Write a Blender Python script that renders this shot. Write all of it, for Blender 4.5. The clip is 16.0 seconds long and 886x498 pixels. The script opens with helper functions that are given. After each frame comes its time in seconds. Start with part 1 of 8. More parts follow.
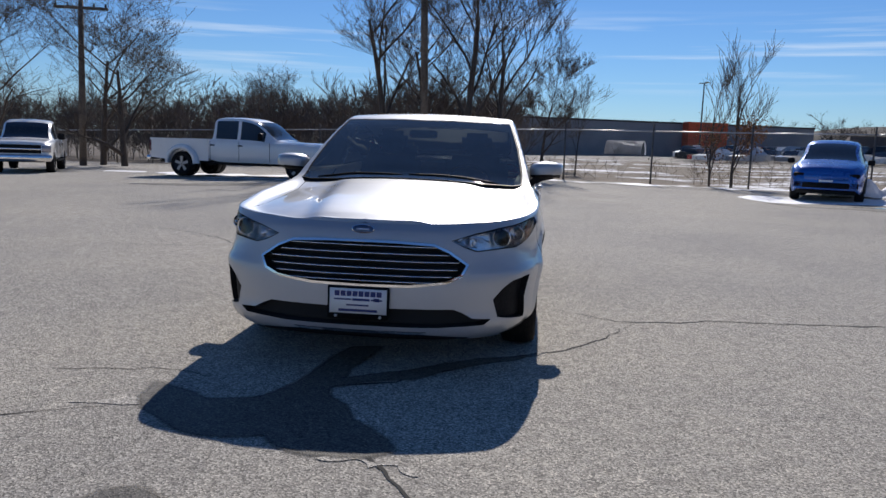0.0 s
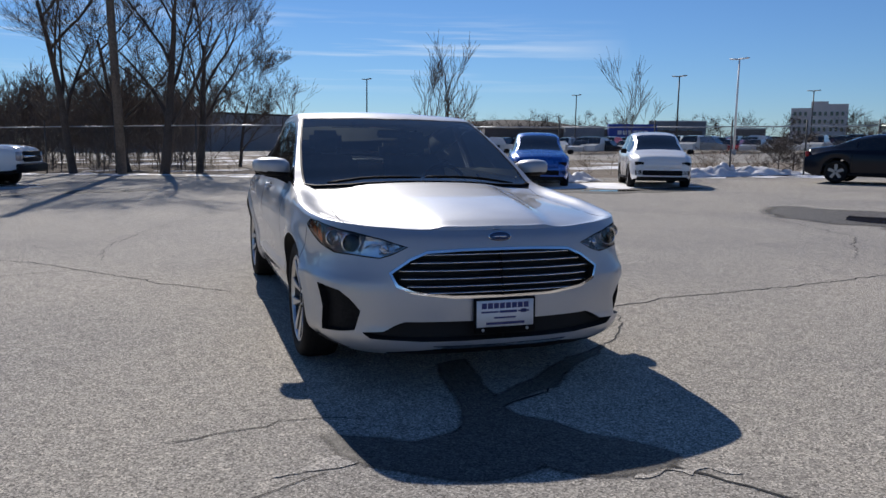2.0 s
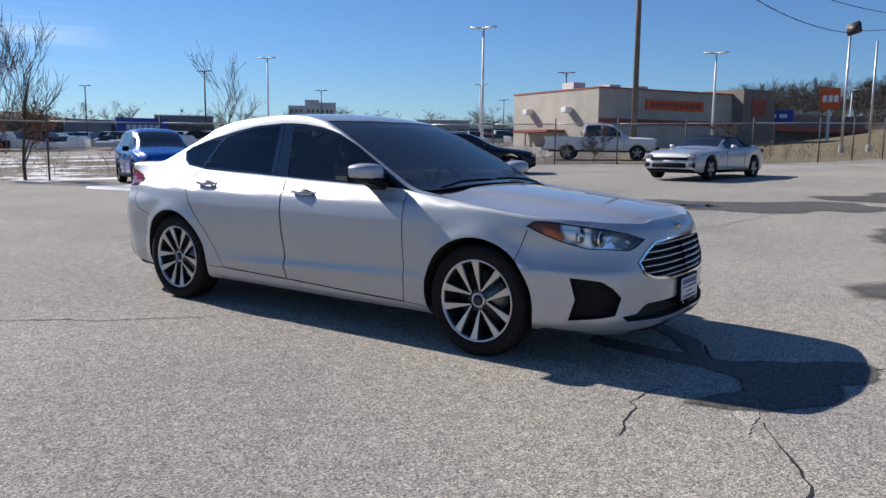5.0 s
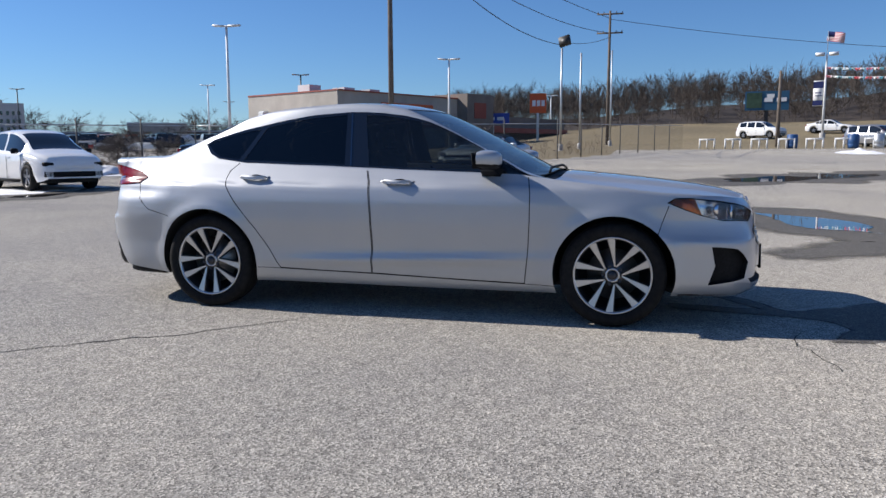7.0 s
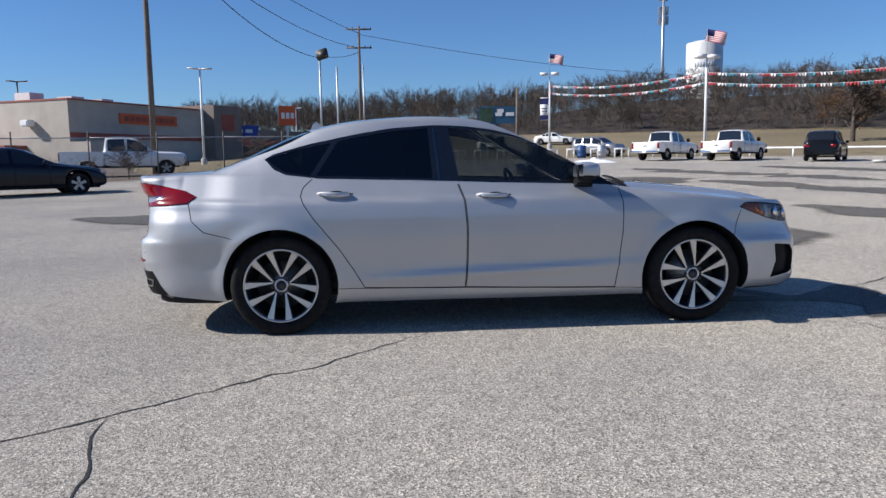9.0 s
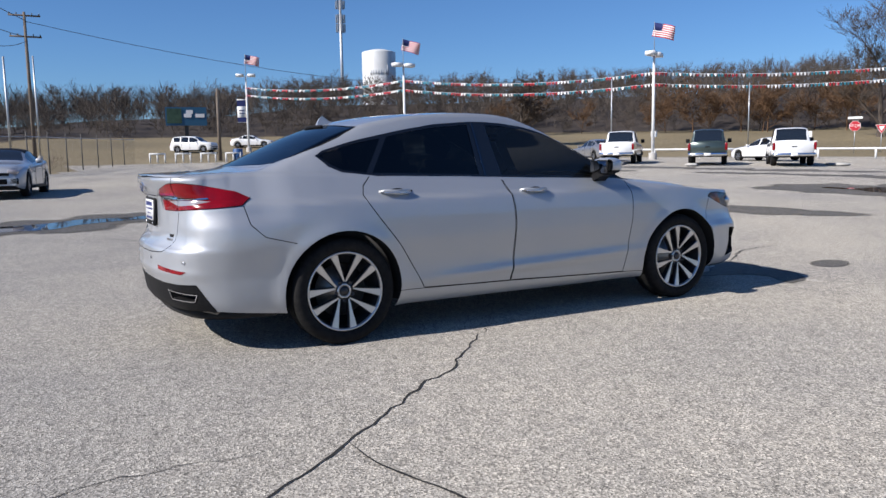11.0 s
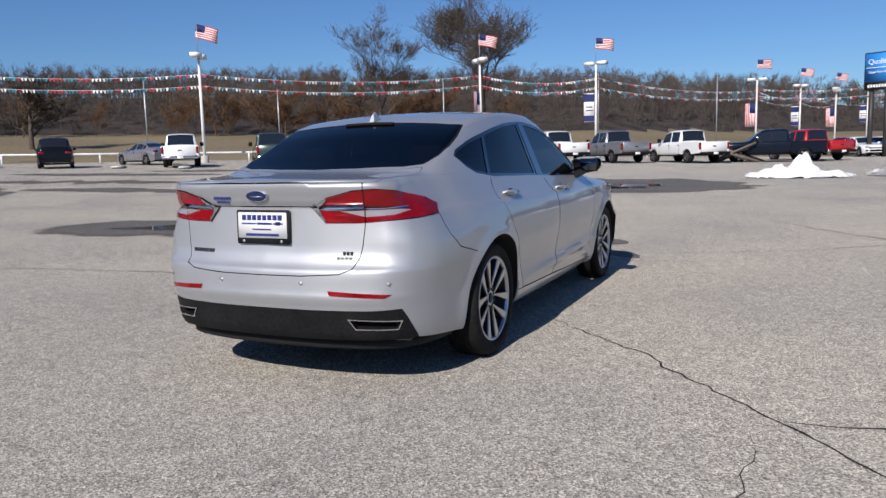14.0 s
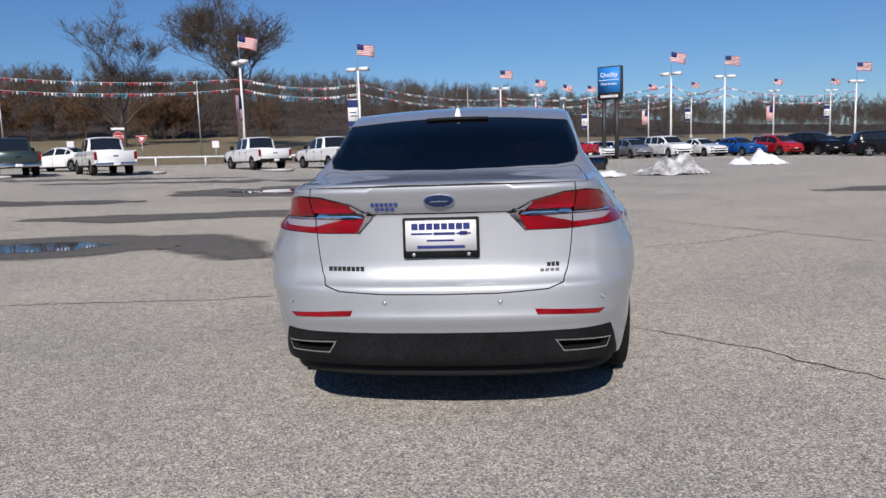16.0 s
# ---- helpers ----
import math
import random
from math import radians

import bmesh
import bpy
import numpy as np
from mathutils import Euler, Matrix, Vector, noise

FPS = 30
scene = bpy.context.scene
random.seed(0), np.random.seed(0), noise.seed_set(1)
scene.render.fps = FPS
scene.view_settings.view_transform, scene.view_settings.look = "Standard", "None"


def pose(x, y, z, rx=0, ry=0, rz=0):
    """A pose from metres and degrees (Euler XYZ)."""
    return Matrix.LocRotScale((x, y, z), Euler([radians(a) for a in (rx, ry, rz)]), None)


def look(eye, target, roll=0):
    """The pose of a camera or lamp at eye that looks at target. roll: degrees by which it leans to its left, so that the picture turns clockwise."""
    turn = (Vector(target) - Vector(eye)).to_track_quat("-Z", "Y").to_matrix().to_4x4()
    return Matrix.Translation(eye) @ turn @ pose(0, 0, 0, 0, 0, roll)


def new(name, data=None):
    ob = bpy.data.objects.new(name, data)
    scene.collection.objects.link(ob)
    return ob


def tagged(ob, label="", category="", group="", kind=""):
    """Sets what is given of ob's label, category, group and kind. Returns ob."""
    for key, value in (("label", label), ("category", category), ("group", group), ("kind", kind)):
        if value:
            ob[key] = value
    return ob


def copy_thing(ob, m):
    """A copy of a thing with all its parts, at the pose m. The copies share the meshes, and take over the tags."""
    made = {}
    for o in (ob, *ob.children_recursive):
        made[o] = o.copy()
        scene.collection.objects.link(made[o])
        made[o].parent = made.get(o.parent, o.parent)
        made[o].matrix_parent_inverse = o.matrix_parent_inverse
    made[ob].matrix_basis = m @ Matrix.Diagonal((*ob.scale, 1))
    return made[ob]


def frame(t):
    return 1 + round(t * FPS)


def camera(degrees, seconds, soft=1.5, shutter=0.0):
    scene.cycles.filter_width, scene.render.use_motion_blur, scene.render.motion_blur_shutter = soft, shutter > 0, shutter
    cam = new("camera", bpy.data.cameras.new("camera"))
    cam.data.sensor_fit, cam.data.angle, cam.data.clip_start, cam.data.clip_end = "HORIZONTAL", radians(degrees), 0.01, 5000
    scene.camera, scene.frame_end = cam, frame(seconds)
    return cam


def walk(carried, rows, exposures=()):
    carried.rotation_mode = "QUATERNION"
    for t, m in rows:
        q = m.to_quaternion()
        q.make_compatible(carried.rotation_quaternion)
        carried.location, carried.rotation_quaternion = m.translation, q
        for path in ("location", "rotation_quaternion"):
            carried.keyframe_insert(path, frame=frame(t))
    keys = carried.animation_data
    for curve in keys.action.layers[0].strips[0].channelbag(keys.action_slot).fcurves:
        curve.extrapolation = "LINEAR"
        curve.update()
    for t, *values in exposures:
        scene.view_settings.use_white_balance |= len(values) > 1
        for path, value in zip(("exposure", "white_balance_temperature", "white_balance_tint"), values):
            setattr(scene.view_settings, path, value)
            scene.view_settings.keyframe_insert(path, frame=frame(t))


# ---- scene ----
from mathutils.kdtree import KDTree

cam = camera(60.4, 16.0)
PATH = [
    (0, (0.865, -6.209, 1.233), (0.64, -4.241, 0.955), 1.9),
    (0.5, (0.264, -6.235, 1.227), (0.262, -4.254, 0.953), 1.5),
    (1, (-0.341, -6.121, 1.216), (-0.118, -4.152, 0.945), 1.1),
    (1.5, (-0.916, -6.003, 1.227), (-0.476, -4.071, 0.956), 0.9),
    (2, (-1.465, -5.777, 1.214), (-0.827, -3.901, 0.943), 0.8),
    (2.5, (-2.015, -5.556, 1.216), (-1.176, -3.761, 0.944), 0.8),
    (3, (-2.564, -5.275, 1.236), (-1.53, -3.585, 0.961), 1.0),
    (3.5, (-3.119, -5.016, 1.219), (-1.909, -3.447, 0.947), 0.9),
    (4, (-3.633, -4.658, 1.242), (-2.262, -3.227, 0.972), 0.7),
    (4.2, (-3.837, -4.519, 1.241), (-2.411, -3.144, 0.97), 0.7),
    (6.3, (-5.429, -2.384, 1.157), (-3.58, -1.667, 0.897), 0.1),
    (6.5, (-5.525, -2.167, 1.136), (-3.652, -1.516, 0.876), 0.0),
    (7, (-5.708, -1.583, 1.119), (-3.785, -1.096, 0.861), -0.1),
    (7.5, (-5.845, -0.998, 1.121), (-3.887, -0.676, 0.867), -0.1),
    (8, (-5.902, -0.397, 1.13), (-3.923, -0.242, 0.883), -0.2),
    (8.2, (-5.929, -0.16, 1.142), (-3.946, -0.071, 0.898), -0.3),
    (10.3, (-5.608, 2.32, 1.141), (-3.748, 1.622, 0.911), -1.0),
    (10.5, (-5.5, 2.553, 1.127), (-3.672, 1.774, 0.894), -0.9),
    (11, (-5.189, 3.098, 1.13), (-3.455, 2.13, 0.895), -1.0),
    (11.5, (-4.852, 3.606, 1.132), (-3.231, 2.46, 0.891), -1.1),
    (12, (-4.429, 4.069, 1.151), (-2.939, 2.758, 0.905), -1.2),
    (12.5, (-3.975, 4.487, 1.148), (-2.634, 3.026, 0.898), -1.3),
    (13, (-3.496, 4.879, 1.178), (-2.315, 3.285, 0.926), -1.3),
    (13.5, (-2.992, 5.205, 1.175), (-1.984, 3.497, 0.922), -1.5),
    (14, (-2.43, 5.457, 1.187), (-1.6, 3.655, 0.933), -1.5),
    (14.5, (-1.89, 5.584, 1.181), (-1.24, 3.71, 0.925), -1.5),
    (15, (-1.303, 5.638, 1.184), (-0.829, 3.712, 0.927), -1.6),
    (15.5, (-0.778, 5.583, 1.192), (-0.458, 3.625, 0.935), -1.7),
    (16, (-0.328, 5.533, 1.199), (-0.129, 3.56, 0.941), -1.9),
]
walk(cam, [(t, look(eye, target, roll)) for t, eye, target, roll in PATH],
     [(0.0, 0.15, 6500, 8.5), (2.0, 0.13, 6580, 8.5), (4.0, 0.34, 6600, 8.5), (7.0, 0.47, 6420, 8), (10.5, 0.48, 6400, 8), (13.0, 0.3, 6500, 9), (14.5, 0.12, 6540, 9), (16.0, 0.02, 6500, 9)])

# ---- world and light ----
SUN_EL, SUN_AZ = radians(36.0), radians(0.5)  # the sun stands over +y
world = bpy.data.worlds.new("sky")
scene.world = world
world.use_nodes = True
wn, wl = world.node_tree.nodes, world.node_tree.links
sky = wn.new("ShaderNodeTexSky")
sky.sky_type, sky.sun_disc = "NISHITA", False
sky.sun_elevation, sky.sun_rotation = SUN_EL, SUN_AZ
sky.air_density, sky.dust_density, sky.ozone_density = 1.0, 0.0, 6.0
wn["Background"].inputs["Strength"].default_value = 0.061
# clear winter air: a deeper blue than the plain model gives
tint = wn.new("ShaderNodeMix")
tint.data_type, tint.blend_type = "RGBA", "MULTIPLY"
tint.inputs[0].default_value = 1.0
tint.inputs[7].default_value = (0.80, 1.0, 1.28, 1)
wl.new(sky.outputs["Color"], tint.inputs[6])
# thin cirrus streaks low over the sun's side
wtc, wsep, wmap, wno = wn.new("ShaderNodeTexCoord"), wn.new("ShaderNodeSeparateXYZ"), wn.new("ShaderNodeMapping"), wn.new("ShaderNodeTexNoise")
wl.new(wtc.outputs["Generated"], wsep.inputs["Vector"])
wl.new(wtc.outputs["Generated"], wmap.inputs["Vector"])
wmap.inputs["Scale"].default_value = (1.3, 1.3, 34.0)
wmap.inputs["Rotation"].default_value = (0.0, radians(2.5), 0.0)
wl.new(wmap.outputs["Vector"], wno.inputs["Vector"])
wno.inputs["Scale"].default_value, wno.inputs["Detail"].default_value, wno.inputs["Roughness"].default_value = 1.6, 5.0, 0.55
wr = wn.new("ShaderNodeValToRGB")
wr.color_ramp.elements[0].position, wr.color_ramp.elements[1].position = 0.50, 0.68
wl.new(wno.outputs["Fac"], wr.inputs["Fac"])


def span(src, stops):
    r = wn.new("ShaderNodeValToRGB")
    while len(r.color_ramp.elements) < len(stops):
        r.color_ramp.elements.new(0.5)
    for e, (p, v) in zip(r.color_ramp.elements, stops):
        e.position, e.color = p, (v, v, v, 1)
    wl.new(src, r.inputs["Fac"])
    return r.outputs["Color"]


def times(a, b):
    k = wn.new("ShaderNodeMath")
    k.operation = "MULTIPLY"
    for i, v in enumerate((a, b)):
        if isinstance(v, float):
            k.inputs[i].default_value = v
        else:
            wl.new(v, k.inputs[i])
    return k.outputs[0]


veil = times(times(wr.outputs["Color"], span(wsep.outputs["Z"], [(0.06, 0.0), (0.10, 1.0), (0.135, 1.0), (0.17, 0.0)])), times(span(wsep.outputs["Y"], [(0.84, 0.0), (0.93, 1.0)]), 0.55))
cloud = wn.new("ShaderNodeMix")
cloud.data_type = "RGBA"
cloud.inputs[7].default_value = (13.0, 14.0, 15.0, 1)
wl.new(veil, cloud.inputs[0])
wl.new(tint.outputs[2], cloud.inputs[6])
wl.new(cloud.outputs[2], wn["Background"].inputs["Color"])
sun_data = bpy.data.lights.new("sun", "SUN")
sun_data.energy, sun_data.angle, sun_data.color = 4.7, radians(0.55), (1.0, 0.93, 0.88)
sun = new("sun", sun_data)
sun.matrix_world = look((0, 0, 60), (-math.sin(SUN_AZ), -math.cos(SUN_AZ), 60 - math.tan(SUN_EL)))


HILL = [(-30, 0.0), (-22, 0.7), (-12, 2.1), (-3, 2.3), (4.5, 3.0), (13, 3.3), (20, 4.1), (57, 4.4), (72, 4.0), (80, 3.5), (90, 2.9), (95, 2.2), (105, 1.2), (113, 0.8), (128, 0.4), (140, 0.0)]


def hill_angle(az):
    """Angle in degrees at which the ridge of the wooded hill stands over the lot."""
    for (a, p), (b, q) in zip(HILL, HILL[1:]):
        if a <= az <= b:
            return p + (q - p) * (az - a) / (b - a)
    return 0.0


def hill_foot(az):
    return 118 + 45 * min(1, max(0, (az - 78) / 14))


def ground_z(x, y):
    """The lot is flat round the sedan and rises gently towards +x; past the lot a verge climbs to the wooded hill."""
    q = 0.98 * x - 0.2 * y
    q = q - 6.0 * math.tanh(q / 6.0)
    z = 0.023 * 150.0 * math.tanh(q / 150.0)
    d, az = math.hypot(x, y), math.degrees(math.atan2(-y, x))
    if d > 58:
        k = min(1, max(0, (az + 14) / 14)) * min(1, max(0, (128 - az) / 18))
        foot = hill_foot(az)
        u = min(1.0, max(0.0, (d - foot + 56) / 60.0))
        z += k * 2.7 * u * u * (3 - 2 * u)
        if d > foot and -30 < az < 140:
            t = min(1.0, (d - foot) / 100.0)
            top = 1.15 + math.tan(radians(hill_angle(az))) * (foot + 100)
            z += max(0.0, top - z) * t * (1.5 - 0.5 * t) * min(1.0, (az + 30) / 10, (140 - az) / 10)
    return z

# ---- materials ----
def mat(name, color=(0.5, 0.5, 0.5), rough=0.5, metal=0.0, coat=0.0, spec=0.5):
    m = bpy.data.materials.new(name)
    m.use_nodes = True
    b = m.node_tree.nodes["Principled BSDF"]
    b.inputs["Base Color"].default_value = (*color, 1)
    b.inputs["Roughness"].default_value = rough
    b.inputs["Metallic"].default_value = metal
    b.inputs["Coat Weight"].default_value = coat
    b.inputs["Coat Roughness"].default_value = 0.04
    b.inputs["Specular IOR Level"].default_value = spec
    return m


def nodes_of(m):
    return m.node_tree.nodes, m.node_tree.links, m.node_tree.nodes["Principled BSDF"]


def tex_noise(m, scale, detail=4.0, rough=0.55, coord="Object"):
    n, l, b = nodes_of(m)
    tc = n.new("ShaderNodeTexCoord")
    t = n.new("ShaderNodeTexNoise")
    t.inputs["Scale"].default_value, t.inputs["Detail"].default_value = scale, detail
    t.inputs["Roughness"].default_value = rough
    l.new(tc.outputs[coord], t.inputs["Vector"])
    return t


def ramp(m, src, stops):
    n, l, b = nodes_of(m)
    r = n.new("ShaderNodeValToRGB")
    e = r.color_ramp.elements
    while len(e) < len(stops):
        e.new(0.5)
    for k, (p, c) in zip(e, stops):
        k.position = p
        k.color = (*c, 1) if len(c) == 3 else c
    l.new(src, r.inputs["Fac"])
    return r


def mixc(m, fac, a, b2, blend="MIX"):
    """A colour mix; fac, a and b2 are sockets or plain values."""
    n, l, _ = nodes_of(m)
    x = n.new("ShaderNodeMix")
    x.data_type, x.blend_type = "RGBA", blend
    for i, v in ((0, fac), (6, a), (7, b2)):
        if isinstance(v, (int, float)):
            x.inputs[i].default_value = v
        elif isinstance(v, tuple):
            x.inputs[i].default_value = (*v, 1)
        else:
            l.new(v, x.inputs[i])
    return x.outputs[2]


def bump(m, src, strength=0.3, dist=0.01):
    n, l, b = nodes_of(m)
    k = n.new("ShaderNodeBump")
    k.inputs["Strength"].default_value, k.inputs["Distance"].default_value = strength, dist
    l.new(src, k.inputs["Height"])
    l.new(k.outputs["Normal"], b.inputs["Normal"])
    return k


def grainy(name, c1, c2, scale=8.0, rough=0.8, bumps=0.2, dist=0.01, metal=0.0, coord="Object", big=None):
    """A surface with two scales of variation: grain, and broad stains."""
    m = mat(name, c1, rough, metal)
    n, l, b = nodes_of(m)
    t = tex_noise(m, scale, 5, 0.6, coord)
    t2 = tex_noise(m, big or scale * 0.12, 3, 0.5, coord)
    r = ramp(m, t.outputs["Fac"], [(0.3, c1), (0.7, c2)])
    r2 = ramp(m, t2.outputs["Fac"], [(0.3, (0.78,) * 3), (0.7, (1.15,) * 3)])
    l.new(mixc(m, 1.0, r.outputs["Color"], r2.outputs["Color"], "MULTIPLY"), b.inputs["Base Color"])
    if bumps:
        bump(m, t.outputs["Fac"], bumps, dist)
    return m


def paint(name, color, rough=0.35, flake=0.5, coat=1.0):
    """Car paint: flaked base under a clear coat, with faint dust."""
    m = mat(name, color, rough, flake, coat)
    n, l, b = nodes_of(m)
    t = tex_noise(m, 900, 2, 0.5)
    t2 = tex_noise(m, 1.7, 4, 0.6)
    r = ramp(m, t.outputs["Fac"], [(0.3, tuple(c * 0.9 for c in color)), (0.7, tuple(min(1, c * 1.08) for c in color))])
    l.new(r.outputs["Color"], b.inputs["Base Color"])
    r2 = ramp(m, t2.outputs["Fac"], [(0.3, (rough * 0.85,) * 3), (0.75, (rough * 1.25,) * 3)])
    l.new(r2.outputs["Color"], b.inputs["Roughness"])
    return m


def glass(name, tint=0.35, rough=0.02, hue=(0.92, 1.0, 0.97), ior=1.6, haze=0.0):
    """Thin tinted pane: clear film with a gloss that grows at glancing angles."""
    m = bpy.data.materials.new(name)
    m.use_nodes = True
    n, l = m.node_tree.nodes, m.node_tree.links
    n.remove(n["Principled BSDF"])
    tr, gl, mx, fr = n.new("ShaderNodeBsdfTransparent"), n.new("ShaderNodeBsdfGlossy"), n.new("ShaderNodeMixShader"), n.new("ShaderNodeFresnel")
    tr.inputs["Color"].default_value = (*(tint * h for h in hue), 1)
    gl.inputs["Roughness"].default_value = rough
    fr.inputs["IOR"].default_value = ior
    l.new(fr.outputs["Fac"], mx.inputs["Fac"])
    l.new(tr.outputs["BSDF"], mx.inputs[1])
    l.new(gl.outputs["BSDF"], mx.inputs[2])
    last = mx
    # a pale uneven diffuse layer stands in for a bright veil of light
    if haze:
        df, last = n.new("ShaderNodeBsdfDiffuse"), n.new("ShaderNodeMixShader")
        tc, no, rp = n.new("ShaderNodeTexCoord"), n.new("ShaderNodeTexNoise"), n.new("ShaderNodeMapRange")
        df.inputs["Color"].default_value = (0.56, 0.63, 0.62, 1)
        no.inputs["Scale"].default_value, no.inputs["Detail"].default_value = 2.5, 6.0
        rp.inputs["To Min"].default_value, rp.inputs["To Max"].default_value = haze * 0.5, haze * 1.6
        l.new(tc.outputs["Object"], no.inputs["Vector"])
        l.new(no.outputs["Fac"], rp.inputs["Value"])
        l.new(rp.outputs["Result"], last.inputs["Fac"])
        l.new(mx.outputs["Shader"], last.inputs[1])
        l.new(df.outputs["BSDF"], last.inputs[2])
    l.new(last.outputs["Shader"], n["Material Output"].inputs["Surface"])
    return m


M = {}
M["silver"] = paint("silver_paint", (0.45, 0.465, 0.487), 0.50, 0.58)
M["white"] = paint("white_paint", (0.80, 0.80, 0.79), 0.3, 0.0)
M["blue"] = paint("blue_paint", (0.008, 0.10, 0.40), 0.25, 0.3, 0.5)
M["navy"] = paint("dark_blue_paint", (0.006, 0.009, 0.018), 0.2, 0.0, 0.4)
M["black_paint"] = paint("black_paint", (0.006, 0.006, 0.007), 0.2, 0.0, 0.4)
for k in ("navy", "black_paint"):
    nodes_of(M[k])[2].inputs["Specular IOR Level"].default_value = 0.2
    nodes_of(M[k])[2].inputs["Coat Weight"].default_value = 0.2
M["gray_paint"] = paint("gray_paint", (0.33, 0.33, 0.34), 0.3, 0.6)
M["green_paint"] = paint("dark_green_paint", (0.05, 0.07, 0.065), 0.3, 0.4)
M["red_paint"] = paint("red_paint", (0.45, 0.012, 0.015), 0.25, 0.1)
M["black"] = grainy("black_plastic", (0.010, 0.010, 0.011), (0.018, 0.018, 0.019), 60, 0.45, 0.1, 0.002)
M["trim"] = grainy("gray_plastic", (0.022, 0.023, 0.025), (0.036, 0.037, 0.039), 80, 0.55, 0.15, 0.002)
for k in ("black", "trim"):
    nodes_of(M[k])[2].inputs["Specular IOR Level"].default_value = 0.06
    nodes_of(M[k])[2].inputs["Roughness"].default_value = 0.5
M["gloss_black"] = mat("gloss_black", (0.006, 0.006, 0.007), 0.06, 0.0, 1.0)
M["lamp_body"] = mat("lamp_body", (0.78, 0.80, 0.83), 0.22, 0.85)
M["gap"] = mat("seam", (0.008, 0.008, 0.008), 0.8)
M["tyre"] = grainy("rubber", (0.008, 0.008, 0.009), (0.018, 0.0175, 0.017), 30, 0.75, 0.2, 0.003)
nodes_of(M["tyre"])[2].inputs["Specular IOR Level"].default_value = 0.15
M["alloy"] = mat("machined_alloy", (0.56, 0.56, 0.57), 0.32, 1.0)
M["alloy_lot"] = mat("road_worn_alloy", (0.33, 0.33, 0.34), 0.4, 0.9)
M["alloy_dark"] = mat("dark_alloy", (0.05, 0.05, 0.055), 0.4, 0.6)
M["chrome"] = mat("chrome", (0.8, 0.8, 0.82), 0.08, 1.0)
# mirror colour darkened to imitate a dark reflection; also on the pillar strip
M["mirror_dim"] = mat("dark_reflection_mirror", (0.16, 0.17, 0.19), 0.03, 1.0)
M["disc"] = mat("brake_disc", (0.3, 0.29, 0.28), 0.4, 1.0)
M["glass"] = glass("tinted_glass", 0.32, haze=0.005)
M["glass_front"] = glass("veiled_windshield_glass", 0.5, hue=(0.84, 1.0, 0.95), ior=1.9, haze=0.03)
M["glass_dark"] = glass("privacy_glass", 0.022)
M["lens"] = glass("clear_lens", 0.95, hue=(0.97, 0.98, 1.0))
def ribbed_lens():
    """Deep red lens with fine upright prisms behind the clear skin."""
    m = mat("red_lens", (0.3, 0.003, 0.01), 0.2, 0.0, 0.6, 0.3)
    n, l, b = nodes_of(m)
    w, tc = n.new("ShaderNodeTexWave"), n.new("ShaderNodeTexCoord")
    w.inputs["Scale"].default_value, w.inputs["Distortion"].default_value = 120.0, 0.2
    l.new(tc.outputs["Object"], w.inputs["Vector"])
    t = tex_noise(m, 7.0, 3)
    r1 = ramp(m, w.outputs["Fac"], [(0.2, (0.15, 0.001, 0.004)), (0.8, (0.34, 0.002, 0.008))])
    r2 = ramp(m, t.outputs["Fac"], [(0.35, (0.6,) * 3), (0.65, (1.0,) * 3)])
    l.new(mixc(m, 1.0, r1.outputs["Color"], r2.outputs["Color"], "MULTIPLY"), b.inputs["Base Color"])
    return m


M["lens_red"] = ribbed_lens()
M["lens_orange"] = mat("orange_lens", (0.58, 0.19, 0.075), 0.2, 0.0, 1.0)
M["lens_white"] = mat("white_lens", (0.36, 0.33, 0.34), 0.15, 0.3, 1.0)
M["cabin"] = grainy("cabin_cloth", (0.03, 0.03, 0.032), (0.055, 0.053, 0.052), 90, 0.85, 0.1, 0.002)
M["plate_white"] = mat("plate_white", (0.8, 0.8, 0.8), 0.35)
M["ink_blue"] = mat("ink_blue", (0.018, 0.03, 0.15), 0.4)
M["ink_black"] = mat("ink_black", (0.015, 0.015, 0.02), 0.4)
M["bolt"] = mat("plate_bolt", (0.5, 0.5, 0.5), 0.35, 0.8)
M["badge_blue"] = mat("badge_blue", (0.005, 0.018, 0.075), 0.15, 0.2, 1.0)
M["steel"] = grainy("galvanised_steel", (0.42, 0.43, 0.44), (0.55, 0.56, 0.57), 25, 0.45, 0.05, 0.002, 0.8)
M["pole_white"] = grainy("white_pole_paint", (0.72, 0.72, 0.71), (0.82, 0.82, 0.8), 6, 0.5, 0.05, 0.003)
M["pole_dark"] = grainy("bronze_pole_paint", (0.03, 0.028, 0.026), (0.05, 0.047, 0.044), 12, 0.5, 0.05, 0.003)
M["wood"] = grainy("weathered_pole_wood", (0.11, 0.085, 0.065), (0.2, 0.165, 0.135), 14, 0.9, 0.4, 0.01)
M["snow"] = grainy("old_snow", (0.86, 0.87, 0.9), (0.72, 0.72, 0.73), 9, 0.7, 0.4, 0.03)
M["bark"] = grainy("bark", (0.055, 0.042, 0.034), (0.115, 0.092, 0.075), 22, 0.95, 0.5, 0.02)

# ---- building helpers ----
def obj(name, bm, material, parent=None, label="", smooth=True):
    me = bpy.data.meshes.new(name)
    bm.to_mesh(me)
    bm.free()
    if smooth:
        me.polygons.foreach_set("use_smooth", [True] * len(me.polygons))
    for m in material if isinstance(material, (list, tuple)) else [material]:
        me.materials.append(m)
    ob = new(name, me)
    ob.parent = parent
    return tagged(ob, label) if label else ob


def part(name, bm, material, parent, label="", smooth=True):
    """Links a bmesh as one mesh object under a thing or a part."""
    return obj(name, bm, material, parent, label, smooth)


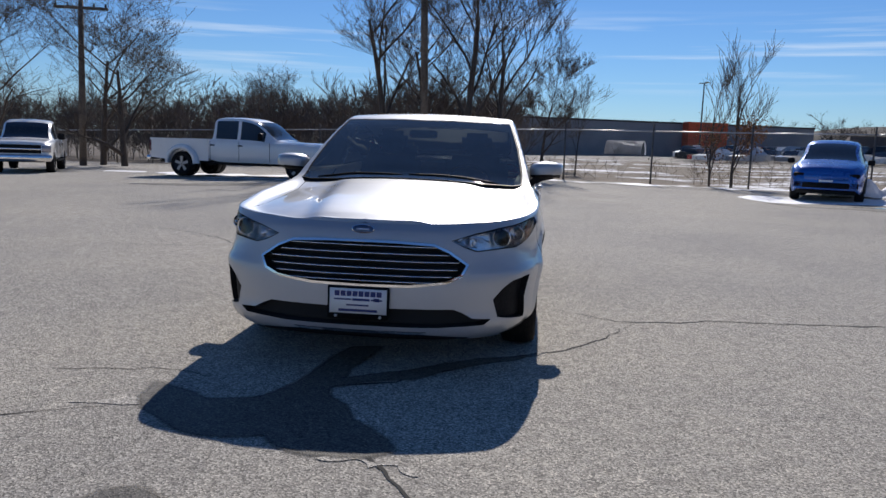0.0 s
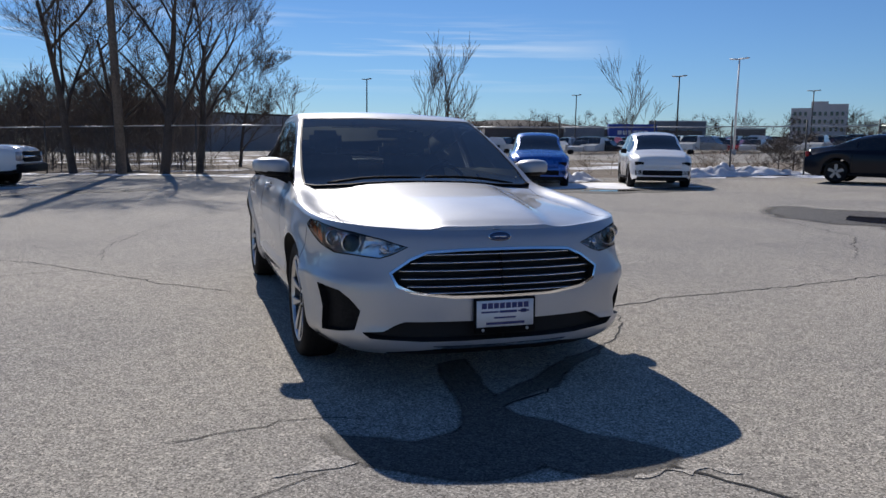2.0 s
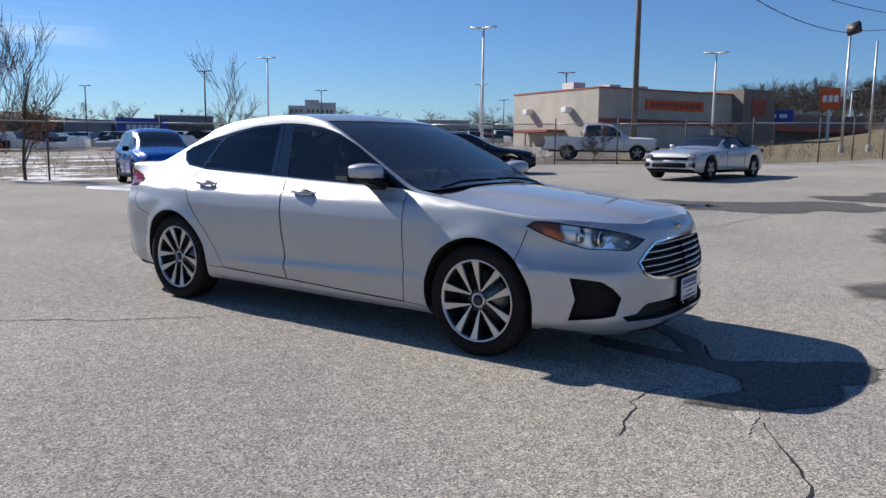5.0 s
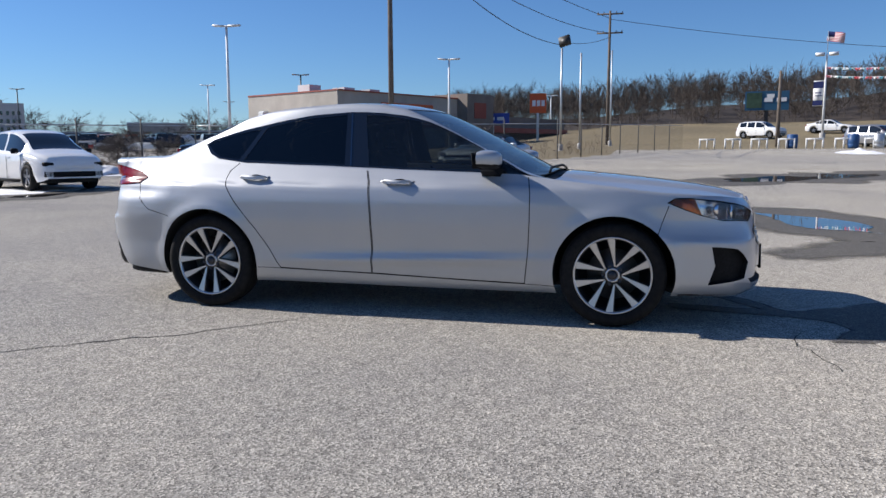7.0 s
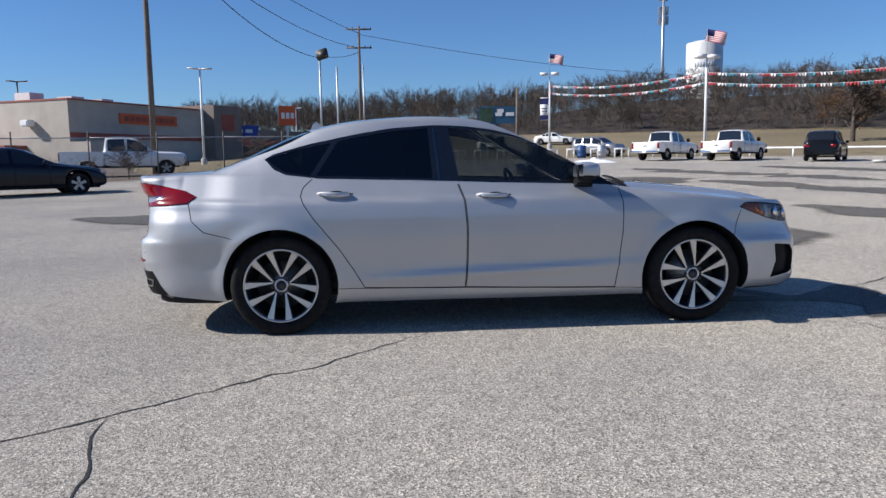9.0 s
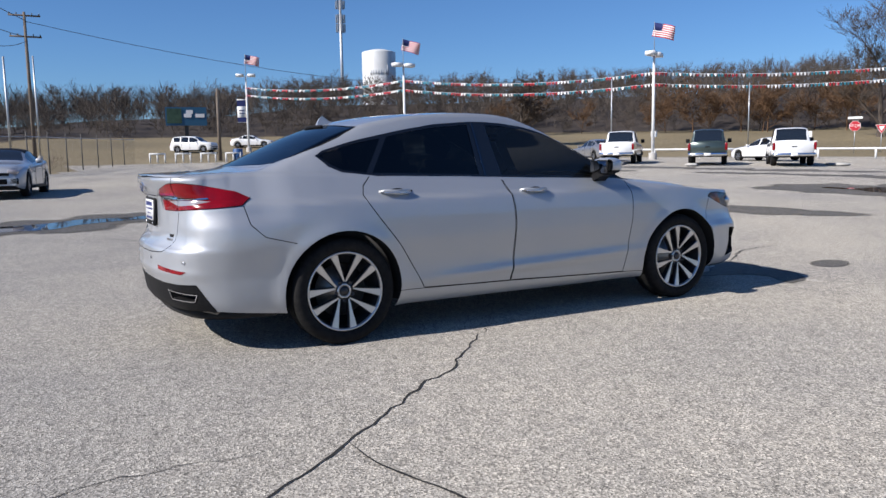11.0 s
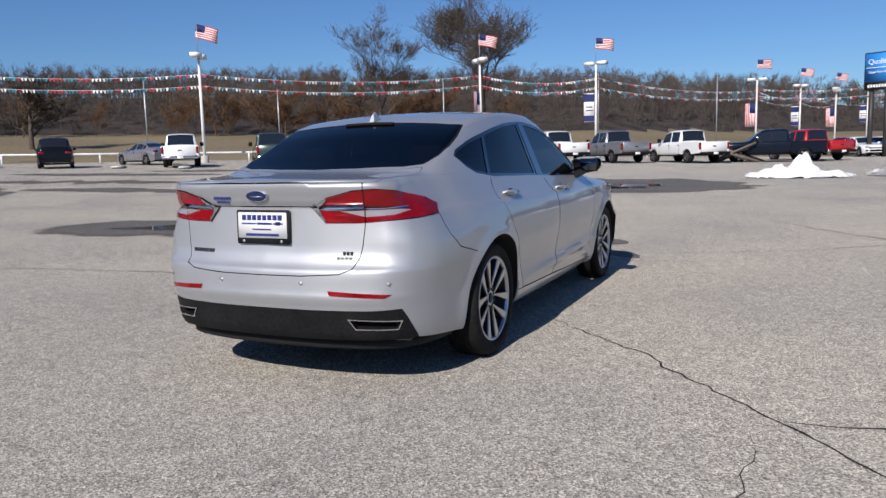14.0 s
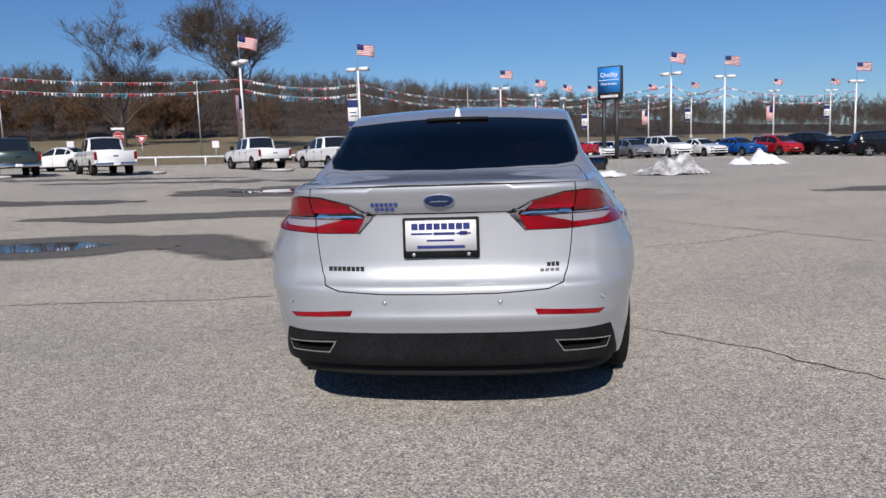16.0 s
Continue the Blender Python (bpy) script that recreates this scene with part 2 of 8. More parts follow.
def thing(name, label, category, m=None, group="", kind=""):
    ob = new(name)
    ob.empty_display_size = 0.2
    if m is not None:
        ob.matrix_basis = m
    return tagged(ob, label, category, group, kind)


def add_box(bm, x0, x1, y0, y1, z0, z1, bevel=0.0, m=None, seg=2):
    r = bmesh.ops.create_cube(bm, size=1)
    vs = r["verts"]
    for v in vs:
        v.co = Vector(((x0 + x1) / 2 + v.co.x * (x1 - x0), (y0 + y1) / 2 + v.co.y * (y1 - y0), (z0 + z1) / 2 + v.co.z * (z1 - z0)))
    if bevel:
        es = list({e for v in vs for e in v.link_edges})
        vs = list({v for f in bmesh.ops.bevel(bm, geom=es, offset=bevel, segments=seg, affect="EDGES")["faces"] for v in f.verts} | {v for v in vs if v.is_valid})
    if m is not None:
        for v in vs:
            v.co = m @ v.co
    return vs


def add_tube(bm, pts, radii, sides=8, cap=True):
    """A tapered tube through the points."""
    pts = [Vector(p) for p in pts]
    rings = []
    for i, p in enumerate(pts):
        d = (pts[min(i + 1, len(pts) - 1)] - pts[max(i - 1, 0)]).normalized()
        a = d.orthogonal().normalized() if abs(d.z) < 0.95 else Vector((1, 0, 0)).cross(d).normalized()
        b = d.cross(a)
        r = radii[i] if isinstance(radii, (list, tuple)) else radii
        rings.append([bm.verts.new(p + (a * math.cos(2 * math.pi * k / sides) + b * math.sin(2 * math.pi * k / sides)) * r) for k in range(sides)])
    for A, B in zip(rings, rings[1:]):
        for k in range(sides):
            bm.faces.new((A[k], A[(k + 1) % sides], B[(k + 1) % sides], B[k]))
    if cap:
        bm.faces.new(rings[0][::-1])
        bm.faces.new(rings[-1])
    return rings


def add_lathe(bm, prof, axis_m, sides=48, a0=0.0, a1=2 * math.pi):
    """Turns the profile (radius, along) about the local z of axis_m."""
    full = abs(a1 - a0 - 2 * math.pi) < 1e-6
    n = sides if full else sides + 1
    rings = []
    for r, z in prof:
        rings.append([bm.verts.new(axis_m @ Vector((r * math.cos(a0 + (a1 - a0) * k / sides), r * math.sin(a0 + (a1 - a0) * k / sides), z))) for k in range(n)])
    for A, B in zip(rings, rings[1:]):
        for k in range(sides):
            j = (k + 1) % n
            bm.faces.new((A[k], A[j], B[j], B[k]))
    return rings


def add_prism(bm, poly, z0, z1, m=None):
    """A flat outline (x, y) raised from z0 to z1."""
    lo = [bm.verts.new((x, y, z0)) for x, y in poly]
    hi = [bm.verts.new((x, y, z1)) for x, y in poly]
    n = len(poly)
    bm.faces.new(lo[::-1]), bm.faces.new(hi)
    for k in range(n):
        bm.faces.new((lo[k], lo[(k + 1) % n], hi[(k + 1) % n], hi[k]))
    if m is not None:
        for v in lo + hi:
            v.co = m @ v.co
    return lo + hi


def curve(keys):
    """A smooth function through (x, value) keys without overshoot."""
    xs, ys = np.array([k[0] for k in keys], float), np.array([k[1] for k in keys], float)
    h, d = np.diff(xs), np.diff(ys) / np.diff(xs)
    m = np.zeros(len(xs))
    m[0], m[-1] = d[0], d[-1]
    for i in range(1, len(xs) - 1):
        if d[i - 1] * d[i] > 0:
            w1, w2 = 2 * h[i] + h[i - 1], h[i] + 2 * h[i - 1]
            m[i] = (w1 + w2) / (w1 / d[i - 1] + w2 / d[i])

    def f(x):
        x = min(max(x, xs[0]), xs[-1])
        i = min(int(np.searchsorted(xs, x, side="right")) - 1, len(xs) - 2)
        t = (x - xs[i]) / h[i]
        return float((1 + 2 * t) * (1 - t) ** 2 * ys[i] + t * (1 - t) ** 2 * h[i] * m[i] + t * t * (3 - 2 * t) * ys[i + 1] + t * t * (t - 1) * h[i] * m[i + 1])

    return f


# ---- the silver sedan ----
# Plan outline of one half at its widest (x out, y back), with the height of the belt and of the lower edge.
OUT = [(0, -2.42, 0.80, 0.20), (0.20, -2.415, 0.80, 0.20), (0.40, -2.39, 0.803, 0.20), (0.56, -2.335, 0.812, 0.20), (0.69, -2.25, 0.82, 0.20), (0.785, -2.13, 0.832, 0.205),
       (0.84, -1.97, 0.842, 0.21), (0.875, -1.75, 0.855, 0.21), (0.90, -1.45, 0.89, 0.20), (0.915, -0.9, 0.945, 0.195), (0.922, -0.3, 0.965, 0.195),
       (0.922, 0.4, 0.99, 0.20), (0.918, 1.0, 1.015, 0.20), (0.912, 1.4, 1.05, 0.21), (0.89, 1.8, 1.065, 0.235), (0.855, 2.05, 1.064, 0.26),
       (0.78, 2.22, 1.055, 0.275), (0.66, 2.325, 1.05, 0.275), (0.48, 2.385, 1.05, 0.275), (0.25, 2.42, 1.05, 0.275), (0, 2.43, 1.05, 0.275)]
arc = [0.0]
for a, b in zip(OUT, OUT[1:]):
    arc.append(arc[-1] + math.hypot(b[0] - a[0], b[1] - a[1]))
out_x, out_y, out_top, out_low = (curve([(s, o[k]) for s, o in zip(arc, OUT)]) for k in range(4))
in_front = curve([(0.19, 0.08), (0.24, 0.015), (0.30, 0.0), (0.36, 0.012), (0.44, 0.012), (0.50, 0.015), (0.56, 0.025), (0.66, 0.05), (0.73, 0.072), (0.77, 0.09), (0.80, 0.125), (0.83, 0.16), (0.9, 0.2)])
in_side = curve([(0.19, 0.13), (0.215, 0.10), (0.27, 0.072), (0.33, 0.058), (0.40, 0.050), (0.47, 0.043), (0.55, 0.028), (0.66, 0.009), (0.76, 0.006), (0.83, 0.016), (0.885, 0.034), (0.902, 0.056), (0.95, 0.09), (1.0, 0.122), (1.08, 0.17)])
in_rear = curve([(0.2, 0.16), (0.25, 0.10), (0.31, 0.055), (0.38, 0.045), (0.45, 0.03), (0.49, 0.015), (0.53, 0.02), (0.60, 0.022), (0.63, 0.028), (0.655, 0.06), (0.72, 0.085), (0.925, 0.094), (0.945, 0.068), (0.98, 0.052), (1.02, 0.035), (1.04, 0.03), (1.06, 0.05)])
FRONT_AXLE, REAR_AXLE, WHEEL_Z = -1.455, 1.375, 0.333
corner_out = curve([(-2.45, 0.0), (-2.38, 0.0), (-2.33, 0.018), (-2.25, 0.046), (-2.13, 0.062), (-1.97, 0.066), (-1.8, 0.056), (-1.6, 0.03), (-1.3, 0.0), (-1.0, 0.0)])
corner_in = curve([(1.5, 0.0), (1.65, 0.15), (1.9, 1.0), (2.1, 1.0), (2.3, 0.6), (2.45, 0.0)])
corner_lamp = curve([(0.0, 0.0), (0.66, 0.0), (0.74, 0.2), (0.85, 1.0), (1.05, 1.0), (1.2, 1.0)])
corner_up = curve([(0.0, 0.2), (0.20, 0.5), (0.25, 0.9), (0.30, 1.0), (0.50, 1.0), (0.55, 0.92), (0.60, 0.45), (0.66, 0.08), (0.70, 0.0), (1.2, 0.0)])


def hull(s, z):
    """A point of the lower body."""
    x, y = out_x(s), out_y(s)
    dx, dy = out_x(s + 0.01) - out_x(s - 0.01), out_y(s + 0.01) - out_y(s - 0.01)
    if s < 0.02 or s > arc[-1] - 0.02:
        dx, dy = (1, 0) if s < 1 else (-1, 0)
    k = math.hypot(dx, dy)
    nx, ny = dy / k, -dx / k
    wf, wr, ws = (ny * ny if ny < 0 else 0), (ny * ny if ny > 0 else 0), nx * nx
    d = wf * in_front(z) + wr * in_rear(z) + ws * in_side(z)
    # a lower crease sweeps along the doors and fades towards the wheels
    d -= ws * 0.019 * math.exp(-(((z - 0.385 + 0.035 * y) / 0.036) ** 2)) * math.exp(-(((y + 0.12) / 0.92) ** 4))
    # the bumper corners swell out below a shelf under the headlights
    if y < -1.0:
        d -= corner_out(y) * corner_up(z)
    # the rear corners draw in at the height of the lamps
    if y > 1.5:
        d += 0.036 * ws * corner_in(y) * corner_lamp(z)
    for ya in (FRONT_AXLE, REAR_AXLE):
        rho = math.hypot(y - ya, z - WHEEL_Z)
        d -= 0.02 * ws * math.exp(-(((rho - 0.37) / 0.06) ** 2))
    return Vector((max(0.0, x - nx * d), y - ny * d, z))


edge_pts = [hull(s, out_top(s)) for s in np.linspace(0, arc[-1], 240)]
side_edge = sorted((p.y, p.x, p.z) for p in edge_pts)
edge_x, edge_z = curve([(y + 1e-5 * i, x) for i, (y, x, z) in enumerate(side_edge)]), curve([(y + 1e-5 * i, z) for i, (y, x, z) in enumerate(side_edge)])
top_mid = curve([(-2.42, 0.775), (-2.30, 0.803), (-2.2, 0.835), (-2.0, 0.872), (-1.7, 0.908), (-1.4, 0.938), (-1.12, 0.966), (-1.0, 0.99), (-0.8, 1.085), (-0.6, 1.185), (-0.4, 1.285), (-0.2, 1.378),
                 (-0.05, 1.43), (0.15, 1.458), (0.4, 1.467), (0.7, 1.455), (0.95, 1.43), (1.15, 1.39), (1.35, 1.325), (1.6, 1.215), (1.8, 1.128), (1.88, 1.10), (2.0, 1.088), (2.2, 1.078), (2.36, 1.068), (2.41, 1.05)])
top_shift = curve([(-2.4, 0.12), (-1.3, 0.10), (-1.05, 0.10), (-0.5, 0.08), (-0.1, 0.10), (0.3, 0.0), (1.0, -0.05), (1.5, -0.12), (1.9, -0.1), (2.4, 0.0)])
top_crown = curve([(-2.4, 0.05), (-1.3, 0.10), (-0.9, 0.055), (0.0, 0.06), (1.0, 0.085), (1.6, 0.07), (2.0, 0.05), (2.4, 0.02)])
side_tan = curve([(-2.4, 0.9), (-1.3, 1.3), (-0.9, 2.5), (-0.5, 2.8), (0.6, 2.8), (1.1, 2.2), (1.5, 1.35), (1.9, 0.65), (2.4, 0.45)])
blend_r = curve([(-2.4, 0.03), (-1.3, 0.045), (-0.9, 0.03), (0.5, 0.045), (1.5, 0.04), (2.0, 0.03), (2.4, 0.012)])


def top_base(x, y):
    d = max(0.0, edge_x(y) - x)
    side = edge_z(y) + side_tan(y) * d * (1 - 0.25 * d)
    up = top_mid(y - top_shift(y) * x * x) - top_crown(y) * x * x
    # two raised creases on the bonnet
    if y < -0.95:
        c = 0.30 + 0.16 * (y + 2.3) / 1.3
        up += 0.026 * (1 / (1 + math.exp((x - c) / 0.022)) - 0.5) * min(1, (-0.95 - y) * 4)
    r = blend_r(y)
    h = max(0.0, r - abs(side - up))
    return min(side, up) - h * h / (4 * r)


def top_z(x, y):
    """Height of bonnet, glasshouse, roof and boot over the plan; wings swell up to the shoulder line."""
    e = edge_x(y)
    rise = edge_z(y) - top_base(e, y)
    return top_base(x, y) + rise * math.exp(-(max(0.0, e - x) / 0.085) ** 2)


def side_x(y, z):
    """Where the glasshouse side reaches height z."""
    h = max(0.0, (z - edge_z(y)) / side_tan(y))
    return edge_x(y) - h / (1 - 0.25 * h)


def band_grid():
    """The lower body flattened to (run, height)."""
    bm = bmesh.new()
    n_s, n_lo = 176, 30
    grid = []
    for i in range(n_s + 1):
        s = arc[-1] * i / n_s
        zt, zb = out_top(s), out_low(s)
        grid.append([bm.verts.new((s, zb + (zt - zb) * j / n_lo, 0)) for j in range(n_lo + 1)])
    for A, B in zip(grid, grid[1:]):
        for j in range(n_lo):
            bm.faces.new((A[j], A[j + 1], B[j + 1], B[j]))
    return bm


def top_grid():
    """Everything above the belt flattened to the plan (x, y)."""
    bm = bmesh.new()
    n_s, n_hi = 176, 34
    grid = []
    for i in range(n_s + 1):
        s = arc[-1] * i / n_s
        e = hull(s, out_top(s))
        yc = 0.35 * (-2.28 + s / arc[-1] * 4.68) + 0.65 * e.y
        grid.append([bm.verts.new((e.x * (1 - (j / n_hi) ** 1.35), e.y + (yc - e.y) * (j / n_hi) ** 1.35, 0)) for j in range(n_hi + 1)])
    for A, B in zip(grid, grid[1:]):
        for j in range(n_hi):
            bm.faces.new((A[j], A[j + 1], B[j + 1], B[j]))
    bmesh.ops.remove_doubles(bm, verts=bm.verts, dist=0.0003)
    return bm


def inside(poly, x, y):
    r = False
    for (ax, ay), (bx, by) in zip(poly, poly[1:] + poly[:1]):
        if (ay > y) != (by > y) and x < (bx - ax) * (y - ay) / (by - ay) + ax:
            r = not r
    return r


def shrunk(poly, d):
    """The outline moved inwards by d."""
    area = sum(a[0] * b[1] - b[0] * a[1] for a, b in zip(poly, poly[1:] + poly[:1]))
    sg = 1 if area > 0 else -1
    res = []
    n = len(poly)
    for i in range(n):
        p, q, r = (Vector(poly[(i + k - 1) % n]) for k in range(3))
        e1, e2 = (q - p).normalized(), (r - q).normalized()
        n1, n2 = Vector((-e1.y, e1.x)) * sg, Vector((-e2.y, e2.x)) * sg
        m = n1 + n2
        k = min(2.5, 2.0 / max(0.2, m.length_squared))
        res.append(tuple(q + m * (d * k)))
    return res


def cut(bm, poly):
    """Cuts the flat mesh along the outline."""
    xs, ys = [p[0] for p in poly], [p[1] for p in poly]
    x0, x1, y0, y1 = min(xs) - 0.05, max(xs) + 0.05, min(ys) - 0.05, max(ys) + 0.05
    cand = set()
    for f in bm.faces:
        c = f.verts[0].co
        if x0 < c.x < x1 and y0 < c.y < y1:
            cand.add(f)
    for a, b in zip(poly, poly[1:] + poly[:1]):
        lx, hx, ly, hy = min(a[0], b[0]) - 1e-4, max(a[0], b[0]) + 1e-4, min(a[1], b[1]) - 1e-4, max(a[1], b[1]) + 1e-4
        sel = []
        for f in cand:
            fx, fy = [v.co.x for v in f.verts], [v.co.y for v in f.verts]
            if max(fx) > lx and min(fx) < hx and max(fy) > ly and min(fy) < hy:
                sel.append(f)
        if not sel:
            continue
        geom = set(sel) | {e for f in sel for e in f.edges} | {v for f in sel for v in f.verts}
        d = Vector((b[0] - a[0], b[1] - a[1], 0)).normalized()
        res = bmesh.ops.bisect_plane(bm, geom=list(geom), dist=2e-4, plane_co=(a[0], a[1], 0), plane_no=(-d.y, d.x, 0))
        cand = {f for f in cand if f.is_valid} | {g for g in res["geom"] if isinstance(g, bmesh.types.BMFace)}


def split_sheet(bm, regions, place):
    """Cuts a flat sheet into named regions and bends each into shape.
    regions: (name, outline) in order of priority. Gives name -> list of faces as vertex keys, with places and normals."""
    for _, poly in regions:
        cut(bm, poly)
    bm.verts.index_update()
    P, N = [], []
    for v in bm.verts:
        u, w = v.co.x, v.co.y
        p = place(u, w)
        du, dw = place(u + 0.004, w) - place(u - 0.004, w), place(u, w + 0.004) - place(u, w - 0.004)
        P.append(p)
        N.append(du.cross(dw))
    sets = {}
    for f in bm.faces:
        c = f.calc_center_median()
        key = next((n for n, poly in regions if inside(poly, c.x, c.y)), "body")
        sets.setdefault(key, []).append([v.index for v in f.verts])
    bm.free()
    return P, N, sets


def mesh_of(name, sheets, keys, material, parent, mirror="both", depth=0.0, label="", lift=0.0):
    """One part from the faces of the named regions. mirror: both, one side (1 or -1). depth: sunk that far with walls."""
    bm = bmesh.new()
    nrm = []
    for sgn in ((1, -1) if mirror == "both" else (mirror,)):
        for P, N, sets in sheets:
            made = {}
            for k in keys:
                for f in sets.get(k, ()):
                    for i in f:
                        if i not in made:
                            n = N[i].normalized()
                            if n.dot(P[i] - Vector((0, P[i].y * 0.8, 0.5))) < 0:
                                n = -n
                            p = P[i] + n * lift
                            made[i] = (bm.verts.new((p.x * sgn, p.y, p.z)), n)
                            nrm.append((made[i][0], Vector((n.x * sgn, n.y, n.z))))
                    vs = [made[i][0] for i in f]
                    try:
                        fc = bm.faces.new(vs)
                    except ValueError:
                        continue
                    fc.normal_update()
                    avg = sum((made[i][1] for i in f), Vector())
                    if fc.normal.dot(Vector((avg.x * sgn, avg.y, avg.z))) < 0:
                        fc.normal_flip()
    if not bm.faces:
        bm.free()
        return None
    if depth:
        keyn = {v: n for v, n in nrm}
        old = list(bm.faces)
        r = bmesh.ops.extrude_face_region(bm, geom=old)
        newv = [g for g in r["geom"] if isinstance(g, bmesh.types.BMVert)]
        near = {tuple(round(c, 5) for c in v.co): n for v, n in nrm if v.is_valid}
        for v in newv:
            n = near.get(tuple(round(c, 5) for c in v.co))
            if n is not None:
                v.co -= n * depth
        bmesh.ops.delete(bm, geom=[f for f in old if f.is_valid], context="FACES_ONLY")
        ob = part(name, bm, material, parent, label)
        ob.data.set_sharp_from_angle(angle=radians(35))
        return ob
    bm.verts.index_update()
    normals = [Vector((0, 0, 1))] * len(bm.verts)
    near = KDTree(len(nrm))
    flat = [Vector() for _ in bm.verts]
    for f in bm.faces:
        f.normal_update()
        for v in f.verts:
            flat[v.index] += f.normal * f.calc_area()
    for i, (v, n) in enumerate(nrm):
        near.insert(v.co, i)
    near.balance()
    for v, n in nrm:
        close = [i for _, i, _ in near.find_range(v.co, 0.0018)]
        a = sum((nrm[i][1] for i in close), Vector()).normalized()
        b = sum((flat[nrm[i][0].index] for i in close), Vector()).normalized()
        normals[v.index] = a if a.dot(b) > 0.75 or b.length < 0.5 else b
    ob = part(name, bm, material, parent, label)
    ob.data.normals_split_custom_set_from_vertices(normals)
    return ob


def circle(cx, cy, r, n=40):
    return [(cx + r * math.cos(2 * math.pi * k / n), cy + r * math.sin(2 * math.pi * k / n)) for k in range(n)]


def run_at(y):
    """Run along the side at which the outline passes y."""
    return min((abs(out_y(s) - y), s) for s in np.linspace(0.9, arc[-1] - 0.7, 900))[1]


END = arc[-1]
F_DOOR = [(3.215, 1.15), (3.211, 1.0), (3.171, 0.882), (3.156, 0.70), (3.155, 0.471), (3.168, 0.287), (2.771, 0.272), (2.123, 0.253), (2.101, 0.438), (2.088, 0.665), (2.087, 0.847), (2.103, 0.936), (2.125, 1.15)]
R_DOOR = [(4.13, 1.15), (4.169, 1.044), (4.240, 0.976), (4.257, 0.919), (4.235, 0.865), (4.172, 0.772), (4.021, 0.582), (3.919, 0.425), (3.848, 0.301), (3.539, 0.292), (3.169, 0.286), (3.157, 0.471), (3.158, 0.70), (3.173, 0.882), (3.213, 1.0), (3.217, 1.15)]
HEADLIGHT = [(1.25, 0.795), (1.20, 0.826), (1.101, 0.826), (0.952, 0.811), (0.79, 0.791), (0.629, 0.764), (0.485, 0.726), (0.568, 0.687), (0.632, 0.669), (0.782, 0.68), (0.9, 0.683), (1.034, 0.714), (1.134, 0.748)]
GRILLE = [(0.58, 0.605), (0.477, 0.674), (0.388, 0.708), (0.2, 0.717), (-0.1, 0.719), (-0.1, 0.478), (0.26, 0.484), (0.46, 0.507), (0.54, 0.54)]
FOG = [(0.985, 0.53), (0.934, 0.528), (0.821, 0.515), (0.763, 0.478), (0.707, 0.422), (0.739, 0.324), (0.807, 0.312), (0.99, 0.288), (0.955, 0.409)]
INTAKE = [(0.70, 0.318), (0.60, 0.325), (0.543, 0.355), (0.499, 0.372), (0.3, 0.372), (-0.1, 0.368), (-0.1, 0.276), (0.16, 0.275), (0.415, 0.276), (0.66, 0.288)]
TAIL = [(END - 0.30, 0.927), (5.70, 0.98), (5.56, 1.014), (5.45, 1.02), (5.30, 1.007), (5.035, 0.965), (4.945, 0.925), (5.0, 0.88), (5.17, 0.868), (5.38, 0.86), (5.54, 0.852), (5.72, 0.852)]
TAIL_CHROME = [(END - 0.31, 0.924), (5.70, 0.934), (5.50, 0.934), (5.22, 0.928), (5.22, 0.918), (5.50, 0.918), (5.70, 0.914)]
TAIL_TIP = [(5.72, 0.852), (END - 0.30, 0.927), (5.70, 0.98), (5.70, 0.968), (END - 0.335, 0.927), (5.72, 0.864)]
TAIL_SPLIT = [(5.5025, 0.853), (5.5085, 0.853), (5.5085, 1.013), (5.5025, 1.013)]
TAIL_WHITE = [(5.64, 0.911), (5.50, 0.914), (5.28, 0.914), (5.20, 0.906), (5.32, 0.888), (5.50, 0.882)]
LID_LOW = [(5.505, 1.3), (5.505, 0.84), (5.52, 0.742), (5.535, 0.687), (5.57, 0.632), (5.64, 0.607), (5.85, 0.596), (6.5, 0.593), (6.5, 1.3)]
VALANCE = [(5.19, 0.10), (5.19, 0.275), (5.315, 0.432), (5.5, 0.427), (6.5, 0.43), (6.5, 0.10)]
REFLECTOR = [(5.70, 0.528), (5.37, 0.508), (5.41, 0.491), (5.69, 0.504)]
EXHAUST = [(5.61, 0.388), (5.31, 0.375), (5.335, 0.328), (5.57, 0.332)]
BUMPER_LINE = [(4.99, 0.88), (4.958, 0.773), (4.88, 0.70), (4.70, 0.653), (4.70, 0.648), (4.883, 0.695), (4.963, 0.771), (4.996, 0.88)]
NOSE_LINE = [(1.235, 0.775), (1.30, 0.60), (1.305, 0.60), (1.24, 0.777)]
SILL_LINE = [(4.03, 0.304), (3.5, 0.293), (3.1, 0.2845), (2.5, 0.2645), (1.93, 0.2485), (1.93, 0.2445), (2.5, 0.2605), (3.1, 0.2805), (3.5, 0.289), (4.03, 0.300)]
LIP = [(0.36, 0.252), (-0.1, 0.249), (-0.1, 0.236), (0.31, 0.239)]
CHIN = [(0.33, 0.237), (-0.1, 0.234), (-0.1, 0.10), (0.6, 0.10), (0.6, 0.212)]
ARCH_F, ARCH_R = circle(run_at(FRONT_AXLE), WHEEL_Z, 0.378), circle(run_at(REAR_AXLE), WHEEL_Z, 0.378)


def on_side(pts):
    return [(side_x(y, z), y) for y, z in pts]


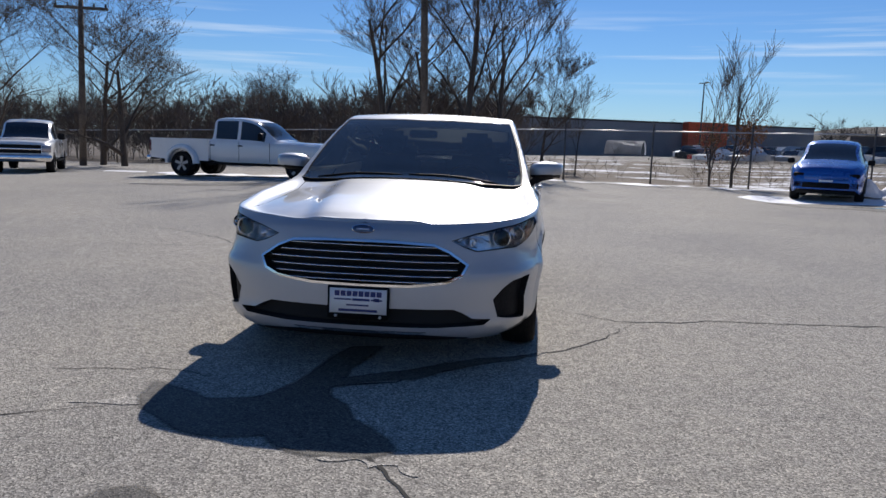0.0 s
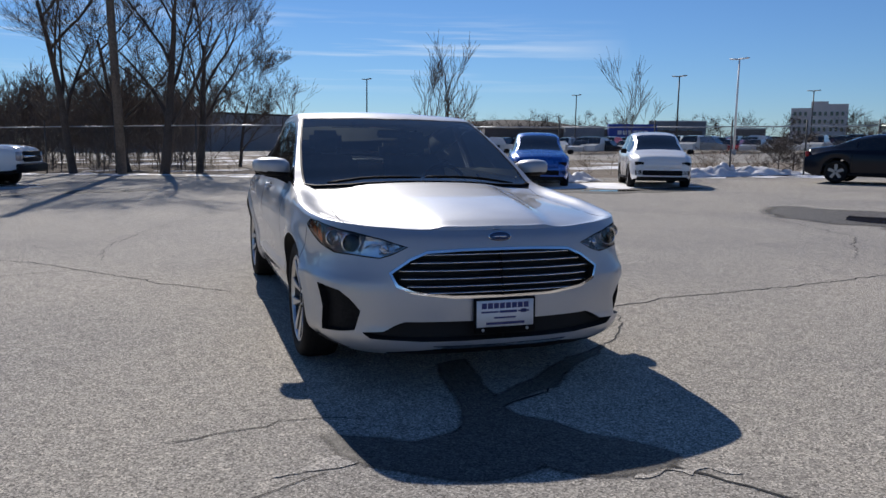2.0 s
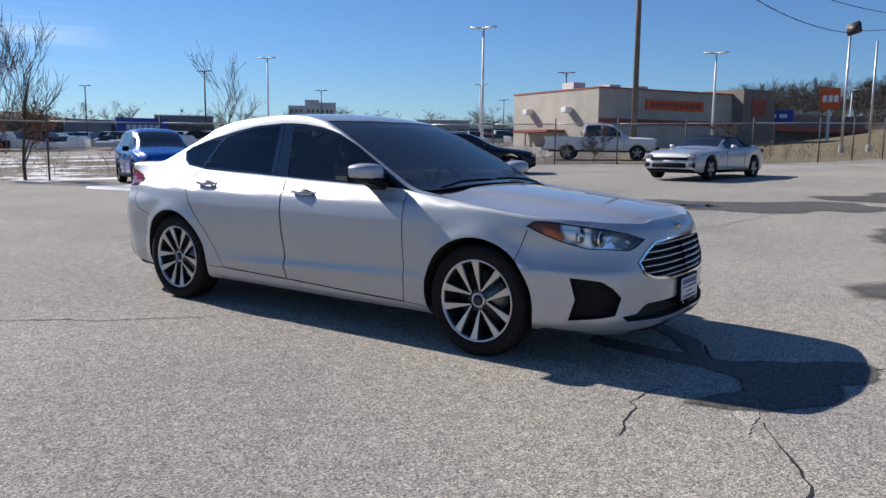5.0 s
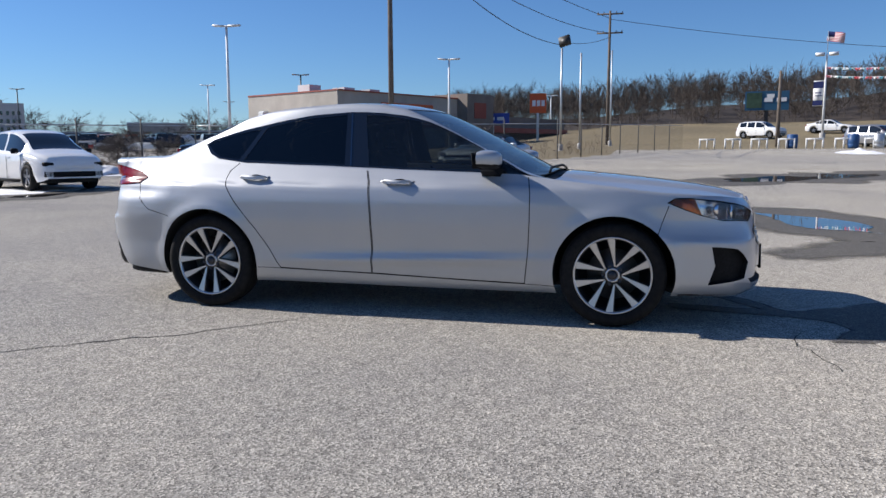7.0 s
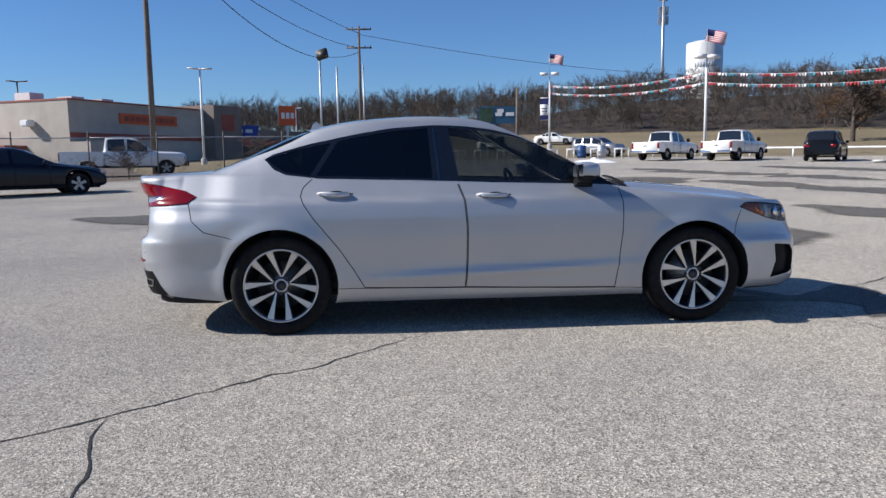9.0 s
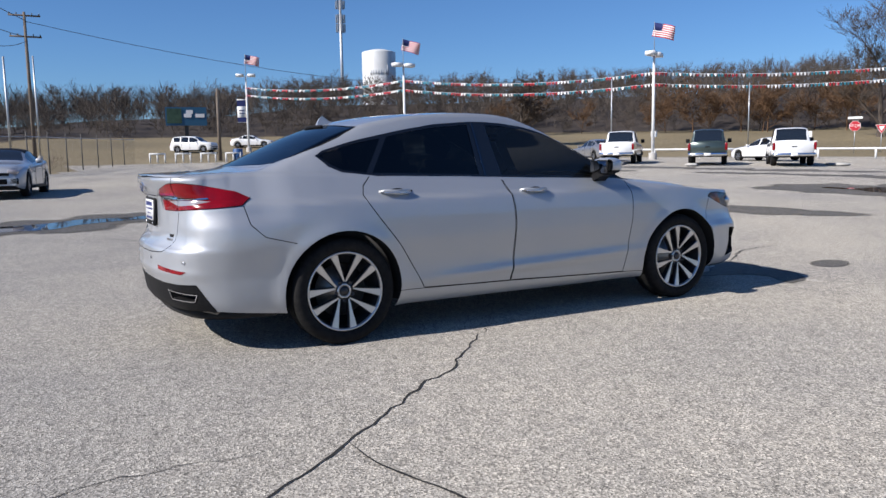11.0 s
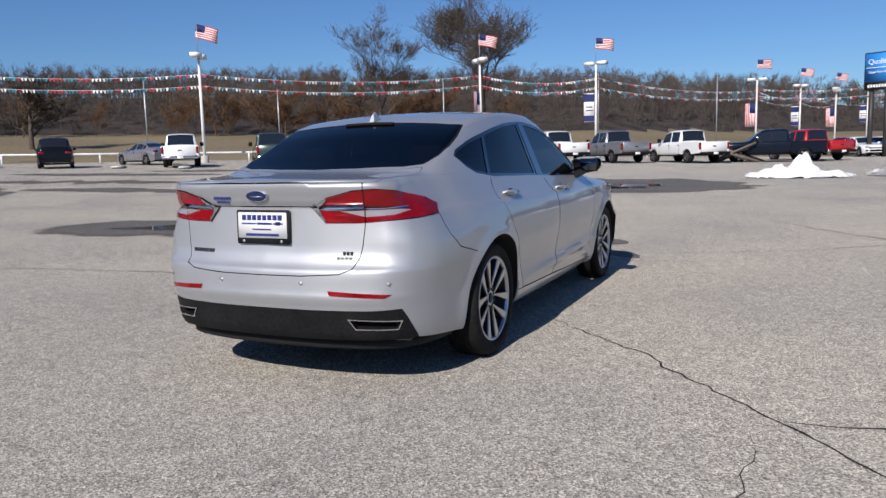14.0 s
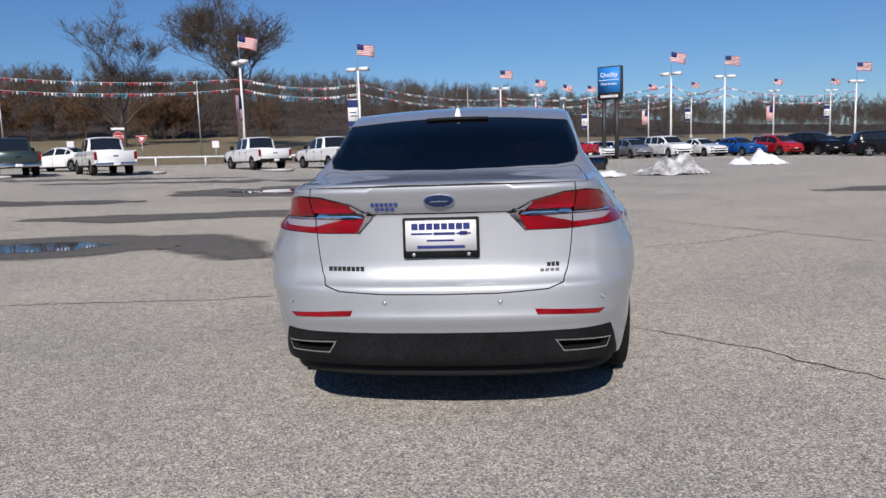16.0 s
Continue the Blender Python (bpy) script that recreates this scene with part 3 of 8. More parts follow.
DAYLIGHT = on_side([(-1.03, 0.955), (-0.80, 1.045), (-0.6, 1.15), (-0.436, 1.235), (-0.239, 1.31), (-0.048, 1.352), (0.109, 1.372), (0.235, 1.38), (0.346, 1.382), (0.502, 1.372), (0.739, 1.345), (1.016, 1.295), (1.257, 1.243),
                    (1.417, 1.197), (1.475, 1.163), (1.41, 1.095), (1.33, 1.058), (1.105, 1.03), (0.711, 1.018), (0.312, 1.005), (0.163, 1.0), (-0.06, 0.99), (-0.435, 0.978), (-0.82, 0.964)])
FRONT_PANE = on_side([(0.235, 1.361), (0.109, 1.353), (-0.048, 1.332), (-0.239, 1.291), (-0.436, 1.212), (-0.56, 1.148), (-0.64, 1.10), (-0.66, 0.988), (-0.435, 0.993), (-0.06, 1.005), (0.175, 1.013)])
CORNER_PANE = on_side([(-0.70, 1.065), (-0.79, 1.02), (-0.98, 0.966), (-0.71, 0.978)])
REAR_PANE = on_side([(0.375, 1.364), (0.502, 1.353), (0.739, 1.326), (0.985, 1.279), (1.13, 1.05), (0.711, 1.034), (0.355, 1.022)])
QUARTER_PANE = on_side([(1.03, 1.27), (1.257, 1.227), (1.417, 1.183), (1.455, 1.161), (1.39, 1.108), (1.325, 1.074), (1.17, 1.053)])
B_STRIP = on_side([(0.333, 1.372), (0.343, 1.372), (0.313, 1.012), (0.303, 1.012)])
WINDSHIELD = [(-0.1, -1.065), (0.4, -1.04), (0.69, -0.985), (0.757, -0.945), (0.745, -0.74), (0.71, -0.47), (0.665, -0.22), (0.635, -0.05), (0.4, -0.105), (-0.1, -0.15)]
BACKLIGHT = [(-0.1, 1.205), (0.22, 1.2), (0.53, 1.185), (0.61, 1.165), (0.63, 1.3), (0.638, 1.42), (0.636, 1.6), (0.605, 1.715), (0.51, 1.775), (0.25, 1.84), (-0.1, 1.88)]
BONNET = [(-0.1, -2.7), (0.48, -2.7), (0.74, -2.14), (0.722, -1.9), (0.705, -1.6), (0.70, -1.25), (0.705, -1.06), (0.4, -1.10), (-0.1, -1.12)]
COWL = [(-0.1, -1.12), (0.4, -1.10), (0.705, -1.06), (0.77, -0.93), (0.757, -0.945), (0.69, -0.985), (0.4, -1.04), (-0.1, -1.065)]
LID_TOP = [(-0.1, 1.895), (0.25, 1.86), (0.52, 1.80), (0.61, 1.75), (0.63, 1.80), (0.632, 2.0), (0.625, 2.2), (0.60, 2.7), (-0.1, 2.7)]

band_regions = [("arch", ARCH_F), ("arch", ARCH_R), ("grille_in", shrunk(GRILLE, 0.013)), ("grille_rim", GRILLE), ("fog", FOG), ("intake", INTAKE), ("lip", LIP), ("chin", CHIN),
                ("headlight", shrunk(HEADLIGHT, 0.006)), ("lamp_seam", HEADLIGHT), ("tail_split", TAIL_SPLIT), ("tail_chrome", TAIL_TIP), ("tail_chrome", TAIL_CHROME), ("tail_white", TAIL_WHITE), ("tail", shrunk(TAIL, 0.003)), ("lamp_seam", TAIL),
                ("reflector", REFLECTOR), ("exhaust_in", shrunk(EXHAUST, 0.006)), ("exhaust", EXHAUST), ("valance", VALANCE), ("seam", BUMPER_LINE), ("seam", NOSE_LINE), ("seam", SILL_LINE),
                ("front_door", shrunk(F_DOOR, 0.006)), ("seam", F_DOOR), ("rear_door", shrunk(R_DOOR, 0.006)), ("seam", R_DOOR), ("lid", shrunk(LID_LOW, 0.005)), ("seam", LID_LOW)]
top_regions = [("front_pane", FRONT_PANE), ("corner_pane", CORNER_PANE), ("rear_pane", REAR_PANE), ("quarter_pane", QUARTER_PANE), ("strip", B_STRIP), ("frame", DAYLIGHT), ("windshield", shrunk(WINDSHIELD, 0.012)), ("ws_rim", WINDSHIELD),
               ("backlight", shrunk(BACKLIGHT, 0.010)), ("bl_rim", BACKLIGHT), ("bonnet", shrunk(BONNET, 0.0035)), ("seam", BONNET), ("cowl", COWL), ("lid", shrunk(LID_TOP, 0.0035)), ("seam", LID_TOP)]
band = split_sheet(band_grid(), band_regions, lambda s, z: hull(min(max(s, 0.0), END), z))
top = split_sheet(top_grid(), top_regions, lambda x, y: Vector((x, y, top_z(abs(x), y))))

sedan = thing("sedan", "silver metallic four-door sedan with alloy wheels parked on the asphalt", "car")
body = mesh_of("body", (band, top), ("body",), M["silver"], sedan)
mesh_of("hood", (top,), ("bonnet",), M["silver"], sedan)
mesh_of("trunk_lid", (band, top), ("lid",), M["silver"], sedan)
mesh_of("panel_seam", (band, top), ("seam", "lamp_seam", "tail_split"), M["gap"], sedan, depth=0.010)
for sgn in (1, -1):
    mesh_of("front_door", (band,), ("front_door",), M["silver"], sedan, sgn)
    mesh_of("rear_door", (band,), ("rear_door",), M["silver"], sedan, sgn)
    wf = mesh_of("window_frame", (top,), ("frame",), M["gloss_black"], sedan, sgn, lift=-0.002)
    mesh_of("front_window", (top,), ("front_pane",), M["glass"], sedan, sgn, lift=-0.006).visible_shadow = False
    mesh_of("corner_window", (top,), ("corner_pane",), M["glass_dark"], sedan, sgn, lift=-0.006).visible_shadow = False
    mesh_of("rear_window_pane", (top,), ("rear_pane",), M["glass_dark"], sedan, sgn, lift=-0.006).visible_shadow = False
    mesh_of("quarter_window", (top,), ("quarter_pane",), M["glass_dark"], sedan, sgn, lift=-0.006).visible_shadow = False
    mesh_of("pillar_strip", (top,), ("strip",), M["mirror_dim"], sedan, sgn, lift=0.001)
    mesh_of("fog_lamp_recess", (band,), ("fog",), M["black"], sedan, sgn, depth=0.035)
    hl = mesh_of("headlight", (band,), ("headlight",), M["lens"], sedan, sgn, label="clear headlight with chrome projector")
    hl.visible_shadow = False
    mesh_of("housing", (band,), ("headlight",), M["lamp_body"], hl, sgn, depth=0.07)
    tl = mesh_of("taillight", (band,), ("tail",), M["lens_red"], sedan, sgn, label="red wraparound taillight", lift=0.006)
    mesh_of("reverse_lamp", (band,), ("tail_white",), M["lens_white"], tl, sgn, lift=0.007)
    mesh_of("chrome_bar", (band,), ("tail_chrome",), M["chrome"], tl, sgn, lift=0.011)
    mesh_of("reflector", (band,), ("reflector",), M["lens_red"], sedan, sgn, lift=0.003)
    ex = mesh_of("exhaust_trim", (band,), ("exhaust",), M["chrome"], sedan, sgn, lift=0.008)
    mesh_of("opening", (band,), ("exhaust_in",), M["black"], ex, sgn, depth=0.05)
mesh_of("windshield", (top,), ("windshield",), M["glass_front"], sedan, lift=-0.003).visible_shadow = False
mesh_of("windshield_rim", (top,), ("ws_rim",), M["black"], sedan, lift=-0.002)
mesh_of("rear_windshield", (top,), ("backlight",), M["glass_dark"], sedan, lift=-0.003).visible_shadow = False
mesh_of("rear_windshield_rim", (top,), ("bl_rim",), M["black"], sedan, lift=-0.002)
mesh_of("cowl_panel", (top,), ("cowl",), M["black"], sedan, depth=0.012)
mesh_of("grille_frame", (band,), ("grille_rim",), M["chrome"], sedan, lift=0.006)
grille = mesh_of("grille", (band,), ("grille_in",), M["gap"], sedan, depth=0.05)
mesh_of("lower_intake", (band,), ("intake",), M["gap"], sedan, depth=0.05)
mesh_of("front_lip", (band,), ("lip",), M["chrome"], sedan, lift=0.004)
mesh_of("chin", (band,), ("chin",), M["black"], sedan)
mesh_of("rear_valance", (band,), ("valance",), M["black"], sedan, lift=0.003)


def front_y(x, z):
    """Face of the nose at x and height z."""
    s = min((abs(hull(v, z).x - x), v) for v in np.linspace(0, 0.8, 161))[1]
    return hull(s, z).y


def rear_y(x, z):
    s = min((abs(hull(v, z).x - x), v) for v in np.linspace(END - 0.8, END, 161))[1]
    return hull(s, z).y


# grille slats, bowed with the nose
for z, half in ((0.685, 0.40), (0.647, 0.455), (0.61, 0.51), (0.572, 0.50), (0.536, 0.475), (0.505, 0.40)):
    bm = bmesh.new()
    n = 24
    ring = []
    for k in range(n + 1):
        x = -half + 2 * half * k / n
        y = front_y(abs(x), z) + 0.012
        ring.append([bm.verts.new((x, y + dy, z + dz)) for dy, dz in ((0, -0.004), (-0.006, 0.003), (0.004, 0.011), (0.035, 0.010), (0.035, -0.006))])
    for A, B in zip(ring, ring[1:]):
        for j in range(5):
            bm.faces.new((A[j], A[(j + 1) % 5], B[(j + 1) % 5], B[j]))
    bm.faces.new(ring[0]), bm.faces.new(ring[-1][::-1])
    bmesh.ops.recalc_face_normals(bm, faces=bm.faces)
    part("slat", bm, M["alloy_dark"], grille, smooth=False)
    bm = bmesh.new()
    add_tube(bm, [(-half + 2 * half * k / n, front_y(abs(-half + 2 * half * k / n), z) + 0.006, z + 0.004) for k in range(n + 1)], 0.0035, 6)
    part("slat_edge", bm, M["chrome"], grille)


def badge(name, x, y, z, w, h, tilt, parent):
    bm = bmesh.new()
    m = pose(x, y, z, tilt, 0, 0)
    add_lathe(bm, [(0.0, 0.0), (0.95, 0.0), (1.0, 0.4), (0.97, 0.8), (0.9, 1.0)], m @ Matrix.Diagonal((w, h, 0.008, 1)), 36)
    ob = part(name, bm, M["chrome"], parent, "oval chrome-rimmed blue badge")
    bm = bmesh.new()
    add_lathe(bm, [(0.0, 1.25), (0.6, 1.2), (0.9, 0.98)], m @ Matrix.Diagonal((w, h, 0.008, 1)), 36)
    part("field", bm, M["badge_blue"], ob)
    bm = bmesh.new()
    add_box(bm, -w * 0.55, w * 0.55, -h * 0.14, h * 0.14, 0.0095, 0.0115, 0.001, m)
    part("mark", bm, M["chrome"], ob)


badge("front_badge", 0, front_y(0, 0.77) - 0.002, 0.77, 0.062, 0.025, 78, sedan)
badge("rear_badge", 0, rear_y(0, 0.99) + 0.002, 0.99, 0.067, 0.028, -100, sedan)


def plate(name, m, w, h, parent, rim):
    """A dealer plate: white card in a frame, with bars for the writing."""
    bm = bmesh.new()
    add_box(bm, -w / 2, w / 2, -h / 2, h / 2, -0.012, 0.004, 0.004, m)
    ob = part(name, bm, rim, parent, "white dealer plate in a dark frame")
    bm = bmesh.new()
    add_box(bm, -w / 2 + 0.012, w / 2 - 0.012, -h / 2 + 0.030, h / 2 - 0.012, 0.004, 0.006, 0.001, m)
    part("card", bm, M["plate_white"], ob)
    k = 0
    word = [(-0.122 + 0.031 * k, -0.096 + 0.031 * k, 0.034, 0.061) for k in range(8)]
    for x0, x1, y0, y1 in word + [(-0.125, -0.035, 0.013, 0.021), (-0.03, 0.06, 0.011, 0.023), (0.066, 0.125, 0.013, 0.021), (0.08, 0.11, 0.009, 0.027), (-0.06, 0.055, -0.016, -0.008), (-0.1, 0.1, -0.046, -0.033)]:
        bm = bmesh.new()
        add_box(bm, x0 * w / 0.32, x1 * w / 0.32, y0, y1, 0.006, 0.0068, 0, m)
        part("print_bar", bm, M["ink_blue"], ob, smooth=False)
    for u in (-1, 1):
        bm = bmesh.new()
        add_lathe(bm, [(0.008, 0.004), (0.008, 0.008), (0.005, 0.010), (0.0, 0.010)], m @ Matrix.Translation((u * w * 0.36, -h / 2 + 0.015, 0)), 12)
        part("bolt", bm, M["bolt"], ob)


plate("front_plate", pose(0, front_y(0, 0.40) - 0.016, 0.396, 88, 0, 0), 0.325, 0.172, sedan, M["black"])
plate("rear_plate", pose(0, rear_y(0, 0.83) + 0.014, 0.832, 88, 0, 180), 0.325, 0.172, sedan, M["trim"])
for x, y, z, w, h, mt in ((-0.42, 0, 0.70, 0.165, 0.020, "alloy_dark"), (0.47, 0, 0.705, 0.055, 0.018, "alloy_dark"), (0.455, 0, 0.682, 0.085, 0.013, "gray_paint"), (-0.235, 0, 0.978, 0.12, 0.015, "ink_blue"), (-0.235, 0, 0.957, 0.09, 0.010, "ink_blue")):
    sx = -x
    bm = bmesh.new()
    n = max(3, int(w / 0.019))
    for k in range(n):
        xb = sx - w / 2 + w * (k + 0.5) / n
        turn = math.degrees(math.atan((rear_y(abs(xb) + 0.01, z) - rear_y(abs(xb) - 0.01, z)) / 0.02)) * (1 if xb > 0 else -1)
        add_box(bm, -w / n * 0.39, w / n * 0.39, -h / 2, h / 2, -0.002, 0.003, 0, pose(xb, rear_y(abs(xb), z) + 0.001, z, 88, 0, 180 + turn))
    part("lettering_bar", bm, M[mt], sedan, smooth=False)
# dark strip across the boot, standing for the shadow line under its fold
bm = bmesh.new()
bar_pts = [(-0.50 + 0.05 * k) for k in range(21)]
for z0, z1, dy in ((0.926, 0.938, 0.0035),):
    rows = [[bm.verts.new((x, rear_y(abs(x), z) + d, z)) for z, d in ((z0, -0.01), (z0, dy), (z1, dy), (z1, -0.01))] for x in bar_pts]
    for A, B in zip(rows, rows[1:]):
        for j in range(3):
            bm.faces.new((A[j], B[j], B[j + 1], A[j + 1]))
bmesh.ops.recalc_face_normals(bm, faces=bm.faces)
part("trim_bar", bm, M["gloss_black"], sedan, "dark strip painting the shadow line under the boot fold between the taillights", smooth=False)
for x, z in ((-0.245, 0.562), (0.245, 0.562), (-0.68, 0.562), (0.68, 0.562)):
    bm = bmesh.new()
    y = rear_y(abs(x), z)
    add_lathe(bm, [(0.011, 0.003), (0.011, 0.0), (0.0095, 0.0), (0.009, 0.002), (0, 0.002)], pose(x, y, z, -90, 0, 0 if abs(x) < 0.5 else (-45 if x > 0 else 45)), 16)
    part("parking_sensor", bm, M["silver"], sedan)

# headlight inner parts
for sgn in (1, -1):
    p = hull(0.80, 0.735)
    lamp = None
    for name, s, z, r in (("projector", 0.80, 0.737, 0.042), ("reflector_bowl", 0.92, 0.752, 0.034), ("marker_lens", 0.62, 0.715, 0.018)):
        c = hull(s, z)
        q = Vector((-0.35 * sgn * 0, 1, 0))
        bm = bmesh.new()
        m = Matrix.Translation((c.x * sgn - 0.01 * sgn, c.y + 0.045, z)) @ pose(0, 0, 0, 90, 0, 0)
        add_lathe(bm, [(r * 1.15, 0.022), (r * 1.1, 0.03), (r, 0.022), (r * 0.8, 0.006), (r * 0.5, 0.0), (0, -0.004)], m, 28)
        part(name, bm, M["chrome"], sedan)
        if name == "projector":
            bm = bmesh.new()
            add_lathe(bm, [(r * 0.85, 0.008), (r * 0.7, 0.022), (r * 0.4, 0.03), (0, 0.032)], m, 28)
            part("projector_lens", bm, M["glass_dark"], sedan)
    # amber marker at the outer end and chrome brow
    bm = bmesh.new()
    strip = []
    for s0, z0, s1, z1 in ((1.025, 0.716, 1.07, 0.815), (1.08, 0.735, 1.12, 0.819), (1.14, 0.762, 1.16, 0.820), (1.195, 0.784, 1.195, 0.818), (1.232, 0.795, 1.228, 0.804)):
        a, b = hull(s0, z0), hull(s1, z1)
        off = Vector((-0.010, 0.010, 0))
        strip.append([bm.verts.new(((v + off).x * sgn, (v + off).y, v.z)) for v in (a, b)])
    for A, B in zip(strip, strip[1:]):
        bm.faces.new((A[0], B[0], B[1], A[1]))
    bmesh.ops.solidify(bm, geom=bm.faces[:], thickness=0.004)
    bmesh.ops.recalc_face_normals(bm, faces=bm.faces)
    part("amber_marker", bm, M["lens_orange"], sedan)
    for pts in ([(0.52, 0.72), (0.60, 0.695), (0.64, 0.688)], [(0.56, 0.735), (0.68, 0.73), (0.72, 0.712)], [(0.90, 0.77), (0.92, 0.72), (0.98, 0.705)]):
        bm = bmesh.new()
        add_tube(bm, [((hull(s, z).x - 0.012) * sgn, hull(s, z).y + 0.03, z) for s, z in pts], 0.005, 6)
        part("chrome_strip", bm, M["chrome"], sedan)


# ---- wheels ----
def sedan_wheel(m):
    """Tyre, rim, ten spokes in five pairs, hub and brake disc; the outer face looks along local z."""
    wh = new("wheel")
    wh.matrix_basis = m
    wh.parent = sedan
    bm = bmesh.new()
    add_lathe(bm, [(0.243, 0.085), (0.252, 0.100), (0.29, 0.108), (0.315, 0.102), (0.328, 0.085), (0.333, 0.06), (0.3335, 0.0), (0.333, -0.06), (0.325, -0.09), (0.29, -0.108), (0.25, -0.10), (0.243, -0.09)], Matrix(), 64)
    part("tyre", bm, M["tyre"], wh)
    bm = bmesh.new()
    for z in (-0.055, -0.02, 0.02, 0.055):
        add_lathe(bm, [(0.3345, z - 0.004), (0.331, z - 0.003), (0.331, z + 0.003), (0.3345, z + 0.004)], Matrix(), 64)
    part("tread_groove", bm, M["gap"], wh)
    bm = bmesh.new()
    add_lathe(bm, [(0.246, 0.088), (0.247, 0.097), (0.241, 0.100), (0.233, 0.095), (0.230, 0.08)], Matrix(), 64)
    part("rim", bm, M["alloy"], wh)
    bm = bmesh.new()
    add_lathe(bm, [(0.230, 0.08), (0.222, 0.05), (0.215, -0.08), (0.06, -0.085), (0.0, -0.085)], Matrix(), 48)
    part("barrel", bm, M["alloy_dark"], wh)
    bm = bmesh.new()
    add_lathe(bm, [(0.165, -0.005), (0.165, 0.005), (0.07, 0.006), (0.065, 0.03), (0.0, 0.03)], Matrix(), 40)
    part("brake_disc", bm, M["disc"], wh)
    for k in range(10):
        pair, side = k // 2, (1 if k % 2 else -1)
        mid = 2 * math.pi * (pair + 0.25) / 5
        c, d = Vector((math.cos(mid), math.sin(mid), 0)), Vector((-math.sin(mid), math.cos(mid), 0))
        for nm, mt, grow, zoff in (("spoke", "alloy", 1.0, 0.0), ("spoke_side", "alloy_dark", 1.22, -0.007)):
            bm = bmesh.new()
            secs = []
            for t in (0.0, 0.2, 0.4, 0.6, 0.8, 1.0):
                # the two spokes of a pair run nearly side by side and flare towards the rim
                r, v = 0.050 + 0.180 * t, side * (0.031 + 0.031 * t)
                w = (0.0052 + 0.0205 * t ** 1.25) * grow
                zc = 0.072 + 0.021 * t + zoff
                secs.append([bm.verts.new(c * r + d * (v + u) + Vector((0, 0, z))) for u, z in ((-w, zc - 0.002), (-w * 0.9, zc + 0.002), (w * 0.9, zc + 0.002), (w, zc - 0.002), (w, zc - 0.03), (-w, zc - 0.03))])
            for A, B in zip(secs, secs[1:]):
                for j in range(6):
                    bm.faces.new((A[j], A[(j + 1) % 6], B[(j + 1) % 6], B[j]))
            bm.faces.new(secs[0]), bm.faces.new(secs[-1][::-1])
            bmesh.ops.recalc_face_normals(bm, faces=bm.faces)
            part(nm, bm, M[mt], wh, smooth=False)
    bm = bmesh.new()
    add_lathe(bm, [(0.050, 0.05), (0.049, 0.068), (0.043, 0.073), (0.035, 0.074), (0.033, 0.069), (0.0, 0.069)], Matrix(), 40)
    part("hub", bm, M["alloy"], wh)
    bm = bmesh.new()
    add_lathe(bm, [(0.029, 0.070), (0.028, 0.078), (0.0, 0.081)], Matrix(), 32)
    part("centre_cap", bm, M["alloy_dark"], wh)
    for k in range(5):
        bm = bmesh.new()
        a = 2 * math.pi * (k + 0.25) / 5
        add_lathe(bm, [(0.013, 0.0735), (0.013, 0.075), (0.0105, 0.0745), (0.010, 0.069), (0, 0.072)], Matrix.Translation((0.056 * math.cos(a), 0.056 * math.sin(a), 0)), 12)
        part("lug_nut", bm, M["alloy_dark"], wh)
    return wh


first = sedan_wheel(pose(-0.775, FRONT_AXLE, WHEEL_Z, 0, -90, 0))
for x, y, ry, spin in ((-0.775, REAR_AXLE, -90, 14), (0.775, FRONT_AXLE, 90, 30), (0.775, REAR_AXLE, 90, 55)):
    copy_thing(first, pose(x, y, WHEEL_Z, 0, ry, 0) @ pose(0, 0, 0, 0, 0, spin))
# wheel wells
for sgn in (1, -1):
    for y in (FRONT_AXLE, REAR_AXLE):
        bm = bmesh.new()
        add_lathe(bm, [(0.380, 0.86), (0.383, 0.52), (0.0, 0.52)], Matrix.Translation((0, y, WHEEL_Z)) @ pose(0, 0, 0, 0, 90 * sgn, 0), 40)
        bmesh.ops.bisect_plane(bm, geom=bm.verts[:] + bm.edges[:] + bm.faces[:], plane_co=(0, 0, 0.25), plane_no=(0, 0, 1), clear_inner=True)
        for v in bm.verts:  # the liner ends just under the arch lip
            if abs(v.co.x) > 0.8:
                sy = run_at(v.co.y)
                v.co.x = sgn * (hull(sy, max(v.co.z, 0.25)).x - 0.004)
        part("wheel_well", bm, M["gap"], sedan)
# underside
bm = bmesh.new()
low = []
for k in range(60):
    p = hull(END * k / 59, 0.26)
    near = min(abs(p.y - FRONT_AXLE), abs(p.y - REAR_AXLE)) < 0.42
    low.append((max(0.0, min(p.x - 0.03, 0.60) if near else p.x - 0.03), p.y * 0.985))
add_prism(bm, low + [(-x, y) for x, y in reversed(low) if x > 0.001], 0.215, 0.262)
part("underbody", bm, M["gap"], sedan)

# ---- mirrors, handles, wipers, aerial ----
def mirror_shell(sgn, keep):
    """Half of a door-mirror housing: flat-topped, tapering outwards, hollow at the back."""
    bm = bmesh.new()
    bmesh.ops.create_uvsphere(bm, u_segments=36, v_segments=24, radius=1)
    e = lambda t, p: math.copysign(abs(t) ** p, t)
    for v in bm.verts:
        x, y, z = v.co
        out = 1 - 0.20 * max(0.0, x)
        v.co = Vector((e(x, 0.62) * 0.122, e(y, 0.8) * 0.10 * (1.0 if y < 0 else 0.5), e(z, 0.62) * (0.064 if z > 0 else 0.060) * out))
        v.co.y += 0.045 * x * x
        v.co.z += 0.010 * x
    bmesh.ops.delete(bm, geom=[f for f in bm.faces if f.calc_center_median().y > 0.042 or not keep(f.calc_center_median())], context="FACES")
    for v in bm.verts:
        v.co.x *= sgn
    bmesh.ops.recalc_face_normals(bm, faces=bm.faces)
    return bm


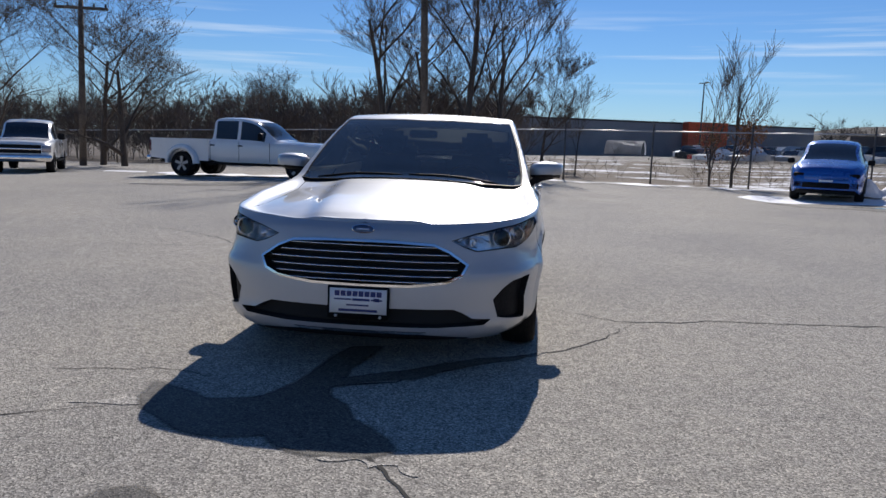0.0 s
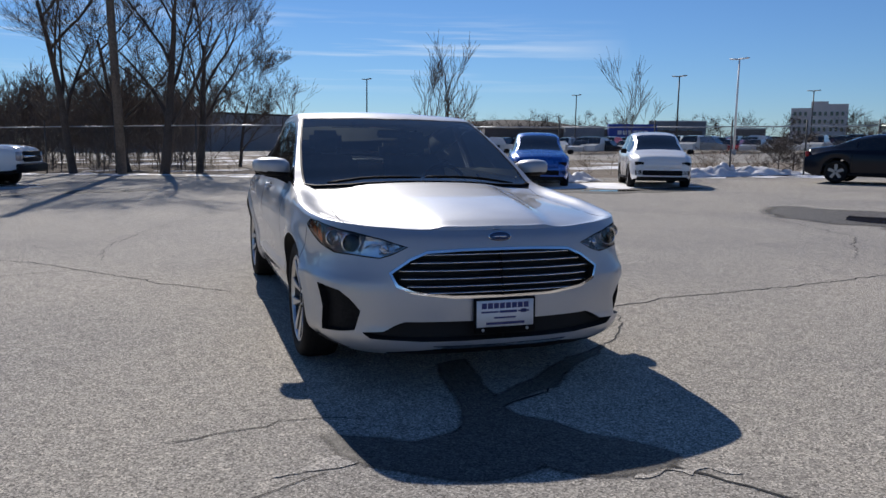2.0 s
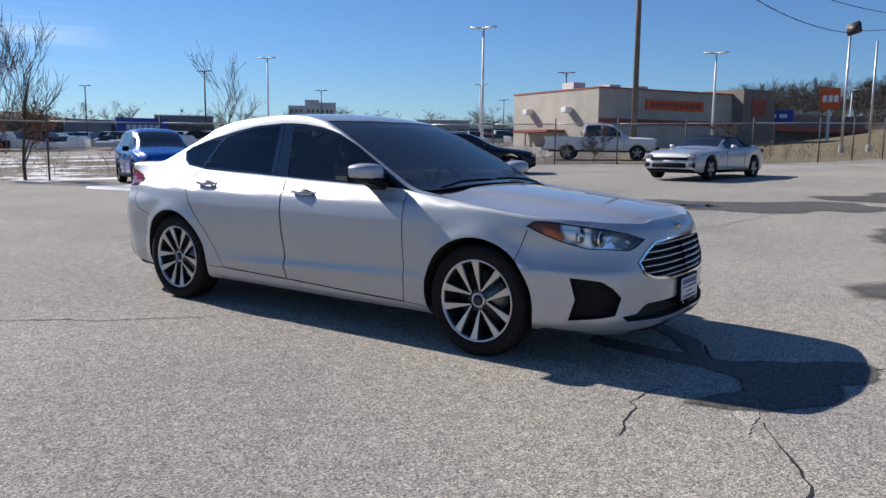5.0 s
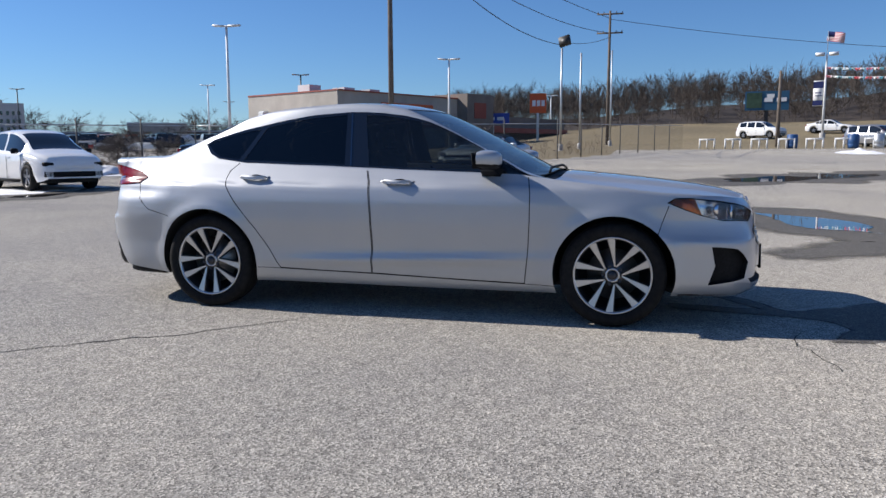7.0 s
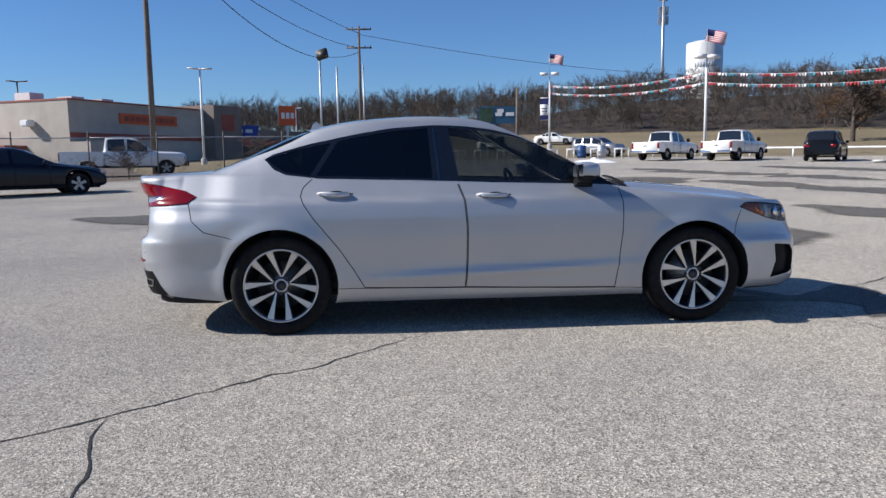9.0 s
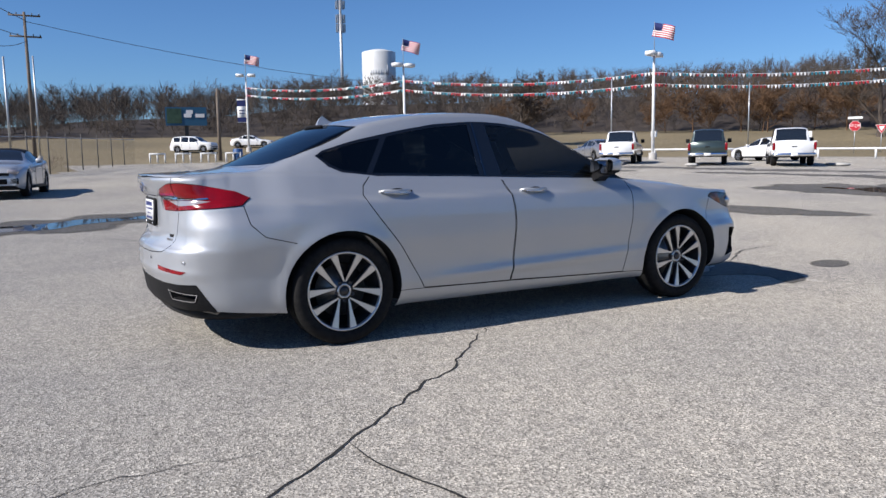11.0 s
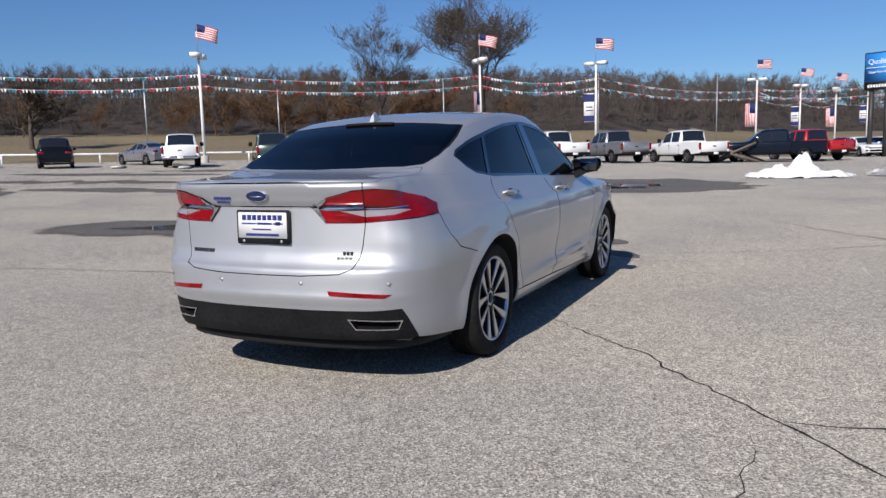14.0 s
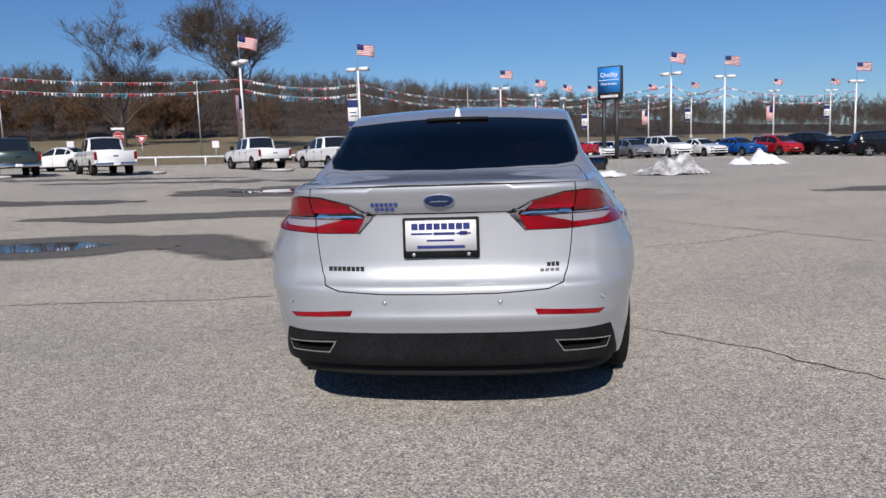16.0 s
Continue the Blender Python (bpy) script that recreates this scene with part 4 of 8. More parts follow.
for sgn in (1, -1):
    mirror = new("wing_mirror")
    mirror.parent = sedan
    mirror.matrix_basis = pose(0.918 * sgn, -0.655, 1.055)
    low = lambda c: c.z < -0.026 - 0.10 * max(0.0, -c.x)
    part("shell", mirror_shell(sgn, lambda c: not low(c)), M["silver"], mirror)
    part("lower_shell", mirror_shell(sgn, low), M["black"], mirror, "black lower half of the mirror")
    bm = bmesh.new()
    add_box(bm, -0.108, 0.108, 0.030, 0.040, -0.050, 0.052, 0.004, pose(0.004 * sgn, 0.012, 0, -6, 0, 14 * sgn))
    part("bezel", bm, M["black"], mirror)
    bm = bmesh.new()
    add_box(bm, -0.098, 0.098, 0.038, 0.043, -0.042, 0.044, 0.002, pose(0.004 * sgn, 0.012, 0, -6, 0, 14 * sgn))
    part("mirror_glass", bm, M["mirror_dim"], mirror)
    bm = bmesh.new()
    secs = [[(-0.115, -0.10, -0.125), (-0.115, 0.05, -0.125), (-0.115, 0.05, -0.07), (-0.115, -0.10, -0.07)], [(-0.08, -0.07, -0.10), (-0.08, 0.045, -0.10), (-0.08, 0.045, -0.045), (-0.08, -0.07, -0.045)], [(-0.02, -0.055, -0.072), (-0.02, 0.04, -0.072), (-0.02, 0.04, -0.03), (-0.02, -0.055, -0.03)], [(0.05, -0.04, -0.058), (0.05, 0.03, -0.058), (0.05, 0.03, -0.03), (0.05, -0.04, -0.03)]]
    rr = [[bm.verts.new((x * sgn, y, z)) for x, y, z in q] for q in secs]
    for A, B in zip(rr, rr[1:]):
        for j in range(4):
            bm.faces.new((A[j], A[(j + 1) % 4], B[(j + 1) % 4], B[j]))
    bm.faces.new(rr[0]), bm.faces.new(rr[-1])
    bmesh.ops.recalc_face_normals(bm, faces=bm.faces)
    part("stalk", bm, M["black"], mirror, smooth=False)
    for y in (-0.045, 1.01):
        z = 0.907 if y < 0.5 else 0.93
        s = run_at(y)
        c = hull(s, z)
        bm = bmesh.new()
        pts = [(c.x + dx, y + dy, z + 0.004 * (dy > 0)) for dx, dy in ((-0.004, -0.11), (0.022, -0.09), (0.030, 0.0), (0.022, 0.085), (-0.004, 0.105))]
        rings = add_tube(bm, [(px * sgn, py, pz) for px, py, pz in pts], [0.012, 0.014, 0.015, 0.014, 0.012], 10)
        hd = part("door_handle", bm, M["silver"], sedan)
        bm = bmesh.new()
        add_lathe(bm, [(0.0, -0.003), (0.9, 0.0), (1.0, 0.002)], Matrix.Translation((c.x * sgn, y - 0.015, z - 0.004)) @ pose(0, 0, 0, 0, 90 * sgn, 0) @ Matrix.Diagonal((0.026, 0.062, 1, 1)), 24)
        part("handle_cup", bm, M["black"], hd)
        bm = bmesh.new()
        add_tube(bm, [((px + 0.013) * sgn, py, pz - 0.006) for px, py, pz in pts[1:4]], 0.004, 6)
        part("chrome_insert", bm, M["chrome"], hd)
for x0, x1 in ((-0.62, -0.02), (0.02, 0.60)):
    bm = bmesh.new()
    pts = []
    for k in range(9):
        x = x0 + (x1 - x0) * k / 8
        y = -1.075 + 0.055 * (1 - abs(k / 8 - 0.4)) + 0.05 * x * x
        pts.append((x, y, top_z(abs(x), y) + 0.022))
    add_tube(bm, pts, [0.006] + [0.009] * 7 + [0.004], 6)
    wp = part("wiper", bm, M["black"], sedan)
bm = bmesh.new()
fin = [(1.045, 0), (1.21, 0), (1.19, 0.045), (1.165, 0.062), (1.12, 0.03)]
add_prism(bm, fin, -0.018, 0.018, Matrix(((0, 0, 1, 0), (1, 0, 0, 0), (0, 1, 0, top_z(0, 1.13) - 0.012), (0, 0, 0, 1))))
for v in bm.verts:
    v.co.x *= 1.0 if v.co.z < top_z(0, 1.13) else 0.35
part("aerial_fin", bm, M["silver"], sedan, smooth=False)
bm = bmesh.new()
add_tube(bm, [(x, 1.235 - 0.03 * x * x, top_z(abs(x), 1.235) + 0.004) for x in np.linspace(-0.17, 0.17, 9)], 0.010, 6)
part("stop_lamp", bm, M["black"], sedan)

# the far flank stands a little further out than the near one
def flank_out(p):
    k = min(1.0, max(0.0, p.x / 0.75))
    return 0.042 * k * k * (3 - 2 * k) * min(1.0, max(0.0, (p.y + 2.3) / 0.6)) * min(1.0, max(0.0, (1.5 - p.y) / 1.4))


for ob in sedan.children_recursive:
    top_part = ob
    while top_part.parent is not sedan:
        top_part = top_part.parent
    if top_part.name.startswith("wheel") and top_part.type == "EMPTY":
        if ob is top_part:
            ob.matrix_basis = Matrix.Translation((flank_out(ob.matrix_basis.translation), 0, 0)) @ ob.matrix_basis
    elif ob.type == "MESH":
        m0 = top_part.matrix_basis
        inv = m0.inverted()
        for v in ob.data.vertices:
            p = m0 @ v.co
            if p.x > 0.05:
                p.x += flank_out(p)
                v.co = inv @ p

# ---- cabin ----
def seat(m, w, head):
    bm = bmesh.new()
    add_box(bm, -w / 2, w / 2, -0.25, 0.25, 0.0, 0.16, 0.05, m)
    part("seat_cushion", bm, M["cabin"], sedan)
    bm = bmesh.new()
    add_box(bm, -w / 2, w / 2, -0.06, 0.07, 0.0, 0.60, 0.05, m @ pose(0, 0.22, 0.12, -14, 0, 0))
    part("seat_back", bm, M["cabin"], sedan)
    for x in head:
        bm = bmesh.new()
        add_box(bm, x - 0.13, x + 0.13, -0.05, 0.05, 0.62, 0.80, 0.04, m @ pose(0, 0.22, 0.12, -14, 0, 0))
        part("headrest", bm, M["cabin"], sedan)


seat(pose(-0.37, 0.05, 0.42), 0.52, (0.0,))
seat(pose(0.37, 0.05, 0.42), 0.52, (0.0,))
seat(pose(0, 0.84, 0.33), 1.25, (-0.4, 0.4))
bm = bmesh.new()
add_box(bm, -0.70, 0.70, -1.05, -0.55, 0.60, 0.93, 0.06)
part("dashboard", bm, M["cabin"], sedan)
bm = bmesh.new()
add_box(bm, -0.74, 0.74, -1.0, 1.5, 0.28, 0.36, 0.02)
part("cabin_floor", bm, M["cabin"], sedan)
bm = bmesh.new()
add_box(bm, -0.66, 0.66, 1.42, 1.85, 0.98, 1.02, 0.01)
part("parcel_shelf", bm, M["cabin"], sedan)
bm = bmesh.new()
add_box(bm, -0.13, 0.13, -0.80, 0.2, 0.36, 0.62, 0.03)
part("console", bm, M["cabin"], sedan)
bm = bmesh.new()
prof = [(0.175 + 0.014 * math.cos(a), 0.014 * math.sin(a)) for a in np.linspace(0, 2 * math.pi, 9)]
add_lathe(bm, prof, pose(0.37, -0.42, 0.90, 68, 0, 0), 32)
part("steering_wheel", bm, M["black"], sedan)
bm = bmesh.new()
add_box(bm, -0.11, 0.11, -0.26, -0.235, 1.26, 1.32, 0.01)
part("rearview_mirror", bm, M["black"], sedan)
for sgn in (1, -1):
    bm = bmesh.new()
    add_box(bm, 0.715 if sgn > 0 else -0.745, 0.745 if sgn > 0 else -0.715, -0.9, 1.45, 0.36, 0.94, 0.01)
    part("door_lining", bm, M["cabin"], sedan)

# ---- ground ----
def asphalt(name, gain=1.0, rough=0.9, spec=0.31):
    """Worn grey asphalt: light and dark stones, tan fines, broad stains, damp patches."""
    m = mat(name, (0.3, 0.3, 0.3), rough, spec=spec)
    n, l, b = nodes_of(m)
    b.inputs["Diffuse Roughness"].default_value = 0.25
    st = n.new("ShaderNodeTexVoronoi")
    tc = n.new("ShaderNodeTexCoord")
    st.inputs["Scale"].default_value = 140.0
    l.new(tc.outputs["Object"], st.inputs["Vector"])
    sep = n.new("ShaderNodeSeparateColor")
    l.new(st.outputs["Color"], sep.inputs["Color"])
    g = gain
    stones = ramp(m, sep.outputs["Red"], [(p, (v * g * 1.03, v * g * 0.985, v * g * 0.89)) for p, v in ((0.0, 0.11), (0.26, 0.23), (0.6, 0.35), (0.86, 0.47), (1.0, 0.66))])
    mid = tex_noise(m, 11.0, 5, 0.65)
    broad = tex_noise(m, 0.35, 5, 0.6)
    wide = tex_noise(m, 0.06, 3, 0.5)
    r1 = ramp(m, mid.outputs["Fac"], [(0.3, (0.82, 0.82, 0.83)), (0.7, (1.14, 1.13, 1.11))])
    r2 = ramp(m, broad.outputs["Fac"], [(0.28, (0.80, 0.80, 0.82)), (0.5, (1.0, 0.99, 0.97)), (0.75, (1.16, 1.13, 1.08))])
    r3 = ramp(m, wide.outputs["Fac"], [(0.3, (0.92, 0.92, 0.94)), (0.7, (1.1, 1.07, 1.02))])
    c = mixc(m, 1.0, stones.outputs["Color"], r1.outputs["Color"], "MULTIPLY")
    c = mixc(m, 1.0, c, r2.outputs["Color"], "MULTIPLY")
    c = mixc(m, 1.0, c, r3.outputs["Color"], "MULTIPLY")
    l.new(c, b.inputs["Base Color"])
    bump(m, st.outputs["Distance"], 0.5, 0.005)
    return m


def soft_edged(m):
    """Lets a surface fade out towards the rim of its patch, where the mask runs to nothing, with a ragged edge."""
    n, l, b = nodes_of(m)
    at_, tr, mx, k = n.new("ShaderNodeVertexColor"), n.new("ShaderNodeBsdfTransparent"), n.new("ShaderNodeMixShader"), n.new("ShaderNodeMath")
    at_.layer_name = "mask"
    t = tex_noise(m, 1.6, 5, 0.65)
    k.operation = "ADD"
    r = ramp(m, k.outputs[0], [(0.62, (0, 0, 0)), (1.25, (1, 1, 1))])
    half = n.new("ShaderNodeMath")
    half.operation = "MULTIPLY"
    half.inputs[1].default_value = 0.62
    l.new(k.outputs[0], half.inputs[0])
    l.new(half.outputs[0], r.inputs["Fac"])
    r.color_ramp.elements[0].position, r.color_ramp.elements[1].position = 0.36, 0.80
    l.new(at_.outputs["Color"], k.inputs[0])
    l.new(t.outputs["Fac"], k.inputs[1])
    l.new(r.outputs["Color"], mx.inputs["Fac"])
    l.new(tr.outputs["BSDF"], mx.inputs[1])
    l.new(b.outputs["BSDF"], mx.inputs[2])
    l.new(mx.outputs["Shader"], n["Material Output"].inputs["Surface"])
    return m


M["asphalt"] = asphalt("worn_asphalt")
M["bleached"] = asphalt("bleached_asphalt", 1.45)
M["grass"] = grainy("winter_grass", (0.13, 0.105, 0.055), (0.26, 0.205, 0.115), 3.0, 0.95, 0.3, 0.05, big=0.05)
M["thatch"] = grainy("dead_brush", (0.07, 0.055, 0.042), (0.17, 0.135, 0.105), 6.0, 0.95, 0.3, 0.05, big=0.2)
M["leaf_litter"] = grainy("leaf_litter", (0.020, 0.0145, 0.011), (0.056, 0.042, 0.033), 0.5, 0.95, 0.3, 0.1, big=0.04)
def snowy_field():
    """Flattened brown grass with rags of melting snow."""
    m = grainy("snowy_field", (0.10, 0.078, 0.055), (0.20, 0.16, 0.115), 4.0, 0.95, 0.3, 0.05, big=0.25)
    n, l, b = nodes_of(m)
    old = b.inputs["Base Color"].links[0].from_socket
    t = tex_noise(m, 0.16, 6, 0.7)
    r = ramp(m, t.outputs["Fac"], [(0.53, (0, 0, 0)), (0.57, (1, 1, 1))])
    l.new(mixc(m, r.outputs["Color"], old, (0.78, 0.79, 0.82)), b.inputs["Base Color"])
    return m


M["snowy_field"] = snowy_field()
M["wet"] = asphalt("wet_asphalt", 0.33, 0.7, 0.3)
# damp ground; also carries the shade painted before the sedan
M["damp"] = soft_edged(asphalt("damp_and_shaded_asphalt", 0.33, 0.7, 0.3))
M["water"] = mat("puddle_water", (0.03, 0.03, 0.034), 0.02)
M["crack"] = mat("crack_dark", (0.02, 0.019, 0.018), 0.95)


def in_lot(x, y):
    d, az = math.hypot(x, y), math.degrees(math.atan2(-y, x))
    if y > 0 and y > fence_y(x):
        return False
    if -20 < az < 96:
        return d < 60 - 8 * max(0, min(1, (20 - az) / 40))
    if az >= 96 or az < -150:
        return d < 104
    return True


FENCE = [(-60, 52), (-34, 40), (-12, 31), (-4, 27), (2, 22.8), (8, 20.2), (15, 18.6), (24, 17.0), (29, 10), (35, 2.5), (45, -0.5), (57, -5)]


def fence_y(x):
    for (ax, ay), (bx, by) in zip(FENCE, FENCE[1:]):
        if ax <= x <= bx:
            return ay + (by - ay) * (x - ax) / (bx - ax)
    return 60 if x < 0 else -6


bm = bmesh.new()
rad = [0.0] + [0.75 * k for k in range(1, 90)] + [67.5 * 1.045 ** k for k in range(1, 92)]
seg = 240
rings = []
for r in rad:
    rings.append([bm.verts.new((r * math.cos(a), r * math.sin(a), ground_z(r * math.cos(a), r * math.sin(a)))) for a in (2 * math.pi * k / seg for k in range(seg))] if r else [bm.verts.new((0, 0, 0))])
for k in range(seg):
    bm.faces.new((rings[0][0], rings[1][k], rings[1][(k + 1) % seg]))
for A, B in zip(rings[1:], rings[2:]):
    for k in range(seg):
        f = bm.faces.new((A[k], B[k], B[(k + 1) % seg], A[(k + 1) % seg]))
        c = f.calc_center_median()
        d, az = math.hypot(c.x, c.y), math.degrees(math.atan2(-c.y, c.x))
        if not in_lot(c.x, c.y):
            f.material_index = 1 if az > -20 else 2
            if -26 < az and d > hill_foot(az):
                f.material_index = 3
            if -100 < az < -26 and d < 170:
                f.material_index = 4 if d < 44 + 0.9 * max(0.0, -az - 50) else 0
tagged(obj("ground", bm, [M["asphalt"], M["grass"], M["thatch"], M["leaf_litter"], M["snowy_field"]]), "worn gray asphalt lot with tan winter grass beyond", "ground", kind="structure")


def blob(name, pts, lift, material, label, category, jag=0.12, seed=1, n=9, kind="structure", soft=0.0):
    """A flat uneven patch on the ground, from a few outline points."""
    rnd = random.Random(seed)
    out = []
    for a, b in zip(pts, pts[1:] + pts[:1]):
        for k in range(n):
            t = k / n
            L = math.hypot(b[0] - a[0], b[1] - a[1])
            w = jag * L * noise.noise(Vector((a[0] + (b[0] - a[0]) * t * 1.0, a[1] + (b[1] - a[1]) * t, seed))) * math.sin(math.pi * t) ** 0.5 * 2 if t else 0
            dx, dy = (b[0] - a[0]) / L, (b[1] - a[1]) / L
            out.append((a[0] + (b[0] - a[0]) * t - dy * w, a[1] + (b[1] - a[1]) * t + dx * w))
    bm = bmesh.new()
    layer = bm.verts.layers.float_color.new("mask")
    vs = [bm.verts.new((x, y, ground_z(x, y) + lift)) for x, y in out]
    bmesh.ops.triangle_fill(bm, edges=[bm.edges.new((vs[i], vs[(i + 1) % len(vs)])) for i in range(len(vs))], use_beauty=True)
    bm.normal_update()
    for f in bm.faces:
        if f.normal.z < 0:
            f.normal_flip()
    if soft:  # a rim that fades away
        for v in vs:
            v[layer] = (1, 1, 1, 1)
        area = sum(a.co.x * b.co.y - b.co.x * a.co.y for a, b in zip(vs, vs[1:] + vs[:1]))
        sg = 1 if area > 0 else -1
        rim = []
        for i, v in enumerate(vs):
            e = vs[(i + 2) % len(vs)].co - vs[i - 2].co
            o = Vector((e.y, -e.x, 0)).normalized() * sg * soft
            rim.append(bm.verts.new((v.co.x + o.x, v.co.y + o.y, ground_z(v.co.x + o.x, v.co.y + o.y) + lift)))
            rim[-1][layer] = (0, 0, 0, 1)
        for i in range(len(vs)):
            f = bm.faces.new((vs[i], rim[i], rim[(i + 1) % len(vs)], vs[(i + 1) % len(vs)]))
            f.normal_update()
            if f.normal.z < 0:
                f.normal_flip()
    return tagged(obj(name, bm, material), label, category, kind=kind)


def crack(pts, w, seed, label="thin dark crack winding through the asphalt", name="asphalt_crack", material=None, lift=0.003, category="crack"):
    """A jagged crack: a sunken-looking dark ribbon with crumbled edges."""
    rnd = random.Random(seed)
    fine = []
    for a, b in zip(pts, pts[1:]):
        L = math.hypot(b[0] - a[0], b[1] - a[1])
        n = max(2, int(L / 0.07))
        dx, dy = (b[0] - a[0]) / L, (b[1] - a[1]) / L
        for k in range(n):
            t = k / n
            s = noise.noise(Vector((a[0] * 3 + t * L * 2.2, a[1] * 3, seed))) * 0.07 + noise.noise(Vector((a[0] + t * L * 9, a[1], seed + 5))) * 0.045
            s *= min(1, 6 * t, 6 * (1 - t)) if n > 6 else 0.5
            fine.append((a[0] + (b[0] - a[0]) * t - dy * s, a[1] + (b[1] - a[1]) * t + dx * s))
    fine.append(pts[-1])
    bm = bmesh.new()
    prev = None
    N = len(fine)
    for i, (x, y) in enumerate(fine):
        a, b = fine[max(0, i - 1)], fine[min(N - 1, i + 1)]
        L = math.hypot(b[0] - a[0], b[1] - a[1]) or 1
        nx, ny = -(b[1] - a[1]) / L, (b[0] - a[0]) / L
        ww = w * (0.45 + 0.9 * abs(noise.noise(Vector((x * 5, y * 5, seed + 9))))) * min(1, 0.2 + 5 * min(i, N - 1 - i) / N)
        cur = [bm.verts.new((x + nx * ww * s, y + ny * ww * s, ground_z(x, y) + lift)) for s in (-1, 1)]
        if prev:
            bm.faces.new((prev[0], cur[0], cur[1], prev[1]))
        prev = cur
    for f in bm.faces:
        f.normal_update()
        if f.normal.z < 0:
            f.normal_flip()
    tagged(obj(name, bm, material or M["crack"], smooth=False), label, category, kind="structure")


crack([(0.99, -0.34), (1.5, -0.78), (2.17, -0.6), (2.6, -0.55), (3.26, -0.51), (4.11, -0.40), (5.45, -0.12), (5.66, 0.58)], 0.011, 1)
crack([(1.64, -0.81), (1.3, -1.38), (0.94, -1.78), (0.65, -1.99), (0.21, -2.46), (-0.15, -2.65), (-0.44, -2.87), (-0.88, -3.0)], 0.010, 2)
crack([(-0.15, -2.66), (0.28, -3.41), (0.44, -3.65), (0.85, -4.3), (1.0, -5.2)], 0.014, 3)
crack([(-0.84, 0.30), (-1.40, 0.84), (-1.72, 1.12), (-2.12, 1.66), (-2.40, 2.0), (-2.75, 2.45), (-3.4, 3.0), (-4.4, 3.6)], 0.009, 4)
crack([(-2.40, 2.0), (-2.66, 1.98), (-3.1, 1.85), (-3.8, 1.75)], 0.008, 5)
crack([(-2.3, 2.2), (-2.35, 3.56), (-1.95, 5.48), (-1.2, 7.6), (0.4, 10)], 0.007, 7)
crack([(-1.0, -3.1), (-1.6, -3.4), (-2.54, -3.73), (-3.63, -4.62), (-4.4, -5.4)], 0.010, 8)
crack([(-2.1, -7.19), (-3.01, -5.69), (-3.7, -4.75), (-4.47, -3.49), (-5.6, -2.2)], 0.014, 9)
crack([(-3.62, -4.62), (-3.55, -4.9), (-3.4, -5.15)], 0.012, 10)
crack([(-0.7, -2.6), (-1.1, -2.5), (-1.6, -2.62)], 0.006, 11)
crack([(5.5, 0.6), (7.2, 2.2), (8.0, 4.6), (6.6, 6.5), (4.0, 8.0)], 0.012, 12)
crack([(3.0, 9.0), (0, 11), (-4, 10.5), (-9, 12)], 0.014, 13)
crack([(5.6, 0.1), (7.4, -0.6), (9.8, -0.9), (13, -2.4)], 0.012, 14)
crack([(-6, 8), (-9, 9.5), (-13, 9)], 0.016, 15)
# damp cracks, with the sedan's shade painted into the broad lower part
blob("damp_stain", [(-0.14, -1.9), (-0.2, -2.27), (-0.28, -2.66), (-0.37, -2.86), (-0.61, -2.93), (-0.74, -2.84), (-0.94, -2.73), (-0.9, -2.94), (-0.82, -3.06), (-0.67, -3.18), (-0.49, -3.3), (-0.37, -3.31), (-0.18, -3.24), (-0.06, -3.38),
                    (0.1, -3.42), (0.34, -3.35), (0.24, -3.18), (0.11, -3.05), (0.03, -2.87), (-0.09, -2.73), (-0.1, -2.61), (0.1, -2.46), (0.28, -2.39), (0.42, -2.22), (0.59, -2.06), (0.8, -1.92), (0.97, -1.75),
                    (0.61, -1.97), (0.43, -2.12), (0.28, -2.28), (0.13, -2.36), (-0.07, -2.5), (-0.08, -2.29), (-0.05, -2.08), (0.0, -1.84)], 0.0045, M["damp"], "dark damp cracks in the asphalt, filled out to the edge of the sedan's shadow", "stain", 0.16, 3, soft=0.05)
blob("bleached_patch", [(-1.2, -3.08), (-0.97, -2.96), (-0.86, -2.93), (-0.84, -3.02), (-1.0, -3.09)], 0.0035, M["bleached"], "pale salt-bleached edge of an asphalt crack", "patch", 0.2, 4)
blob("bleached_patch", [(0.08, -3.47), (0.24, -3.41), (0.42, -3.43), (0.5, -3.56), (0.3, -3.52)], 0.0035, M["bleached"], "pale salt-bleached edge of an asphalt crack", "patch", 0.2, 5)
for cx, cy, rx, ry, sd in ((-0.40, -4.10, 0.14, 0.24, 4),):
    blob("oil_stain", [(cx + rx * math.cos(a) - 0.3 * ry * math.sin(a), cy + ry * math.sin(a)) for a in np.linspace(0, 2 * math.pi, 13)[:-1]], 0.004, M["damp"], "dark oval stain on the gray asphalt", "stain", 0.12, sd, soft=0.06)
